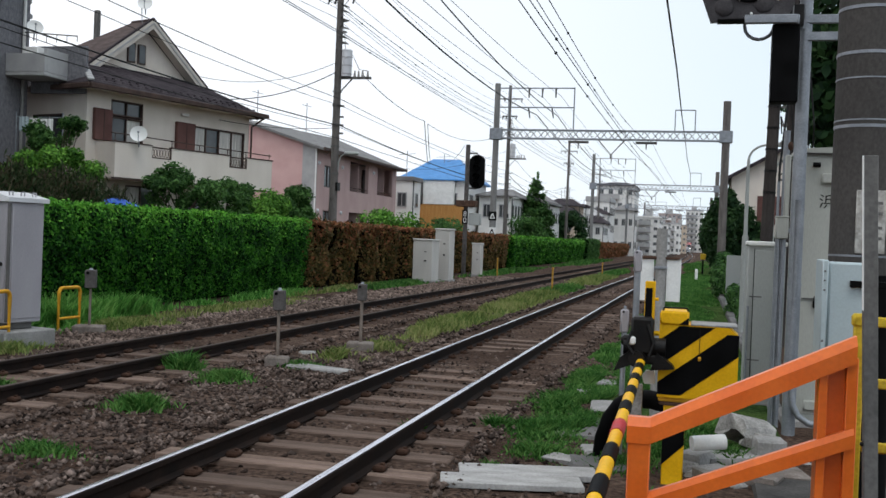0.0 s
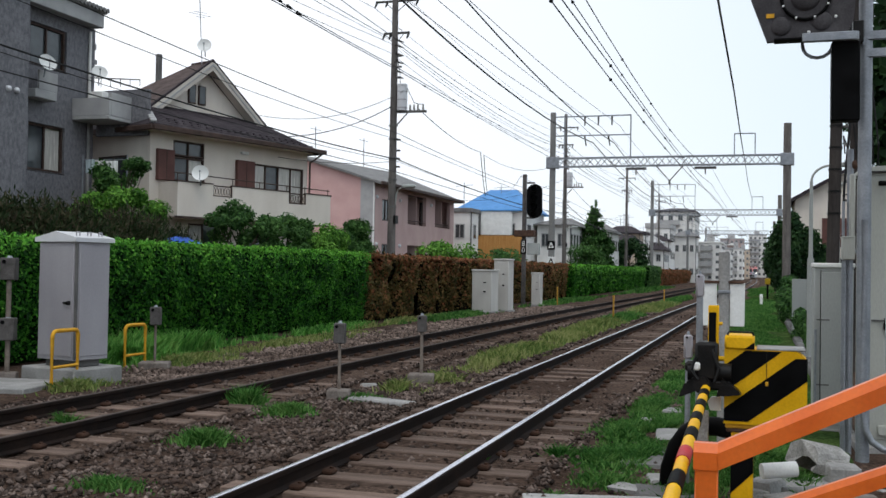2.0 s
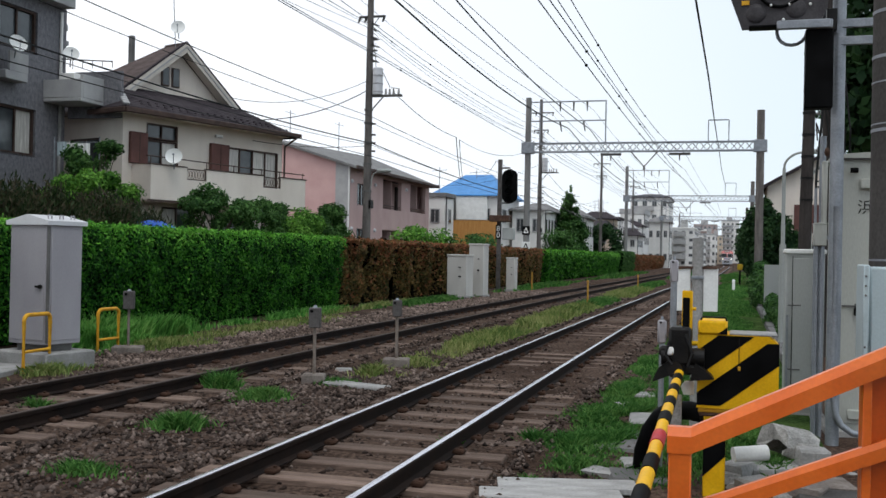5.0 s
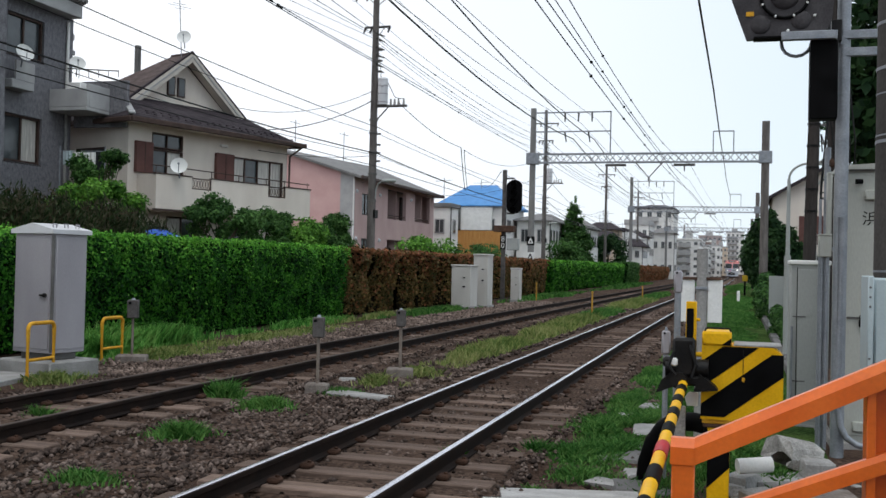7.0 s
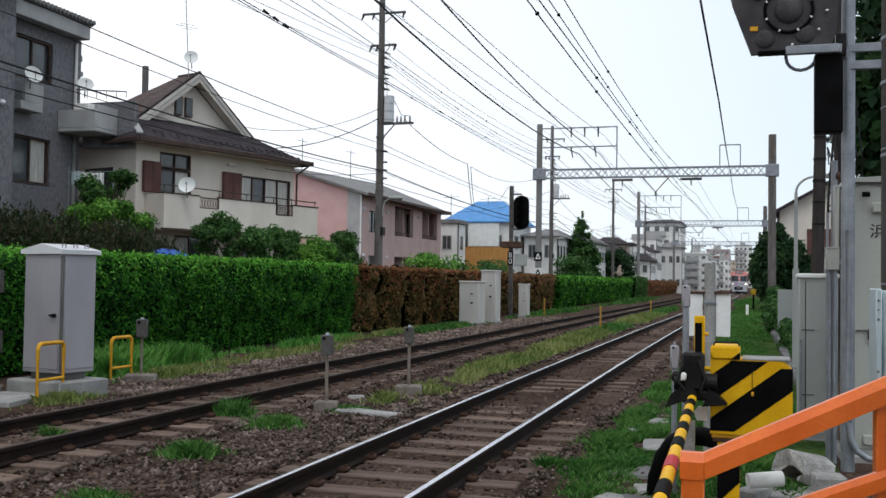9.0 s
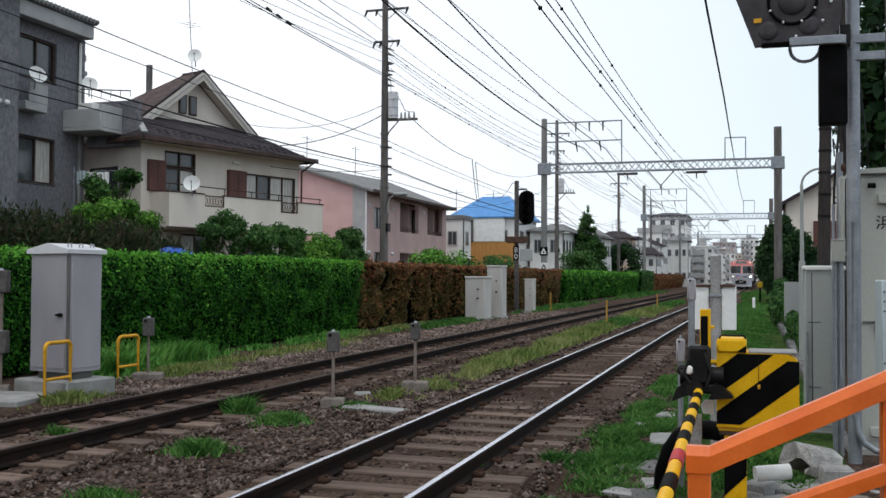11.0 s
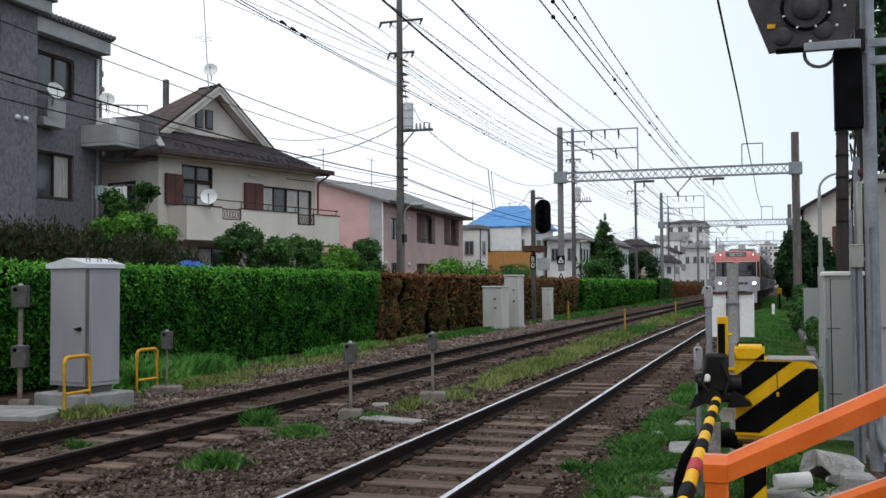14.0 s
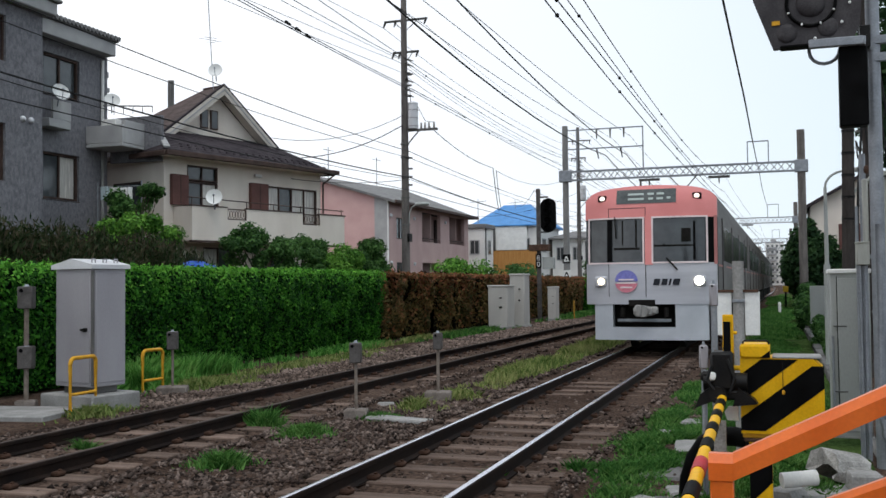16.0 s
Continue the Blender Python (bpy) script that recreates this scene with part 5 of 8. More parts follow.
def box_building(name, x0, x1, y0, y1, top, wall, roof, label, category, floors=2, cols=3, turn=0, hip=0.0, glass=M_GLASS, parapet=0.3):
    """A farther building: walls, storeys of framed windows on the two sides that show, and a roof."""
    t = thing(name, label, category, pose(x0, y0, 0, 0, 0, turn))
    W, D = x1 - x0, y1 - y0
    part("wall", Shape().box(0, W, 0, D, -0.2, top), wall, t)
    if hip > 0:
        part("roof", roof_slabs([(-0.4, -0.4, top), (W + 0.4, -0.4, top), (W * 0.72, D * 0.5, top + hip), (W * 0.28, D * 0.5, top + hip)], 0.1), roof, t)
        part("roof", roof_slabs([(W + 0.4, -0.4, top), (W + 0.4, D + 0.4, top), (W * 0.72, D * 0.5, top + hip)], 0.1), roof, t)
        part("roof", roof_slabs([(-0.4, D + 0.4, top), (-0.4, -0.4, top), (W * 0.28, D * 0.5, top + hip)], 0.1), roof, t)
        part("roof", roof_slabs([(W + 0.4, D + 0.4, top), (-0.4, D + 0.4, top), (W * 0.28, D * 0.5, top + hip), (W * 0.72, D * 0.5, top + hip)], 0.1), roof, t)
    else:
        part("parapet", Shape().box(-0.15, W + 0.15, -0.15, D + 0.15, top - 0.05, top + parapet, 0.03), roof, t)
    h = top / floors
    fw, fh = min(W / cols * 0.5, 1.5), min(h * 0.42, 1.15)
    fr = Shape().box(-fw / 2, fw / 2, -0.06, 0.02, 0, fh).data("window", M_GREYTRIM)
    pn = Shape().box(-fw / 2 + 0.08, -0.03, -0.075, -0.055, 0.08, fh - 0.08).box(0.03, fw / 2 - 0.08, -0.075, -0.055, 0.08, fh - 0.08).data("pane", glass)
    for fl in range(floors):
        for c in range(cols):
            w = piece("window", fr, t, pose(W * (c + 0.5) / cols, 0, fl * h + h * 0.32))
            piece("pane", pn, w, pose(0, 0, 0))
        for c in range(max(1, int(cols * D / W))):
            k = max(1, int(cols * D / W))
            w = piece("window", fr, t, pose(W, D * (c + 0.5) / k, fl * h + h * 0.32, 0, 0, 90))
            piece("pane", pn, w, pose(0, 0, 0))
    if name == "apartment_block":
        for fl in range(1, floors):
            part("balcony", Shape().box(0.3, W * 0.62, -1.1, -0.02, fl * h + 0.02, fl * h + 0.14).box(0.3, W * 0.62, -1.1, -1.0, fl * h + 0.14, fl * h + 0.95), M_GREYTRIM if wall is M_OFFWHITE else M_OFFWHITE, t, "solid-fronted balcony")
        if hip == 0:
            part("roof_house", Shape().box(W * 0.3, W * 0.6, D * 0.3, D * 0.6, top - 0.1, top + 2.0, 0.03), M_GREYTRIM, t, "grey stair head on the roof")
    if D < 11:
        part("aerial", Shape().tube((W * 0.5, D * 0.4, top), (W * 0.5, D * 0.4, top + 2.4), 0.03, n=5).tube((W * 0.5 - 0.7, D * 0.4, top + 2.1), (W * 0.5 + 0.7, D * 0.4, top + 2.2), 0.02, n=5), M_STEEL, t, "thin television aerial")
        part("rain_pipe", Shape().tube((W + 0.06, 0.2, 0), (W + 0.06, 0.2, top), 0.05, n=6), M_CONCDARK, t)
    return t


def blue_house():
    t = box_building("house", -24.2, -18.7, 80, 88, 6.6, M_OFFWHITE, M_BLUE, "white house whose roof is covered with a blue sheet", "house", 2, 2, hip=2.0)
    part("boarding", Shape().box(-0.1, 5.6, -0.25, -0.02, 0, 4.5), M_OCHRE, t, "ochre boarded lower storey")
    part("bay_window", Shape().box(0.1, 1.9, -0.5, -0.05, 4.6, 6.45, 0.03), M_CONCDARK, t, "grey framed bay window")
    part("bay_pane", Shape().box(0.2, 1.0, -0.53, -0.49, 5.3, 6.35).box(1.05, 1.8, -0.53, -0.49, 5.3, 6.35), M_GLASS, t)
    part("white_sheet", Shape().box(1.9, 4.6, -0.3, -0.06, 4.5, 6.5, 0.05), M_WHITE, t, "white sheeting on the upper wall")
    dish(t, (-0.5, -1.0, 5.2), 0.4, (0.2, -0.9, 0.3))


blue_house()
box_building("house", -23.6, -22.0, 75.5, 78, 6.2, M_OFFWHITE, M_GREYROOF, "narrow pale house between its neighbours", "house", 2, 1)
box_building("house", -18.4, -15.6, 84, 94, 5.6, M_OFFWHITE, M_GREYROOF, "cream house with a low roof beyond the hedge", "house", 2, 2, hip=0.8)
box_building("house", -17.4, -14.4, 98, 106, 5.6, M_OFFWHITE, M_GREYROOF, "white house behind the railway signal", "house", 2, 2, hip=0.9)
box_building("house", -16.2, -13.4, 112, 120, 4.8, M_TAN, M_DARKROOF, "tan house beyond the conifer", "house", 2, 2, hip=1.1)
box_building("house", -18.5, -15.2, 122, 130, 6.0, M_GREYTRIM, M_DARKROOF, "pale house beyond the conifer", "house", 3, 2)
box_building("house", -14.6, -12.2, 132, 140, 4.6, M_OFFWHITE, M_DARKROOF, "white house far along the line", "house", 2, 2, hip=1.0)
box_building("house", -17.5, -13.8, 160, 170, 8.6, M_OFFWHITE, M_GREYTRIM, "white flat-roofed building with a pale roof band", "building", 3, 3, parapet=0.8)
box_building("house", -14.2, -10.6, 172, 180, 7.8, M_OFFWHITE, M_GREYROOF, "white house far along the line", "house", 2, 3, hip=1.0)
box_building("apartment_block", -19.5, -12.2, 196, 210, 13.4, M_OFFWHITE, M_DARKROOF, "white four-storey apartment block in the distance", "apartment block", 5, 4, hip=1.0)
box_building("apartment_block", -12.0, -7.6, 205, 222, 7.6, M_OFFWHITE, M_OFFWHITE, "pale apartment block in the distance", "apartment block", 5, 3)
box_building("apartment_block", -9.4, -6.6, 232, 250, 7.0, M_OFFWHITE, M_GREYTRIM, "pale apartment block in the distance", "apartment block", 4, 2)
box_building("apartment_block", -8.2, -4.6, 270, 290, 8.0, M_OFFWHITE, M_GREYTRIM, "pale apartment block in the distance", "apartment block", 4, 3)
box_building("apartment_block", -7.5, -3.6, 330, 350, 9.0, M_TAN, M_GREYTRIM, "tan apartment block in the distance", "apartment block", 5, 3)
box_building("apartment_block", -5.5, 2.0, 460, 480, 18.5, M_OFFWHITE, M_GREYTRIM, "pale apartment block at the end of the line", "apartment block", 7, 4)
# The air holds no haze, so this block's grey wall colour carries it.
box_building("apartment_block", 2.5, 9.0, 430, 450, 16.5, M_GREYTRIM, M_GREYTRIM, "apartment block at the end of the line, distance haze in its grey", "apartment block", 5, 4)
box_building("apartment_block", -16, -7, 420, 440, 15.5, M_BRICK, M_GREYTRIM, "dull reddish apartment block at the end of the line", "apartment block", 6, 5)


def small_houses():
    """Low houses that crowd the line farther on."""
    r = random.Random(21)
    tone = [(M_OFFWHITE, "white"), (M_TAN, "tan"), (M_BEIGE, "beige"), (M_GREYTRIM, "grey"), (M_OFFWHITE, "white")]
    for k in range(17):
        y = 118 + k * 8.5
        m, word = tone[r.randrange(5)]
        x = -12.9 - r.uniform(0.2, 1.8)
        w = r.uniform(3.2, 5.0)
        box_building("house", x - w, x, y, y + r.uniform(4.5, 6.5), r.uniform(4.2, 6.6), m, r.choice((M_GREYROOF, M_DARKROOF, M_GREYTRIM)), "small " + word + " house far along the line", "house", 2, 2, hip=r.choice((0.0, 0.9, 1.3, 1.6)))


small_houses()


def right_side():
    t = thing("house", "cream house with a dark eave behind the poles", "house", pose(1.95, 66, 0))
    part("wall", Shape().prism([(0, 0), (7, 0), (7, 6.4), (3.5, 8.4), (0, 6.4)], "y", 0, 7), M_BEIGE, t, "cream wall")
    for s in (-1, 1):
        part("roof", roof_slabs([(3.5 + s * 4.1, -0.6, 6.2), (3.5 + s * 4.1, 7.4, 6.2), (3.5, 7.4, 8.55), (3.5, -0.6, 8.55)], 0.2), M_DARKROOF, t, "dark roof")
    part("window_shutter", Shape().box(1.6, 3.4, -0.06, 0.0, 3.4, 5.2, 0.01), M_SHUTTER, t, "brown shuttered window")
    part("gutter", Shape().tube((-0.55, -0.6, 6.1), (-0.55, 7.4, 6.1), 0.08, n=8), M_BROWNTRIM, t)
    kerb = thing("kerb", "weathered concrete edging along the grass verge", "kerb", pose(0.86, 12.6, 0))
    for k in range(26):
        part("kerb_stone", Shape().box(-0.09, 0.09, k * 1.2, k * 1.2 + 1.18, -0.1, 0.13 + 0.01 * (k % 3), 0.02), M_CONCDARK, kerb)
    t = thing("sheet_fence", "low pale metal sheet fence beside the verge", "fence", pose(0.82, 29.5, 0))
    for k in range(6):
        part("panel", Shape().box(k * 0.42, k * 0.42 + 0.4, 0, 0.03, -0.1, 1.56, 0.008), M_CABPALE, t)
    t = thing("utility_pole", "brown weathered pole wrapped with cables", "utility pole", pose(0.98, 16, 0, 0, 1.0, 0))
    part("shaft", Shape().tube((0, 0, -0.1), (0, 0, 8.5), 0.1, 0.07, 14), M_DARKPOLE, t)
    for k in range(9):
        part("strap", Shape().tube((0, 0, 2.6 + k * 0.33), (0, 0, 2.63 + k * 0.33), 0.098, n=14), M_DARKMETAL, t)
    part("riser_cable", Shape().pipe([(0.12, -0.05, 0), (0.13, -0.05, 3.0), (0.2, -0.05, 4.2), (0.12, 0, 6.5)], 0.02, 6), M_WIRE, t)
    t = thing("utility_pole", "dark pole with many cables beside the house", "utility pole", pose(1.55, 19, 0))
    part("shaft", Shape().tube((0, 0, -0.1), (0, 0, 7.5), 0.09, 0.07, 12), M_DARKPOLE, t)
    r = random.Random(11)
    for k in range(5):
        part("riser_cable", Shape().cable([(0.1 + 0.05 * k, -0.12, 1.5), (0.12 + 0.06 * k, -0.12, 3.0), (0.02 + 0.09 * k, -0.1, 4.0), (-0.15 + 0.1 * k, -0.1, 5.2), (0.05, 0, 7.2)], 0.016, 6), M_WIRE, t, "black cable running down the pole")
    part("switch_box", Shape().box(0.05, 0.3, -0.2, 0.05, 2.2, 2.75, 0.02), M_BOXBROWN, t, "rusty brown switch box")
    for k in range(9):
        z = 3.0 + k * 0.33
        part("cable_clutter", Shape().pipe([(r.uniform(-0.2, 0.3), r.uniform(-0.1, 0.1), z + r.uniform(-0.3, 0.9)) for _ in range(4)], 0.013, 5), M_WIRE, t)
        part("bracket", Shape().box(-0.18, 0.25, -0.03, 0.03, z, z + 0.04), M_CONCDARK, t)
    for x, y, h, lab in ((0.88, 20, 3.75, "pale street lamp pole with an arched arm"), (1.3, 19.2, 3.45, "pale street lamp pole with an arched arm"), (1.85, 14.5, 4.1, "pale street lamp pole with an arched arm")):
        t = thing("street_lamp", lab, "street lamp", pose(x, y, 0), group="lamps beside the verge")
        part("pole", Shape().tube((0, 0, -0.1), (0, 0, 2.0), 0.06, n=12).tube((0, 0, 2.0), (0, 0, h - 0.3), 0.04, 0.03, 12), M_CABPALE, t)
        part("arm", Shape().cable([(0.35 - 0.35 * math.cos(a), 0, h - 0.3 + 0.3 * math.sin(a)) for a in [k * math.pi / 2 / 8 for k in range(9)]] + [(0.6, 0, h)], 0.022, 8), M_CABPALE, t)
        part("lamp_head", Shape().box(0.45, 0.85, -0.07, 0.07, h - 0.03, h + 0.05, 0.02), M_CABPALE, t)


right_side()


# ---- crossing equipment ----
def clip_band(rect, p, way, half):
    """The part of a slanted band that lies in a rectangle (x0, x1, z0, z1)."""
    x0, x1, z0, z1 = rect
    poly = [(x0, z0), (x1, z0), (x1, z1), (x0, z1)]
    nx, nz = -way[1], way[0]
    for s in (1, -1):
        out = []
        for a, b in zip(poly, poly[1:] + poly[:1]):
            da = half - s * ((a[0] - p[0]) * nx + (a[1] - p[1]) * nz)
            db = half - s * ((b[0] - p[0]) * nx + (b[1] - p[1]) * nz)
            if da >= 0:
                out.append(a)
            if da * db < 0:
                k = da / (da - db)
                out.append((a[0] + k * (b[0] - a[0]), a[1] + k * (b[1] - a[1])))
        poly = out
    return poly


def barrier_machine():
    t = thing("barrier_machine", "yellow and black striped crossing barrier machine on a post", "barrier machine", pose(0, 7.4, 0))
    out = [(-0.25, 0.62), (0.31, 0.62), (0.31, 1.09), (0.24, 1.15), (-0.05, 1.155), (-0.25, 1.155)]
    body = part("housing", Shape().prism(out, "y", 0, 0.34), M_YELLOW, t, "yellow steel housing")
    up = (0.79, 0.61)
    for p, half, rect in (((0.06, 0.86), 0.085, (-0.25, 0.31, 0.64, 1.1)), ((-0.17, 1.0), 0.075, (-0.25, 0.14, 0.7, 1.145))):
        part("stripe", Shape().prism(clip_band(rect, p, up, half), "y", -0.003, 0.01), M_BLACK, body, "black diagonal warning stripe", smooth=False)
    part("top_cover", Shape().box(-0.03, 0.3, -0.004, 0.34, 1.15, 1.165, 0.005), M_CONC, body, "grey weathered lid edge")
    lid = part("upper_box", Shape().box(-0.25, -0.045, -0.02, 0.3, 1.15, 1.25, 0.015), M_YELLOW, t, "yellow inspection box with a carrying handle")
    part("handle", Shape().pipe([(-0.23, 0, 1.25), (-0.22, 0, 1.275), (-0.06, 0, 1.275), (-0.05, 0, 1.25)], 0.007, 6), M_DARKMETAL, lid)
    part("stripe", Shape().prism(clip_band((-0.25, -0.045, 1.155, 1.245), (-0.06, 1.12), up, 0.06), "y", -0.024, -0.01), M_BLACK, lid, smooth=False)
    part("ledge", Shape().box(-0.24, 0.12, 0.02, 0.3, 0.585, 0.622, 0.008), M_YELLOWDARK, t)
    part("hinge_line", Shape().box(0.035, 0.04, -0.004, 0.01, 0.95, 1.13), M_DARKMETAL, t)
    part("latch", Shape().box(0.03, 0.05, -0.02, 0.01, 0.9, 0.93, 0.004), M_YELLOWDARK, t)
    leg = part("post", Shape().box(-0.2, -0.045, 0.05, 0.22, -0.05, 0.59, 0.008), M_YELLOW, t, "yellow post with a black stripe")
    part("stripe", Shape().prism(clip_band((-0.2, -0.045, 0.0, 0.58), (-0.12, 0.34), (0.7, 0.7), 0.1), "y", 0.046, 0.06), M_BLACK, leg, smooth=False)
    part("rust_collar", Shape().box(-0.235, 0.02, 0.03, 0.25, 0.555, 0.59, 0.01), M_RUST, t, "rusty collar under the housing")
    # the hinge of the arm
    h = Shape()
    h.box(-0.5, -0.2, -0.1, 0.12, 0.86, 0.93, 0.015)
    h.box(-0.45, -0.29, -0.12, 0.1, 0.93, 1.2, 0.02)
    h.tube((-0.5, -0.03, 0.98), (-0.2, -0.03, 0.98), 0.07, n=14)
    h.tube((-0.4, -0.16, 0.9), (-0.36, 0.12, 0.9), 0.06, n=12)
    h.box(-0.52, -0.44, -0.08, 0.05, 0.98, 1.06, 0.02)
    h.prism([(-0.56, 0.8), (-0.42, 0.86), (-0.42, 0.98), (-0.52, 0.9)], "y", -0.12, 0.05)
    h.prism([(-0.3, 0.82), (-0.13, 0.84), (-0.15, 0.87), (-0.26, 0.95)], "y", -0.12, 0.02)
    h.pipe([(-0.44, -0.13, 1.1), (-0.47, -0.16, 1.0), (-0.42, -0.17, 0.94)], 0.012, 6)
    h.pipe([(-0.33, -0.13, 1.15), (-0.28, -0.16, 1.02), (-0.31, -0.17, 0.93)], 0.012, 6)
    part("arm_hinge", h, M_DARKMETAL, t, "oily black hinge of the barrier arm")
    part("side_plate", Shape().prism([(-0.37, 0.75), (-0.34, 0.79), (-0.275, 0.79), (-0.275, 0.69), (-0.35, 0.69)], "y", 0.13, 0.16), M_WHITE, t, "small white plate under the hinge")
    part("reflector", Shape().box(-0.46, -0.41, -0.15, -0.11, 1.0, 1.06, 0.012), M_WHITE, t, "small white reflector")
    pl = part("counter_plate", Shape().box(-0.365, -0.29, 0.0, 0.04, 1.0, 1.46, 0.006), M_YELLOW, t, "upright yellow counterweight plate")
    part("plate_shadow", Shape().box(-0.36, -0.31, -0.012, 0.004, 1.02, 1.41, 0.004), M_BLACK, pl)
    part("bolt", Shape().tube((-0.29, 0.01, 1.33), (-0.265, 0.01, 1.33), 0.012, n=8), M_YELLOW, t)
    part("bolt", Shape().tube((-0.29, 0.01, 1.08), (-0.25, 0.01, 1.08), 0.018, n=8), M_YELLOW, t)
    return t


BARRIER = barrier_machine()


def barrier_arm(machine):
    t = part("barrier_arm", Shape().tube((0, 0, 0), (0, -5.9, 0), 0.032, 0.026, 16), M_YELLOW, machine, "lowered yellow and black banded barrier arm")
    t.matrix_basis = pose(-0.37, -0.12, 0.875, 0, 0, 1.0)
    for i in range(10):
        a = -0.28 - i * 0.58
        part("band", Shape().tube((0, a, 0), (0, a - 0.27, 0), 0.0345 - i * 0.0005, n=16), M_RED if i == 4 else M_BLACK, t, "red band" if i == 4 else "black band")


barrier_arm(BARRIER)


def box_sensor(x, y, heads, h, label, base=None, name="detector_post", thick=0.022, turn=20, rust=False):
    """A small detector box on a thin post: heads are (z0, z1, half width)."""
    t = thing(name, label, "detector", pose(x, y, 0, 0, 0, turn))
    part("post", Shape().tube((0, 0, -0.1), (0, 0, h), thick * (0.8 if rust else 1.0), n=10), M_RUSTPOST if rust else M_STEEL, t)
    for z0, z1, w in heads:
        hd = part("detector_box", Shape().box(-w, w, -w * 0.9, w * 0.9, z0, z1, 0.012), M_CABGREY if not rust else M_BOXBROWN, t, "small detector box with a round lens")
        part("lens", Shape().tube((-w * 0.45, -w * 0.9 - 0.012, z1 - w * 0.55), (-w * 0.45, -w * 0.9 + 0.01, z1 - w * 0.55), w * 0.27, n=12), M_BLACK, hd)
        part("cap", Shape().tube((0, 0, z1), (0, 0, z1 + 0.03), w * 0.4, w * 0.25, n=10), M_STEEL, hd)
    if base:
        part("footing", Shape().box(-base, base, -base * 0.7, base * 0.7, -0.1, 0.11, 0.02), M_FOOTING if rust else M_CONC, t, "weathered concrete footing")
    return t


box_sensor(-0.47, 8.2, [(1.5, 1.68, 0.032)], 1.5, "grey detector box on a thin post beside the barrier", thick=0.026, turn=10)
box_sensor(-0.56, 8.25, [(1.0, 1.19, 0.034)], 1.0, "grey detector box on a short post beside the barrier", turn=10)
box_sensor(-5.19, 11.87, [(0.7, 0.96, 0.075)], 0.74, "brown detector box on a thin post between the tracks", base=0.15, thick=0.026, turn=15, rust=True)
box_sensor(-4.85, 14.15, [(0.73, 0.98, 0.07)], 0.76, "brown detector box on a post between the tracks", base=0.2, thick=0.03, turn=15, rust=True)
box_sensor(-9.31, 13.9, [(0.7, 0.99, 0.085)], 0.72, "grey detector box on a post in the grass", base=0.24, thick=0.026, turn=25, rust=True)
box_sensor(-10.25, 11.66, [(1.42, 1.74, 0.105), (0.56, 0.88, 0.105)], 1.5, "two grey detector boxes on one post beside the hedge", base=0.14, thick=0.045, turn=25, rust=True)


def white_board():
    t = thing("notice_post", "concrete post carrying two white boards seen from behind", "sign", pose(-0.34, 9.8, 0))
    part("post", Shape().tube((0, 0, -0.1), (0, 0, 1.89), 0.052, n=14), M_CONC, t, "round grey post")
    for a, b in ((-0.215, -0.065), (0.055, 0.19)):
        part("board", Shape().box(a, b, -0.01, 0.015, 1.19, 1.6, 0.004), M_WHITE, t, "plain white board")
    part("bracket", Shape().box(-0.2, 0.18, -0.03, 0.02, 1.595, 1.62, 0.004), M_RUST, t)
    part("bracket", Shape().box(-0.06, 0.06, -0.06, 0.06, 1.5, 1.53, 0.004), M_STEEL, t)


white_board()


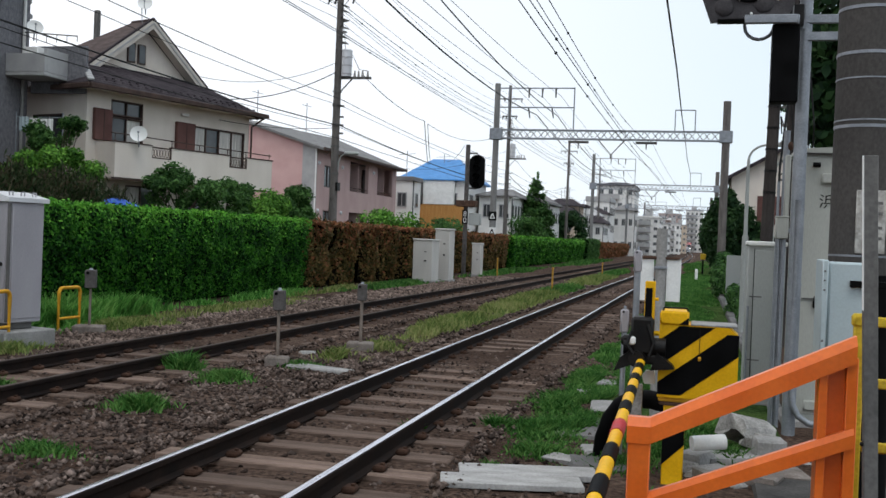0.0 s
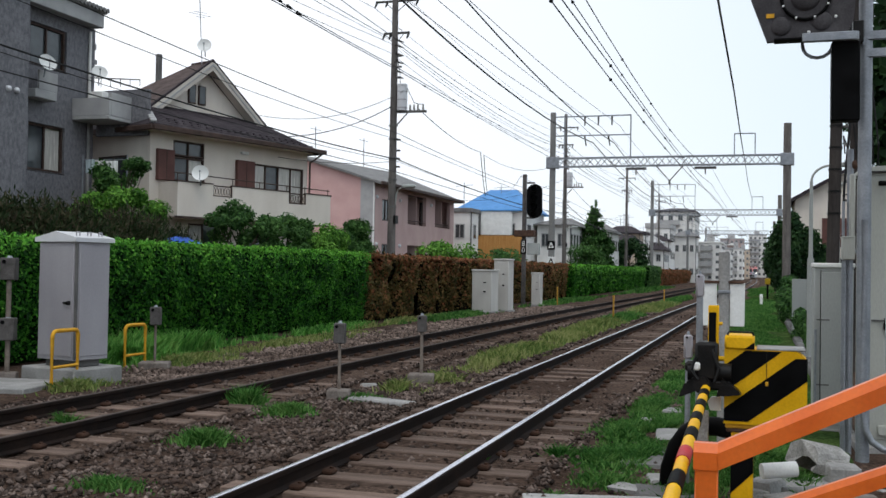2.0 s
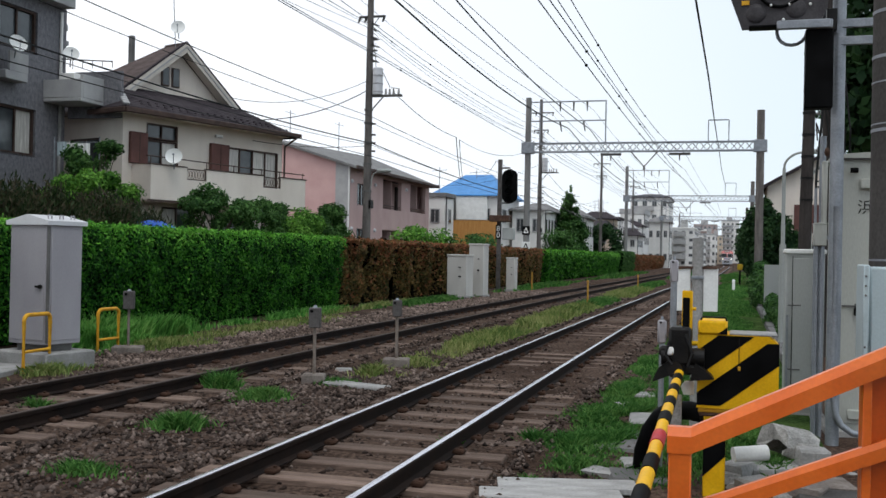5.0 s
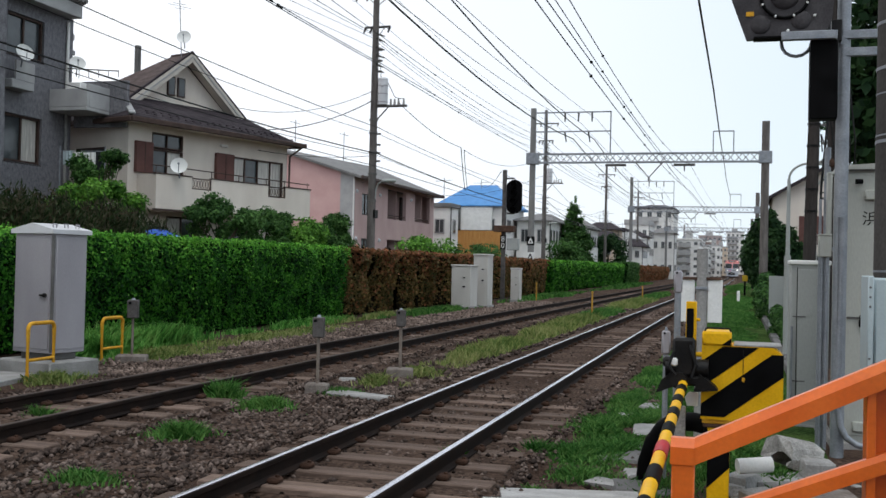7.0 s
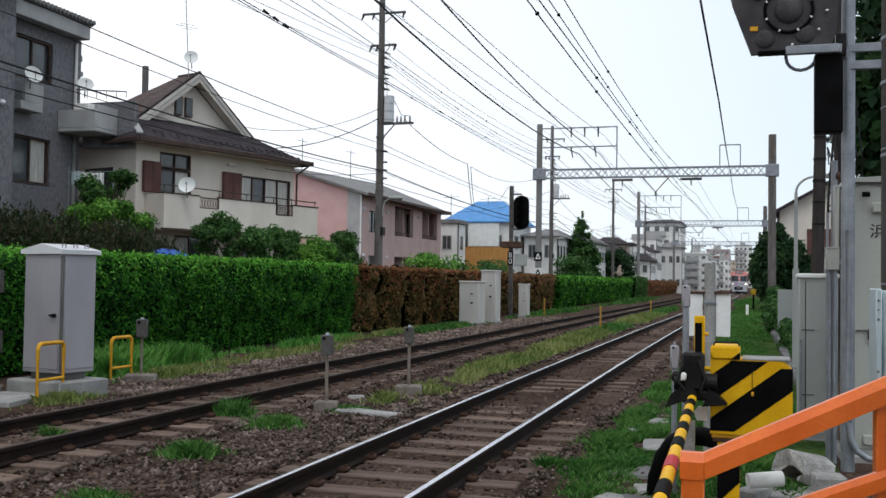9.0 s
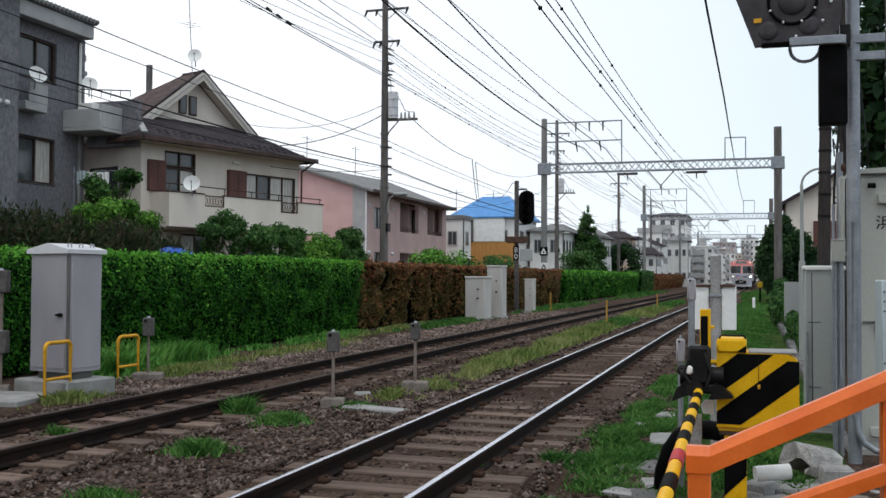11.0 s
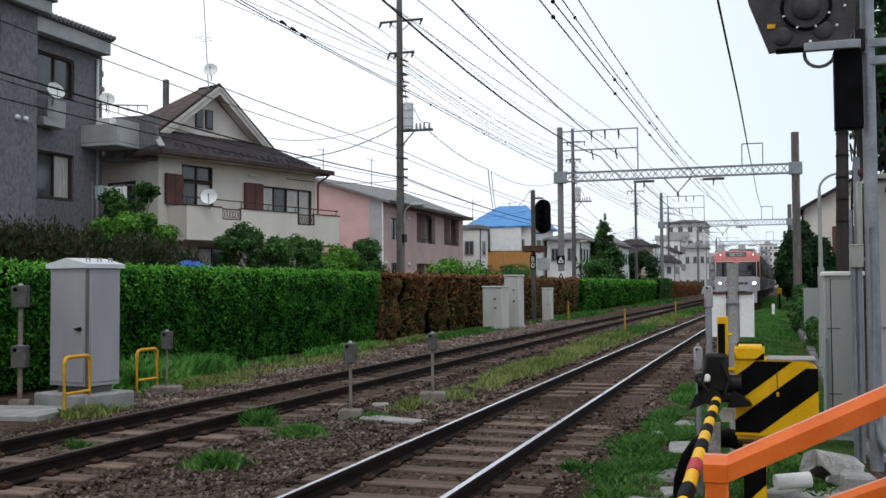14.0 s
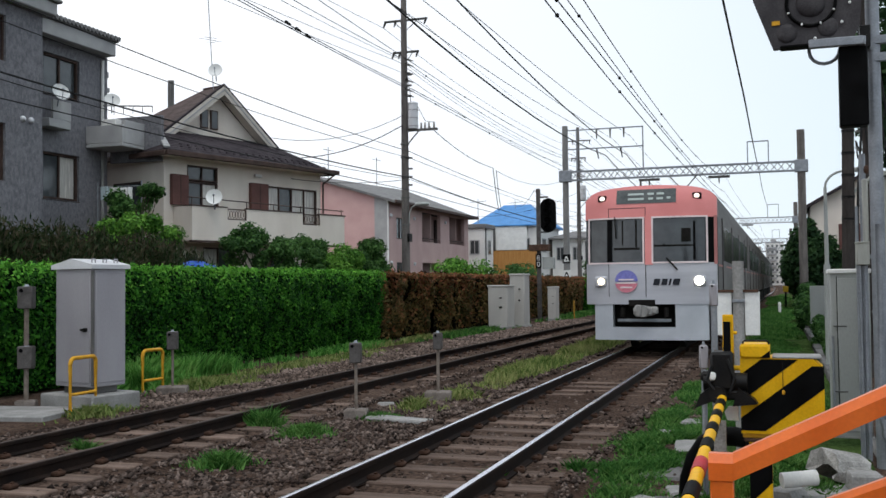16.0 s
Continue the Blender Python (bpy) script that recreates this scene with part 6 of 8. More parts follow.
def equipment_cabinets():
    t = thing("equipment_cabinet", "pale grey narrow steel equipment cabinet with a flat cap", "cabinet", pose(0.54, 11.5, 0))
    part("body", Shape().box(0, 0.4, 0, 0.45, 0.02, 1.78, 0.01), M_CABPALE, t)
    part("cap", Shape().box(-0.015, 0.415, -0.03, 0.47, 1.77, 1.82, 0.01), M_WHITE, t, "white sheet cap")
    part("door", Shape().box(0.075, 0.395, -0.012, 0.01, 0.08, 1.72, 0.006), M_CABPALE, t)
    part("door_seam", Shape().box(0.066, 0.074, -0.006, 0.008, 0.06, 1.74), M_BLACK, t)
    for x in (0.3, 0.33):
        part("lock_rod", Shape().tube((x, -0.02, 0.62), (x, -0.02, 1.72), 0.006, n=6), M_STEEL, t)
    for z in (0.5, 1.2):
        part("hinge", Shape().box(0.03, 0.16, -0.02, 0.0, z, z + 0.012), M_CONCDARK, t)
    part("foot", Shape().box(-0.02, 0.42, -0.02, 0.47, -0.1, 0.03, 0.01), M_CONC, t)
    part("side_conduit", Shape().pipe([(0.02, -0.03, 0.0), (0.02, -0.03, 1.1)], 0.012, 6), M_STEEL, t)
    t = thing("relay_cabinet", "tall cream steel relay cabinet with a padlocked door", "cabinet", pose(0.93, 10.4, 0))
    part("body", Shape().box(0, 0.95, 0, 0.7, 0.05, 2.7, 0.012), M_CREAM, t)
    part("roof", Shape().prism([(-0.03, 2.7), (1.0, 2.7), (1.0, 2.8), (-0.03, 2.735)], "y", -0.06, 0.75), M_CREAM, t, "overhanging sheet roof")
    part("roof_edge", Shape().box(-0.02, 0.99, -0.045, -0.02, 2.685, 2.7), M_CONCDARK, t)
    part("door", Shape().box(0.03, 0.92, -0.014, 0.01, 0.12, 2.66, 0.006), M_CREAM, t)
    part("vent_hood", Shape().box(0.22, 0.4, -0.07, 0.0, 2.4, 2.5, 0.012), M_CREAM, t)
    part("vent_hood", Shape().box(0.14, 0.3, -0.05, 0.0, 0.16, 0.26, 0.012), M_CREAM, t)
    part("cable_gland", Shape().tube((0.13, -0.06, 2.58), (0.2, -0.06, 2.58), 0.025, n=8), M_BLACK, t)
    part("hasp", Shape().box(0.08, 0.3, -0.03, -0.01, 1.255, 1.27), M_CONCDARK, t)
    lock = part("padlock", Shape().box(0.185, 0.235, -0.055, -0.02, 1.17, 1.25, 0.01), M_BLACK, t, "black padlock")
    part("shackle", Shape().pipe([(0.195, -0.037, 1.25), (0.195, -0.037, 1.285), (0.225, -0.037, 1.285), (0.225, -0.037, 1.25)], 0.005, 6), M_DARKMETAL, lock)
    part("plinth", Shape().box(-0.05, 1.0, -0.06, 0.75, -0.1, 0.06, 0.015), M_CONC, t)
    cu = bpy.data.curves.new("cabinet_writing", "FONT")
    cu.body, cu.size, cu.extrude = "浜田山", 0.15, 0.001
    tx = new("cabinet_writing", cu)
    deps = bpy.context.evaluated_depsgraph_get()
    me = bpy.data.meshes.new_from_object(tx.evaluated_get(deps))
    bpy.data.objects.remove(tx)
    me.materials.clear()
    me.materials.append(M_BLACK)
    wr = new("cabinet_writing", me)
    wr.parent = t
    wr.matrix_basis = pose(0.2, -0.018, 2.17, 90, 0, 0)
    tagged(wr, "black painted characters")
    # meter pole beside the cabinet
    t = thing("conduit_pole", "light grey steel conduit pole with a thin riser", "pole", pose(0.8, 10.25, 0))
    part("tube", Shape().tube((0, 0, -0.05), (0, 0, 2.9), 0.03, n=12), M_STEEL, t)
    part("clip", Shape().box(-0.06, 0.06, -0.06, 0.06, 1.9, 1.94, 0.006), M_STEEL, t)
    part("riser", Shape().tube((-0.06, -0.02, 0), (-0.06, -0.02, 2.4), 0.014, n=8), M_STEEL, t)
    mb = part("meter_box", Shape().box(-0.075, 0.04, -0.12, 0.06, 1.84, 2.05, 0.008), M_CREAM, t, "cream meter box")
    part("box_lid", Shape().box(-0.08, 0.045, -0.125, 0.065, 2.045, 2.06, 0.004), M_CREAM, mb)
    part("riser_cover", Shape().box(-0.01, 0.042, -0.07, 0.02, 2.05, 2.66, 0.012), M_CREAM, t, "tall narrow cream cable cover")
    for x in (-0.045, 0.0):
        part("drop_pipe", Shape().tube((x, -0.06, 0.0), (x, -0.06, 1.84), 0.011, n=8), M_STEEL, t)
    part("red_cap", Shape().ball((0.03, -0.1, 2.74), 0.045, 10, 6, (0.6, 0.6, 1)), M_RUST, t, "dull red lamp cap")


equipment_cabinets()


def warning_lamp_pole():
    t = thing("crossing_signal_pole", "galvanised pole with a black lamp board and a black bell box", "crossing signal", pose(0.885, 9.8, 0))
    part("pole", Shape().tube((0, 0, -0.05), (0, 0, 6.0), 0.06, n=16), M_STEEL, t, "galvanised steel pole")
    part("conduit", Shape().cable([(0.0, -0.075, 2.2), (0.0, -0.075, 0.45), (0.02, -0.08, 0.3), (0.07, -0.09, 0.2), (0.16, -0.1, 0.14), (0.3, -0.1, 0.12)], 0.03, 10), M_STEEL, t, "grey conduit bent towards the cabinet foot")
    for z in (0.7, 1.4, 2.1):
        part("pole_strap", Shape().tube((0, 0, z), (0, 0, z + 0.025), 0.064, n=16), M_STEEL, t)
    for z in (3.84, 3.68):
        part("bracket", Shape().box(0.0, 0.72, -0.06, -0.02, z, z + 0.08, 0.006), M_STEEL, t, "flat steel bracket")
    part("lamp_arm", Shape().box(-0.56, -0.1, -0.32, -0.26, 3.79, 3.87, 0.008).box(-0.14, -0.08, -0.3, -0.05, 3.79, 3.87, 0.005).box(-0.14, 0.0, -0.06, -0.03, 3.79, 3.87, 0.005), M_STEEL, t, "square steel lamp arm")
    out = [(-0.86, 3.83), (-0.18, 3.86), (-0.12, 4.0), (-0.07, 4.6), (-0.2, 4.95), (-0.85, 4.95), (-1.12, 4.7), (-1.03, 4.3)]
    board = part("lamp_board", Shape().prism(out, "y", -0.2, -0.14), M_BOARD, t, "dark brown-black steel lamp board")
    part("board_rim", Shape().box(-0.8, -0.2, -0.3, -0.14, 3.82, 3.84, 0.004), M_BLACK, board)
    ring = Shape().cable([(-0.53 + 0.21 * math.cos(2 * math.pi * k / 28), -0.215, 4.23 + 0.21 * math.sin(2 * math.pi * k / 28)) for k in range(29)], 0.016, 6)
    part("ring", ring, M_BLACK, board)
    part("lamp", Shape().ball((-0.53, -0.2, 4.23), 0.13, 16, 8, (1, 0.4, 1)), M_BOARD, board, "dark unlit lamp")
    for x, z in ((-0.74, 3.97), (-0.39, 4.0), (-0.8, 4.42), (-0.28, 4.45)):
        part("lamp", Shape().ball((x, -0.2, z), 0.09, 14, 8, (1, 0.35, 1)), M_BOARD, board, "dark round cover")
    for x, z in [(-0.5, 3.9), (-0.27, 4.03), (-0.2, 4.2)] + [(-0.53 + 0.21 * math.cos(a), 4.23 + 0.21 * math.sin(a)) for a in [math.pi * (0.125 + k / 4) for k in range(8)]]:
        part("bolt", Shape().ball((x, -0.22, z), 0.014, 8, 5), M_WHITE, board)
    part("maker_plate", Shape().box(-0.87, -0.8, -0.21, -0.198, 4.05, 4.09), M_YELLOWDARK, board, "small orange plate")
    cab = Shape()
    pts = [(-0.55 + 0.02 * k, -0.12, 3.88) for k in range(1)]
    for k in range(9):
        a = math.pi + math.pi * k / 8
        pts.append((-0.42 + 0.13 * math.cos(a), -0.12, 3.8 + 0.12 * math.sin(a)))
    cab.cable(pts + [(-0.24, -0.1, 3.86)], 0.016, 8)
    part("cable", cab, M_STEEL, t, "looped grey cable")
    part("bell_box", Shape().box(-0.305, -0.065, -0.25, -0.07, 3.08, 3.8, 0.01), M_BLACK, t, "black rectangular bell box")
    part("box_bracket", Shape().box(-0.12, -0.03, -0.15, -0.05, 3.8, 4.0, 0.006), M_DARKMETAL, t)


warning_lamp_pole()


def big_pole():
    t = thing("concrete_pole", "thick grey concrete pole with steel bands", "pole", pose(0.915, 6.2, 0))
    part("shaft", Shape().tube((0, 0, -0.1), (0, 0, 9.5), 0.178, 0.168, 32), M_BIGPOLE, t, "round concrete shaft")
    for z, h in ((3.12, 0.018), (2.86, 0.018), (2.72, 0.008), (2.48, 0.008), (2.44, 0.018), (1.7, 0.012)):
        part("band", Shape().tube((0, 0, z), (0, 0, z + h), 0.178, n=32), M_STEEL, t, "steel band")
    part("notice", Shape().box(-0.06, 0.1, -0.186, -0.17, 1.72, 2.08, 0.004), M_PEEL, t, "peeling pale notice wrapped on the pole")
    for z in (1.8, 1.86, 1.94, 2.0):
        part("notice_line", Shape().box(0.0, 0.08, -0.19, -0.184, z, z + 0.016), M_CONCDARK, t)
    # Plain black tube added to darken the pole below 1.6 m.
    part("foot_tube", Shape().tube((0, 0, -0.05), (0, 0, 1.6), 0.19, 0.19, 32), M_BLACK, t, "black tube added round the lower pole")
    t = thing("junction_box", "pale blue-grey steel junction box strapped to the pole", "box", pose(0.64, 5.6, 0))
    part("case", Shape().box(0.035, 0.23, 0, 0.26, 1.12, 1.67, 0.012), M_BLUEBOX, t)
    part("lid", Shape().box(0.0, 0.03, -0.03, 0.28, 1.1, 1.68, 0.006), M_BLUEBOX, t, "pale blue hinged lid")
    part("bracket", Shape().box(0.14, 0.36, -0.03, 0.0, 1.54, 1.575, 0.004), M_BLACK, t, "black steel strap")
    part("support", Shape().tube((0.12, 0.2, -0.05), (0.12, 0.2, 1.12), 0.025, n=8), M_CONCDARK, t)
    for z in (1.2, 1.25, 1.52, 1.57, 1.62):
        part("rivet", Shape().ball((0.012, -0.032, z), 0.006, 6, 4), M_CONCDARK, t)


big_pole()


def orange_fence():
    t = thing("orange_fence", "bright orange steel safety fence with a sloping handrail", "fence", pose(0, 4.3, 0))
    def rail(name, za, zb, tk, xa=-0.17, d=0.09, ch=0.034):
        """A sloping square tube with its upper front edge chamfered."""
        sec = [(0, -tk), (0, -ch), (ch, 0.004), (d - 0.01, 0.004), (d, -0.008), (d, -tk)]
        n = len(sec)
        v = [(x, y, z + q) for x, z in ((xa, za), (0.64, zb)) for y, q in sec]
        part(name, Shape().add(v, [tuple(range(n)), tuple(range(2 * n - 1, n - 1, -1))] + [(k, k + n, (k + 1) % n + n, (k + 1) % n) for k in range(n)]), M_ORANGE, t, "sloping square orange rail", smooth=False)
    rail("handrail", 0.975, 1.375, 0.105)
    part("handrail_end", Shape().prism([(0, 0.868), (0, 0.941), (0.034, 0.976), (0.08, 0.976), (0.09, 0.966), (0.09, 0.868)], "x", -0.268, -0.168), M_ORANGE, t)
    rail("lower_rail", 0.655, 1.0, 0.075, d=0.06, ch=0.02)
    part("post", Shape().box(-0.262, -0.168, 0.005, 0.08, -0.1, 0.87, 0.005), M_ORANGE, t, "square orange post")
    h = Shape()
    h.box(0.5, 0.535, 0.02, 0.15, -0.1, 1.27, 0.003)
    h.box(0.535, 0.61, 0.07, 0.09, -0.1, 1.27)
    h.box(0.605, 0.65, 0.02, 0.15, -0.1, 1.29, 0.003)
    part("post", h, M_ORANGE, t, "orange h-section post")
    t = thing("yellow_fence", "dull yellow steel fence beside the crossing", "fence", pose(0.66, 4.55, 0))
    part("post", Shape().box(0.0, 0.045, 0, 0.045, -0.1, 1.44, 0.005), M_YELLOWDULL, t)
    part("post_cap", Shape().box(-0.008, 0.06, -0.008, 0.055, 1.4, 1.46, 0.012), M_YELLOWDULL, t)
    for z in (0.865, 1.14, 1.405):
        part("rail", Shape().box(0.045, 1.4, 0.005, 0.045, z, z + 0.042, 0.006), M_YELLOWDULL, t)
    part("post", Shape().box(1.4, 1.445, 0, 0.045, -0.1, 1.45, 0.005), M_YELLOWDULL, t)
    t = thing("steel_stake", "dark weathered steel channel post with a white upper edge", "post", pose(0.713, 4.12, 0, 0, -2.3, 0))
    part("channel", Shape().box(-0.026, 0.026, -0.012, 0.0, -0.1, 2.1, 0.003).box(-0.026, -0.02, 0.0, 0.035, -0.1, 2.1).box(0.02, 0.026, 0.0, 0.035, -0.1, 2.1), M_CONCDARK, t)
    # Thin white strip along the left edge, from 1.5 m up.
    part("white_edge", Shape().box(-0.03, -0.0265, -0.013, 0.01, 1.5, 2.1), M_WHITE, t, "white strip on the upper left edge")
    for z in (0.98, 0.4):
        part("bolt", Shape().ball((-0.03, 0, z), 0.01, 8, 5), M_DARKMETAL, t)


orange_fence()


def debris():
    r = random.Random(5)
    def block(x, y, sx, sy, sz, turn, label, m=M_CONC, tilt=0, z=0.0):
        s = Shape().box(-sx, sx, -sy, sy, 0, sz, 0.018)
        jit = random.Random(int(x * 100 + y * 10))
        s.v = [(a + jit.uniform(-0.012, 0.012), b + jit.uniform(-0.012, 0.012), c + jit.uniform(-0.01, 0.01)) for a, b, c in s.v]
        return solo("concrete_block", s, m, label, "rubble", m=pose(x, y, z - 0.03, tilt, 0, turn), group="concrete rubble")
    gut = Shape()
    arc = [(0.2 * math.cos(a), 0.02 + 0.23 * math.sin(a)) for a in [math.pi * k / 9 for k in range(10)]]
    inn = [(0.13 * math.cos(a) + 0.03, 0.0 + 0.12 * math.sin(a)) for a in [math.pi * k / 9 for k in range(9, -1, -1)]]
    gut.prism(arc + inn, "y", -0.17, 0.18)
    jit = random.Random(8)
    gut.v = [(a + jit.uniform(-0.02, 0.02), b + jit.uniform(-0.03, 0.03), c + jit.uniform(-0.015, 0.015)) for a, b, c in gut.v]
    solo("gutter_piece", gut, M_RUBBLE, "broken pale arched concrete gutter piece", "rubble", group="concrete rubble", m=pose(0.45, 8.95, 0.03, -14, 4, -52), smooth=False)
    block(0.62, 8.75, 0.09, 0.08, 0.2, 12, "broken pale concrete block in the grass", M_RUBBLE)
    for k in range(26):
        x, y, q = r.uniform(-0.05, 0.95), r.uniform(7.3, 8.7), r.uniform(0.03, 0.09)
        block(x, y, q, q * r.uniform(0.6, 1.0), q * r.uniform(0.5, 1.0), r.uniform(0, 180), "small broken concrete lump", M_RUBBLE if k % 3 else M_CONCDARK)
    block(0.35, 8.35, 0.3, 0.16, 0.1, 30, "flat pale concrete slab piece")
    block(0.62, 8.5, 0.12, 0.12, 0.22, 5, "broken pale concrete block in the grass")
    block(0.5, 7.7, 0.16, 0.12, 0.1, -20, "broken grey concrete slab piece", M_FOOTING)
    block(0.18, 7.75, 0.14, 0.1, 0.1, 40, "broken grey concrete slab piece")
    block(0.72, 8.0, 0.16, 0.2, 0.07, 12, "broken grey concrete slab piece", M_FOOTING)
    block(0.05, 8.1, 0.12, 0.1, 0.14, 60, "broken grey concrete lump")
    block(0.95, 7.3, 0.5, 0.5, 0.05, 0, "worn grey concrete slab", M_SLAB)
    solo("plastic_pipe", Shape().tube((-0.13, 0, 0), (0.13, 0.03, 0.02), 0.06, n=16), M_WHITE, "short white pipe lying on rubble", "pipe", m=pose(0.14, 7.95, 0.2, 0, 0, 12))
    solo("cable_hose", Shape().cable([(-0.7, 8.15, -0.05), (-0.68, 8.1, 0.15), (-0.62, 8.0, 0.33), (-0.54, 7.95, 0.45), (-0.44, 7.88, 0.52), (-0.3, 7.76, 0.54), (-0.2, 7.7, 0.53)], 0.072, 16), M_BLACK, "thick black corrugated hose by the barrier", "hose")
    solo("white_stake", Shape().box(-0.045, 0.045, -0.02, 0.02, -0.05, 0.67, 0.004), M_RUBBLE, "pale flat stake under the barrier arm", "stake", m=pose(-0.41, 7.65, 0))
    block(-1.15, 11.5, 0.13, 0.16, 0.06, 12, "flat concrete piece in the grass")
    block(-0.95, 12.3, 0.16, 0.2, 0.07, -8, "flat concrete piece in the grass")
    block(-0.85, 10.6, 0.18, 0.35, 0.05, 5, "flat concrete piece beside the track")
    block(-1.05, 9.3, 0.25, 0.5, 0.04, 3, "flat concrete slab beside the track", M_CONCDARK)
    block(-0.75, 8.35, 0.12, 0.16, 0.05, 15, "pale broken concrete piece in the grass")
    block(-0.98, 7.9, 0.14, 0.1, 0.05, -25, "pale broken concrete piece in the grass")
    block(-0.62, 7.85, 0.3, 0.2, 0.04, 8, "grey concrete slab at the crossing edge", M_CONCDARK)
    block(-4.55, 11.75, 0.45, 0.14, 0.06, -12, "pale flat concrete piece between the tracks")
    block(-5.35, 13.3, 0.12, 0.1, 0.05, 25, "pale stone between the tracks")
    for x0, y0, w, d, turn in ((-1.6, 6.95, 1.02, 0.31, 15), (-1.66, 6.62, 1.0, 0.3, 14)):
        solo("crossing_plate", Shape().box(0, w, 0, d, 0.0, 0.045, 0.006), M_PLATE, "pale worn board laid at the edge of the crossing", "board", group="boards at the crossing", m=pose(x0, y0, -0.01, 0, 0, turn))


debris()


# ---- cabinets and rails on the far side ----
def grey_cabinet():
    t = thing("signal_cabinet", "tall grey steel signal cabinet on a concrete base", "cabinet", pose(-9.168, 11.737, 0, 0, 0, 168.5))
    # the near corner is the origin, x runs along the door
    w, d = 0.78, 0.6
    part("body", Shape().box(0, w, -d, 0, 0.3, 1.98, 0.012), M_CABGREY, t)
    roof = [(-0.04, 1.98), (w + 0.04, 1.98), (w + 0.04, 2.04), (w * 0.5, 2.13), (-0.04, 2.04)]
    part("roof", Shape().prism(roof, "y", -d - 0.05, 0.05), M_CABROOF, t, "pitched pale steel roof")
    for y in (-0.1, -d * 0.5, -d + 0.1):
        part("lifting_eye", Shape().pipe([(0.1, y - 0.03, 2.06), (0.1, y - 0.03, 2.12), (0.1, y + 0.03, 2.12), (0.1, y + 0.03, 2.06)], 0.01, 6), M_CABGREY, t)
    part("door", Shape().box(0.05, w - 0.03, -0.002, 0.014, 0.36, 1.93, 0.005), M_CABGREY, t, "steel door facing the track")
    part("side_panel", Shape().box(-0.014, 0.002, -d + 0.03, -0.05, 0.36, 1.93, 0.005), M_CABGREY, t)
    part("corner_post", Shape().box(-0.008, 0.03, -0.03, 0.008, 0.32, 1.96, 0.004), M_CONCDARK, t)
    hd = part("door_handle", Shape().box(0.1, 0.22, 0.015, 0.05, 1.1, 1.13, 0.008).tube((0.12, 0.01, 1.115), (0.12, 0.05, 1.115), 0.03, n=10), M_DARKMETAL, t, "dark handle")
    part("base_frame", Shape().box(0.08, w - 0.08, -d + 0.08, -0.08, 0.2, 0.31, 0.01), M_CONCDARK, t)
    part("plinth", Shape().box(-0.18, w + 0.14, -d - 0.12, 0.16, -0.1, 0.2, 0.02), M_CONC, t, "concrete plinth")
    solo("cabinet_apron", Shape().box(-0.9, 0.75, -0.7, 0.4, -0.1, 0.04, 0.015), M_CONC, "flat concrete slab before the cabinet", "slab", m=pose(-9.95, 11.2, 0, 0, 0, 10))


grey_cabinet()


def guard_hoop(a, b, h, bar):
    ax, ay = a
    bx, by = b
    n = 6
    w = math.hypot(bx - ax, by - ay)
    t = thing("guard_rail", "small yellow tubular guard rail beside the track", "guard rail", pose(ax, ay, 0, 0, 0, math.degrees(math.atan2(by - ay, bx - ax))), group="yellow guard rails")
    pts = [(0, 0, -0.1), (0, 0, h - 0.08)] + [(0.08 - 0.08 * math.cos(math.pi / 2 * k / n), 0, h - 0.08 + 0.08 * math.sin(math.pi / 2 * k / n)) for k in range(1, n + 1)]
    pts += [(w - p[0], 0, p[2]) for p in reversed(pts)]
    part("hoop", Shape().cable(pts, 0.028, 12), M_YELLOWDARK, t, "bent yellow tube")
    part("crossbar", Shape().tube((0, 0, bar), (w, 0, bar), 0.022, n=10), M_YELLOWDARK, t)


guard_hoop((-9.03, 11.1), (-9.05, 11.65), 0.76, 0.27)
guard_hoop((-9.73, 13.69), (-9.71, 14.21), 0.685, 0.2)


def track_boxes():
    for x, y, w, d, h, lab in ((-10.54, 36.6, 0.8, 0.7, 1.62, "pale grey trackside equipment box"), (-10.1, 38.2, 0.62, 0.55, 2.06, "tall pale grey trackside equipment box with a handle"), (-10.2, 45.4, 0.42, 0.4, 1.52, "narrow pale grey trackside box")):
        t = thing("trackside_box", lab, "cabinet", pose(x, y, 0, 0, 0, -8), group="trackside boxes")
        part("body", Shape().box(0, w, 0, d, 0.08, h, 0.02), M_BOXWARM, t)
        part("lid", Shape().box(-0.03, w + 0.03, -0.03, d + 0.03, h - 0.02, h + 0.05, 0.02), M_BOXWARM, t)
        part("handle", Shape().box(w * 0.6, w * 0.72, -0.05, 0.01, h * 0.5, h * 0.53, 0.01), M_DARKMETAL, t)
        part("handle", Shape().box(w * 0.6, w * 0.72, -0.05, 0.01, h * 0.72, h * 0.74, 0.01), M_DARKMETAL, t)
        part("plinth", Shape().box(-0.06, w + 0.06, -0.06, d + 0.06, -0.1, 0.09, 0.02), M_CONC, t)


track_boxes()


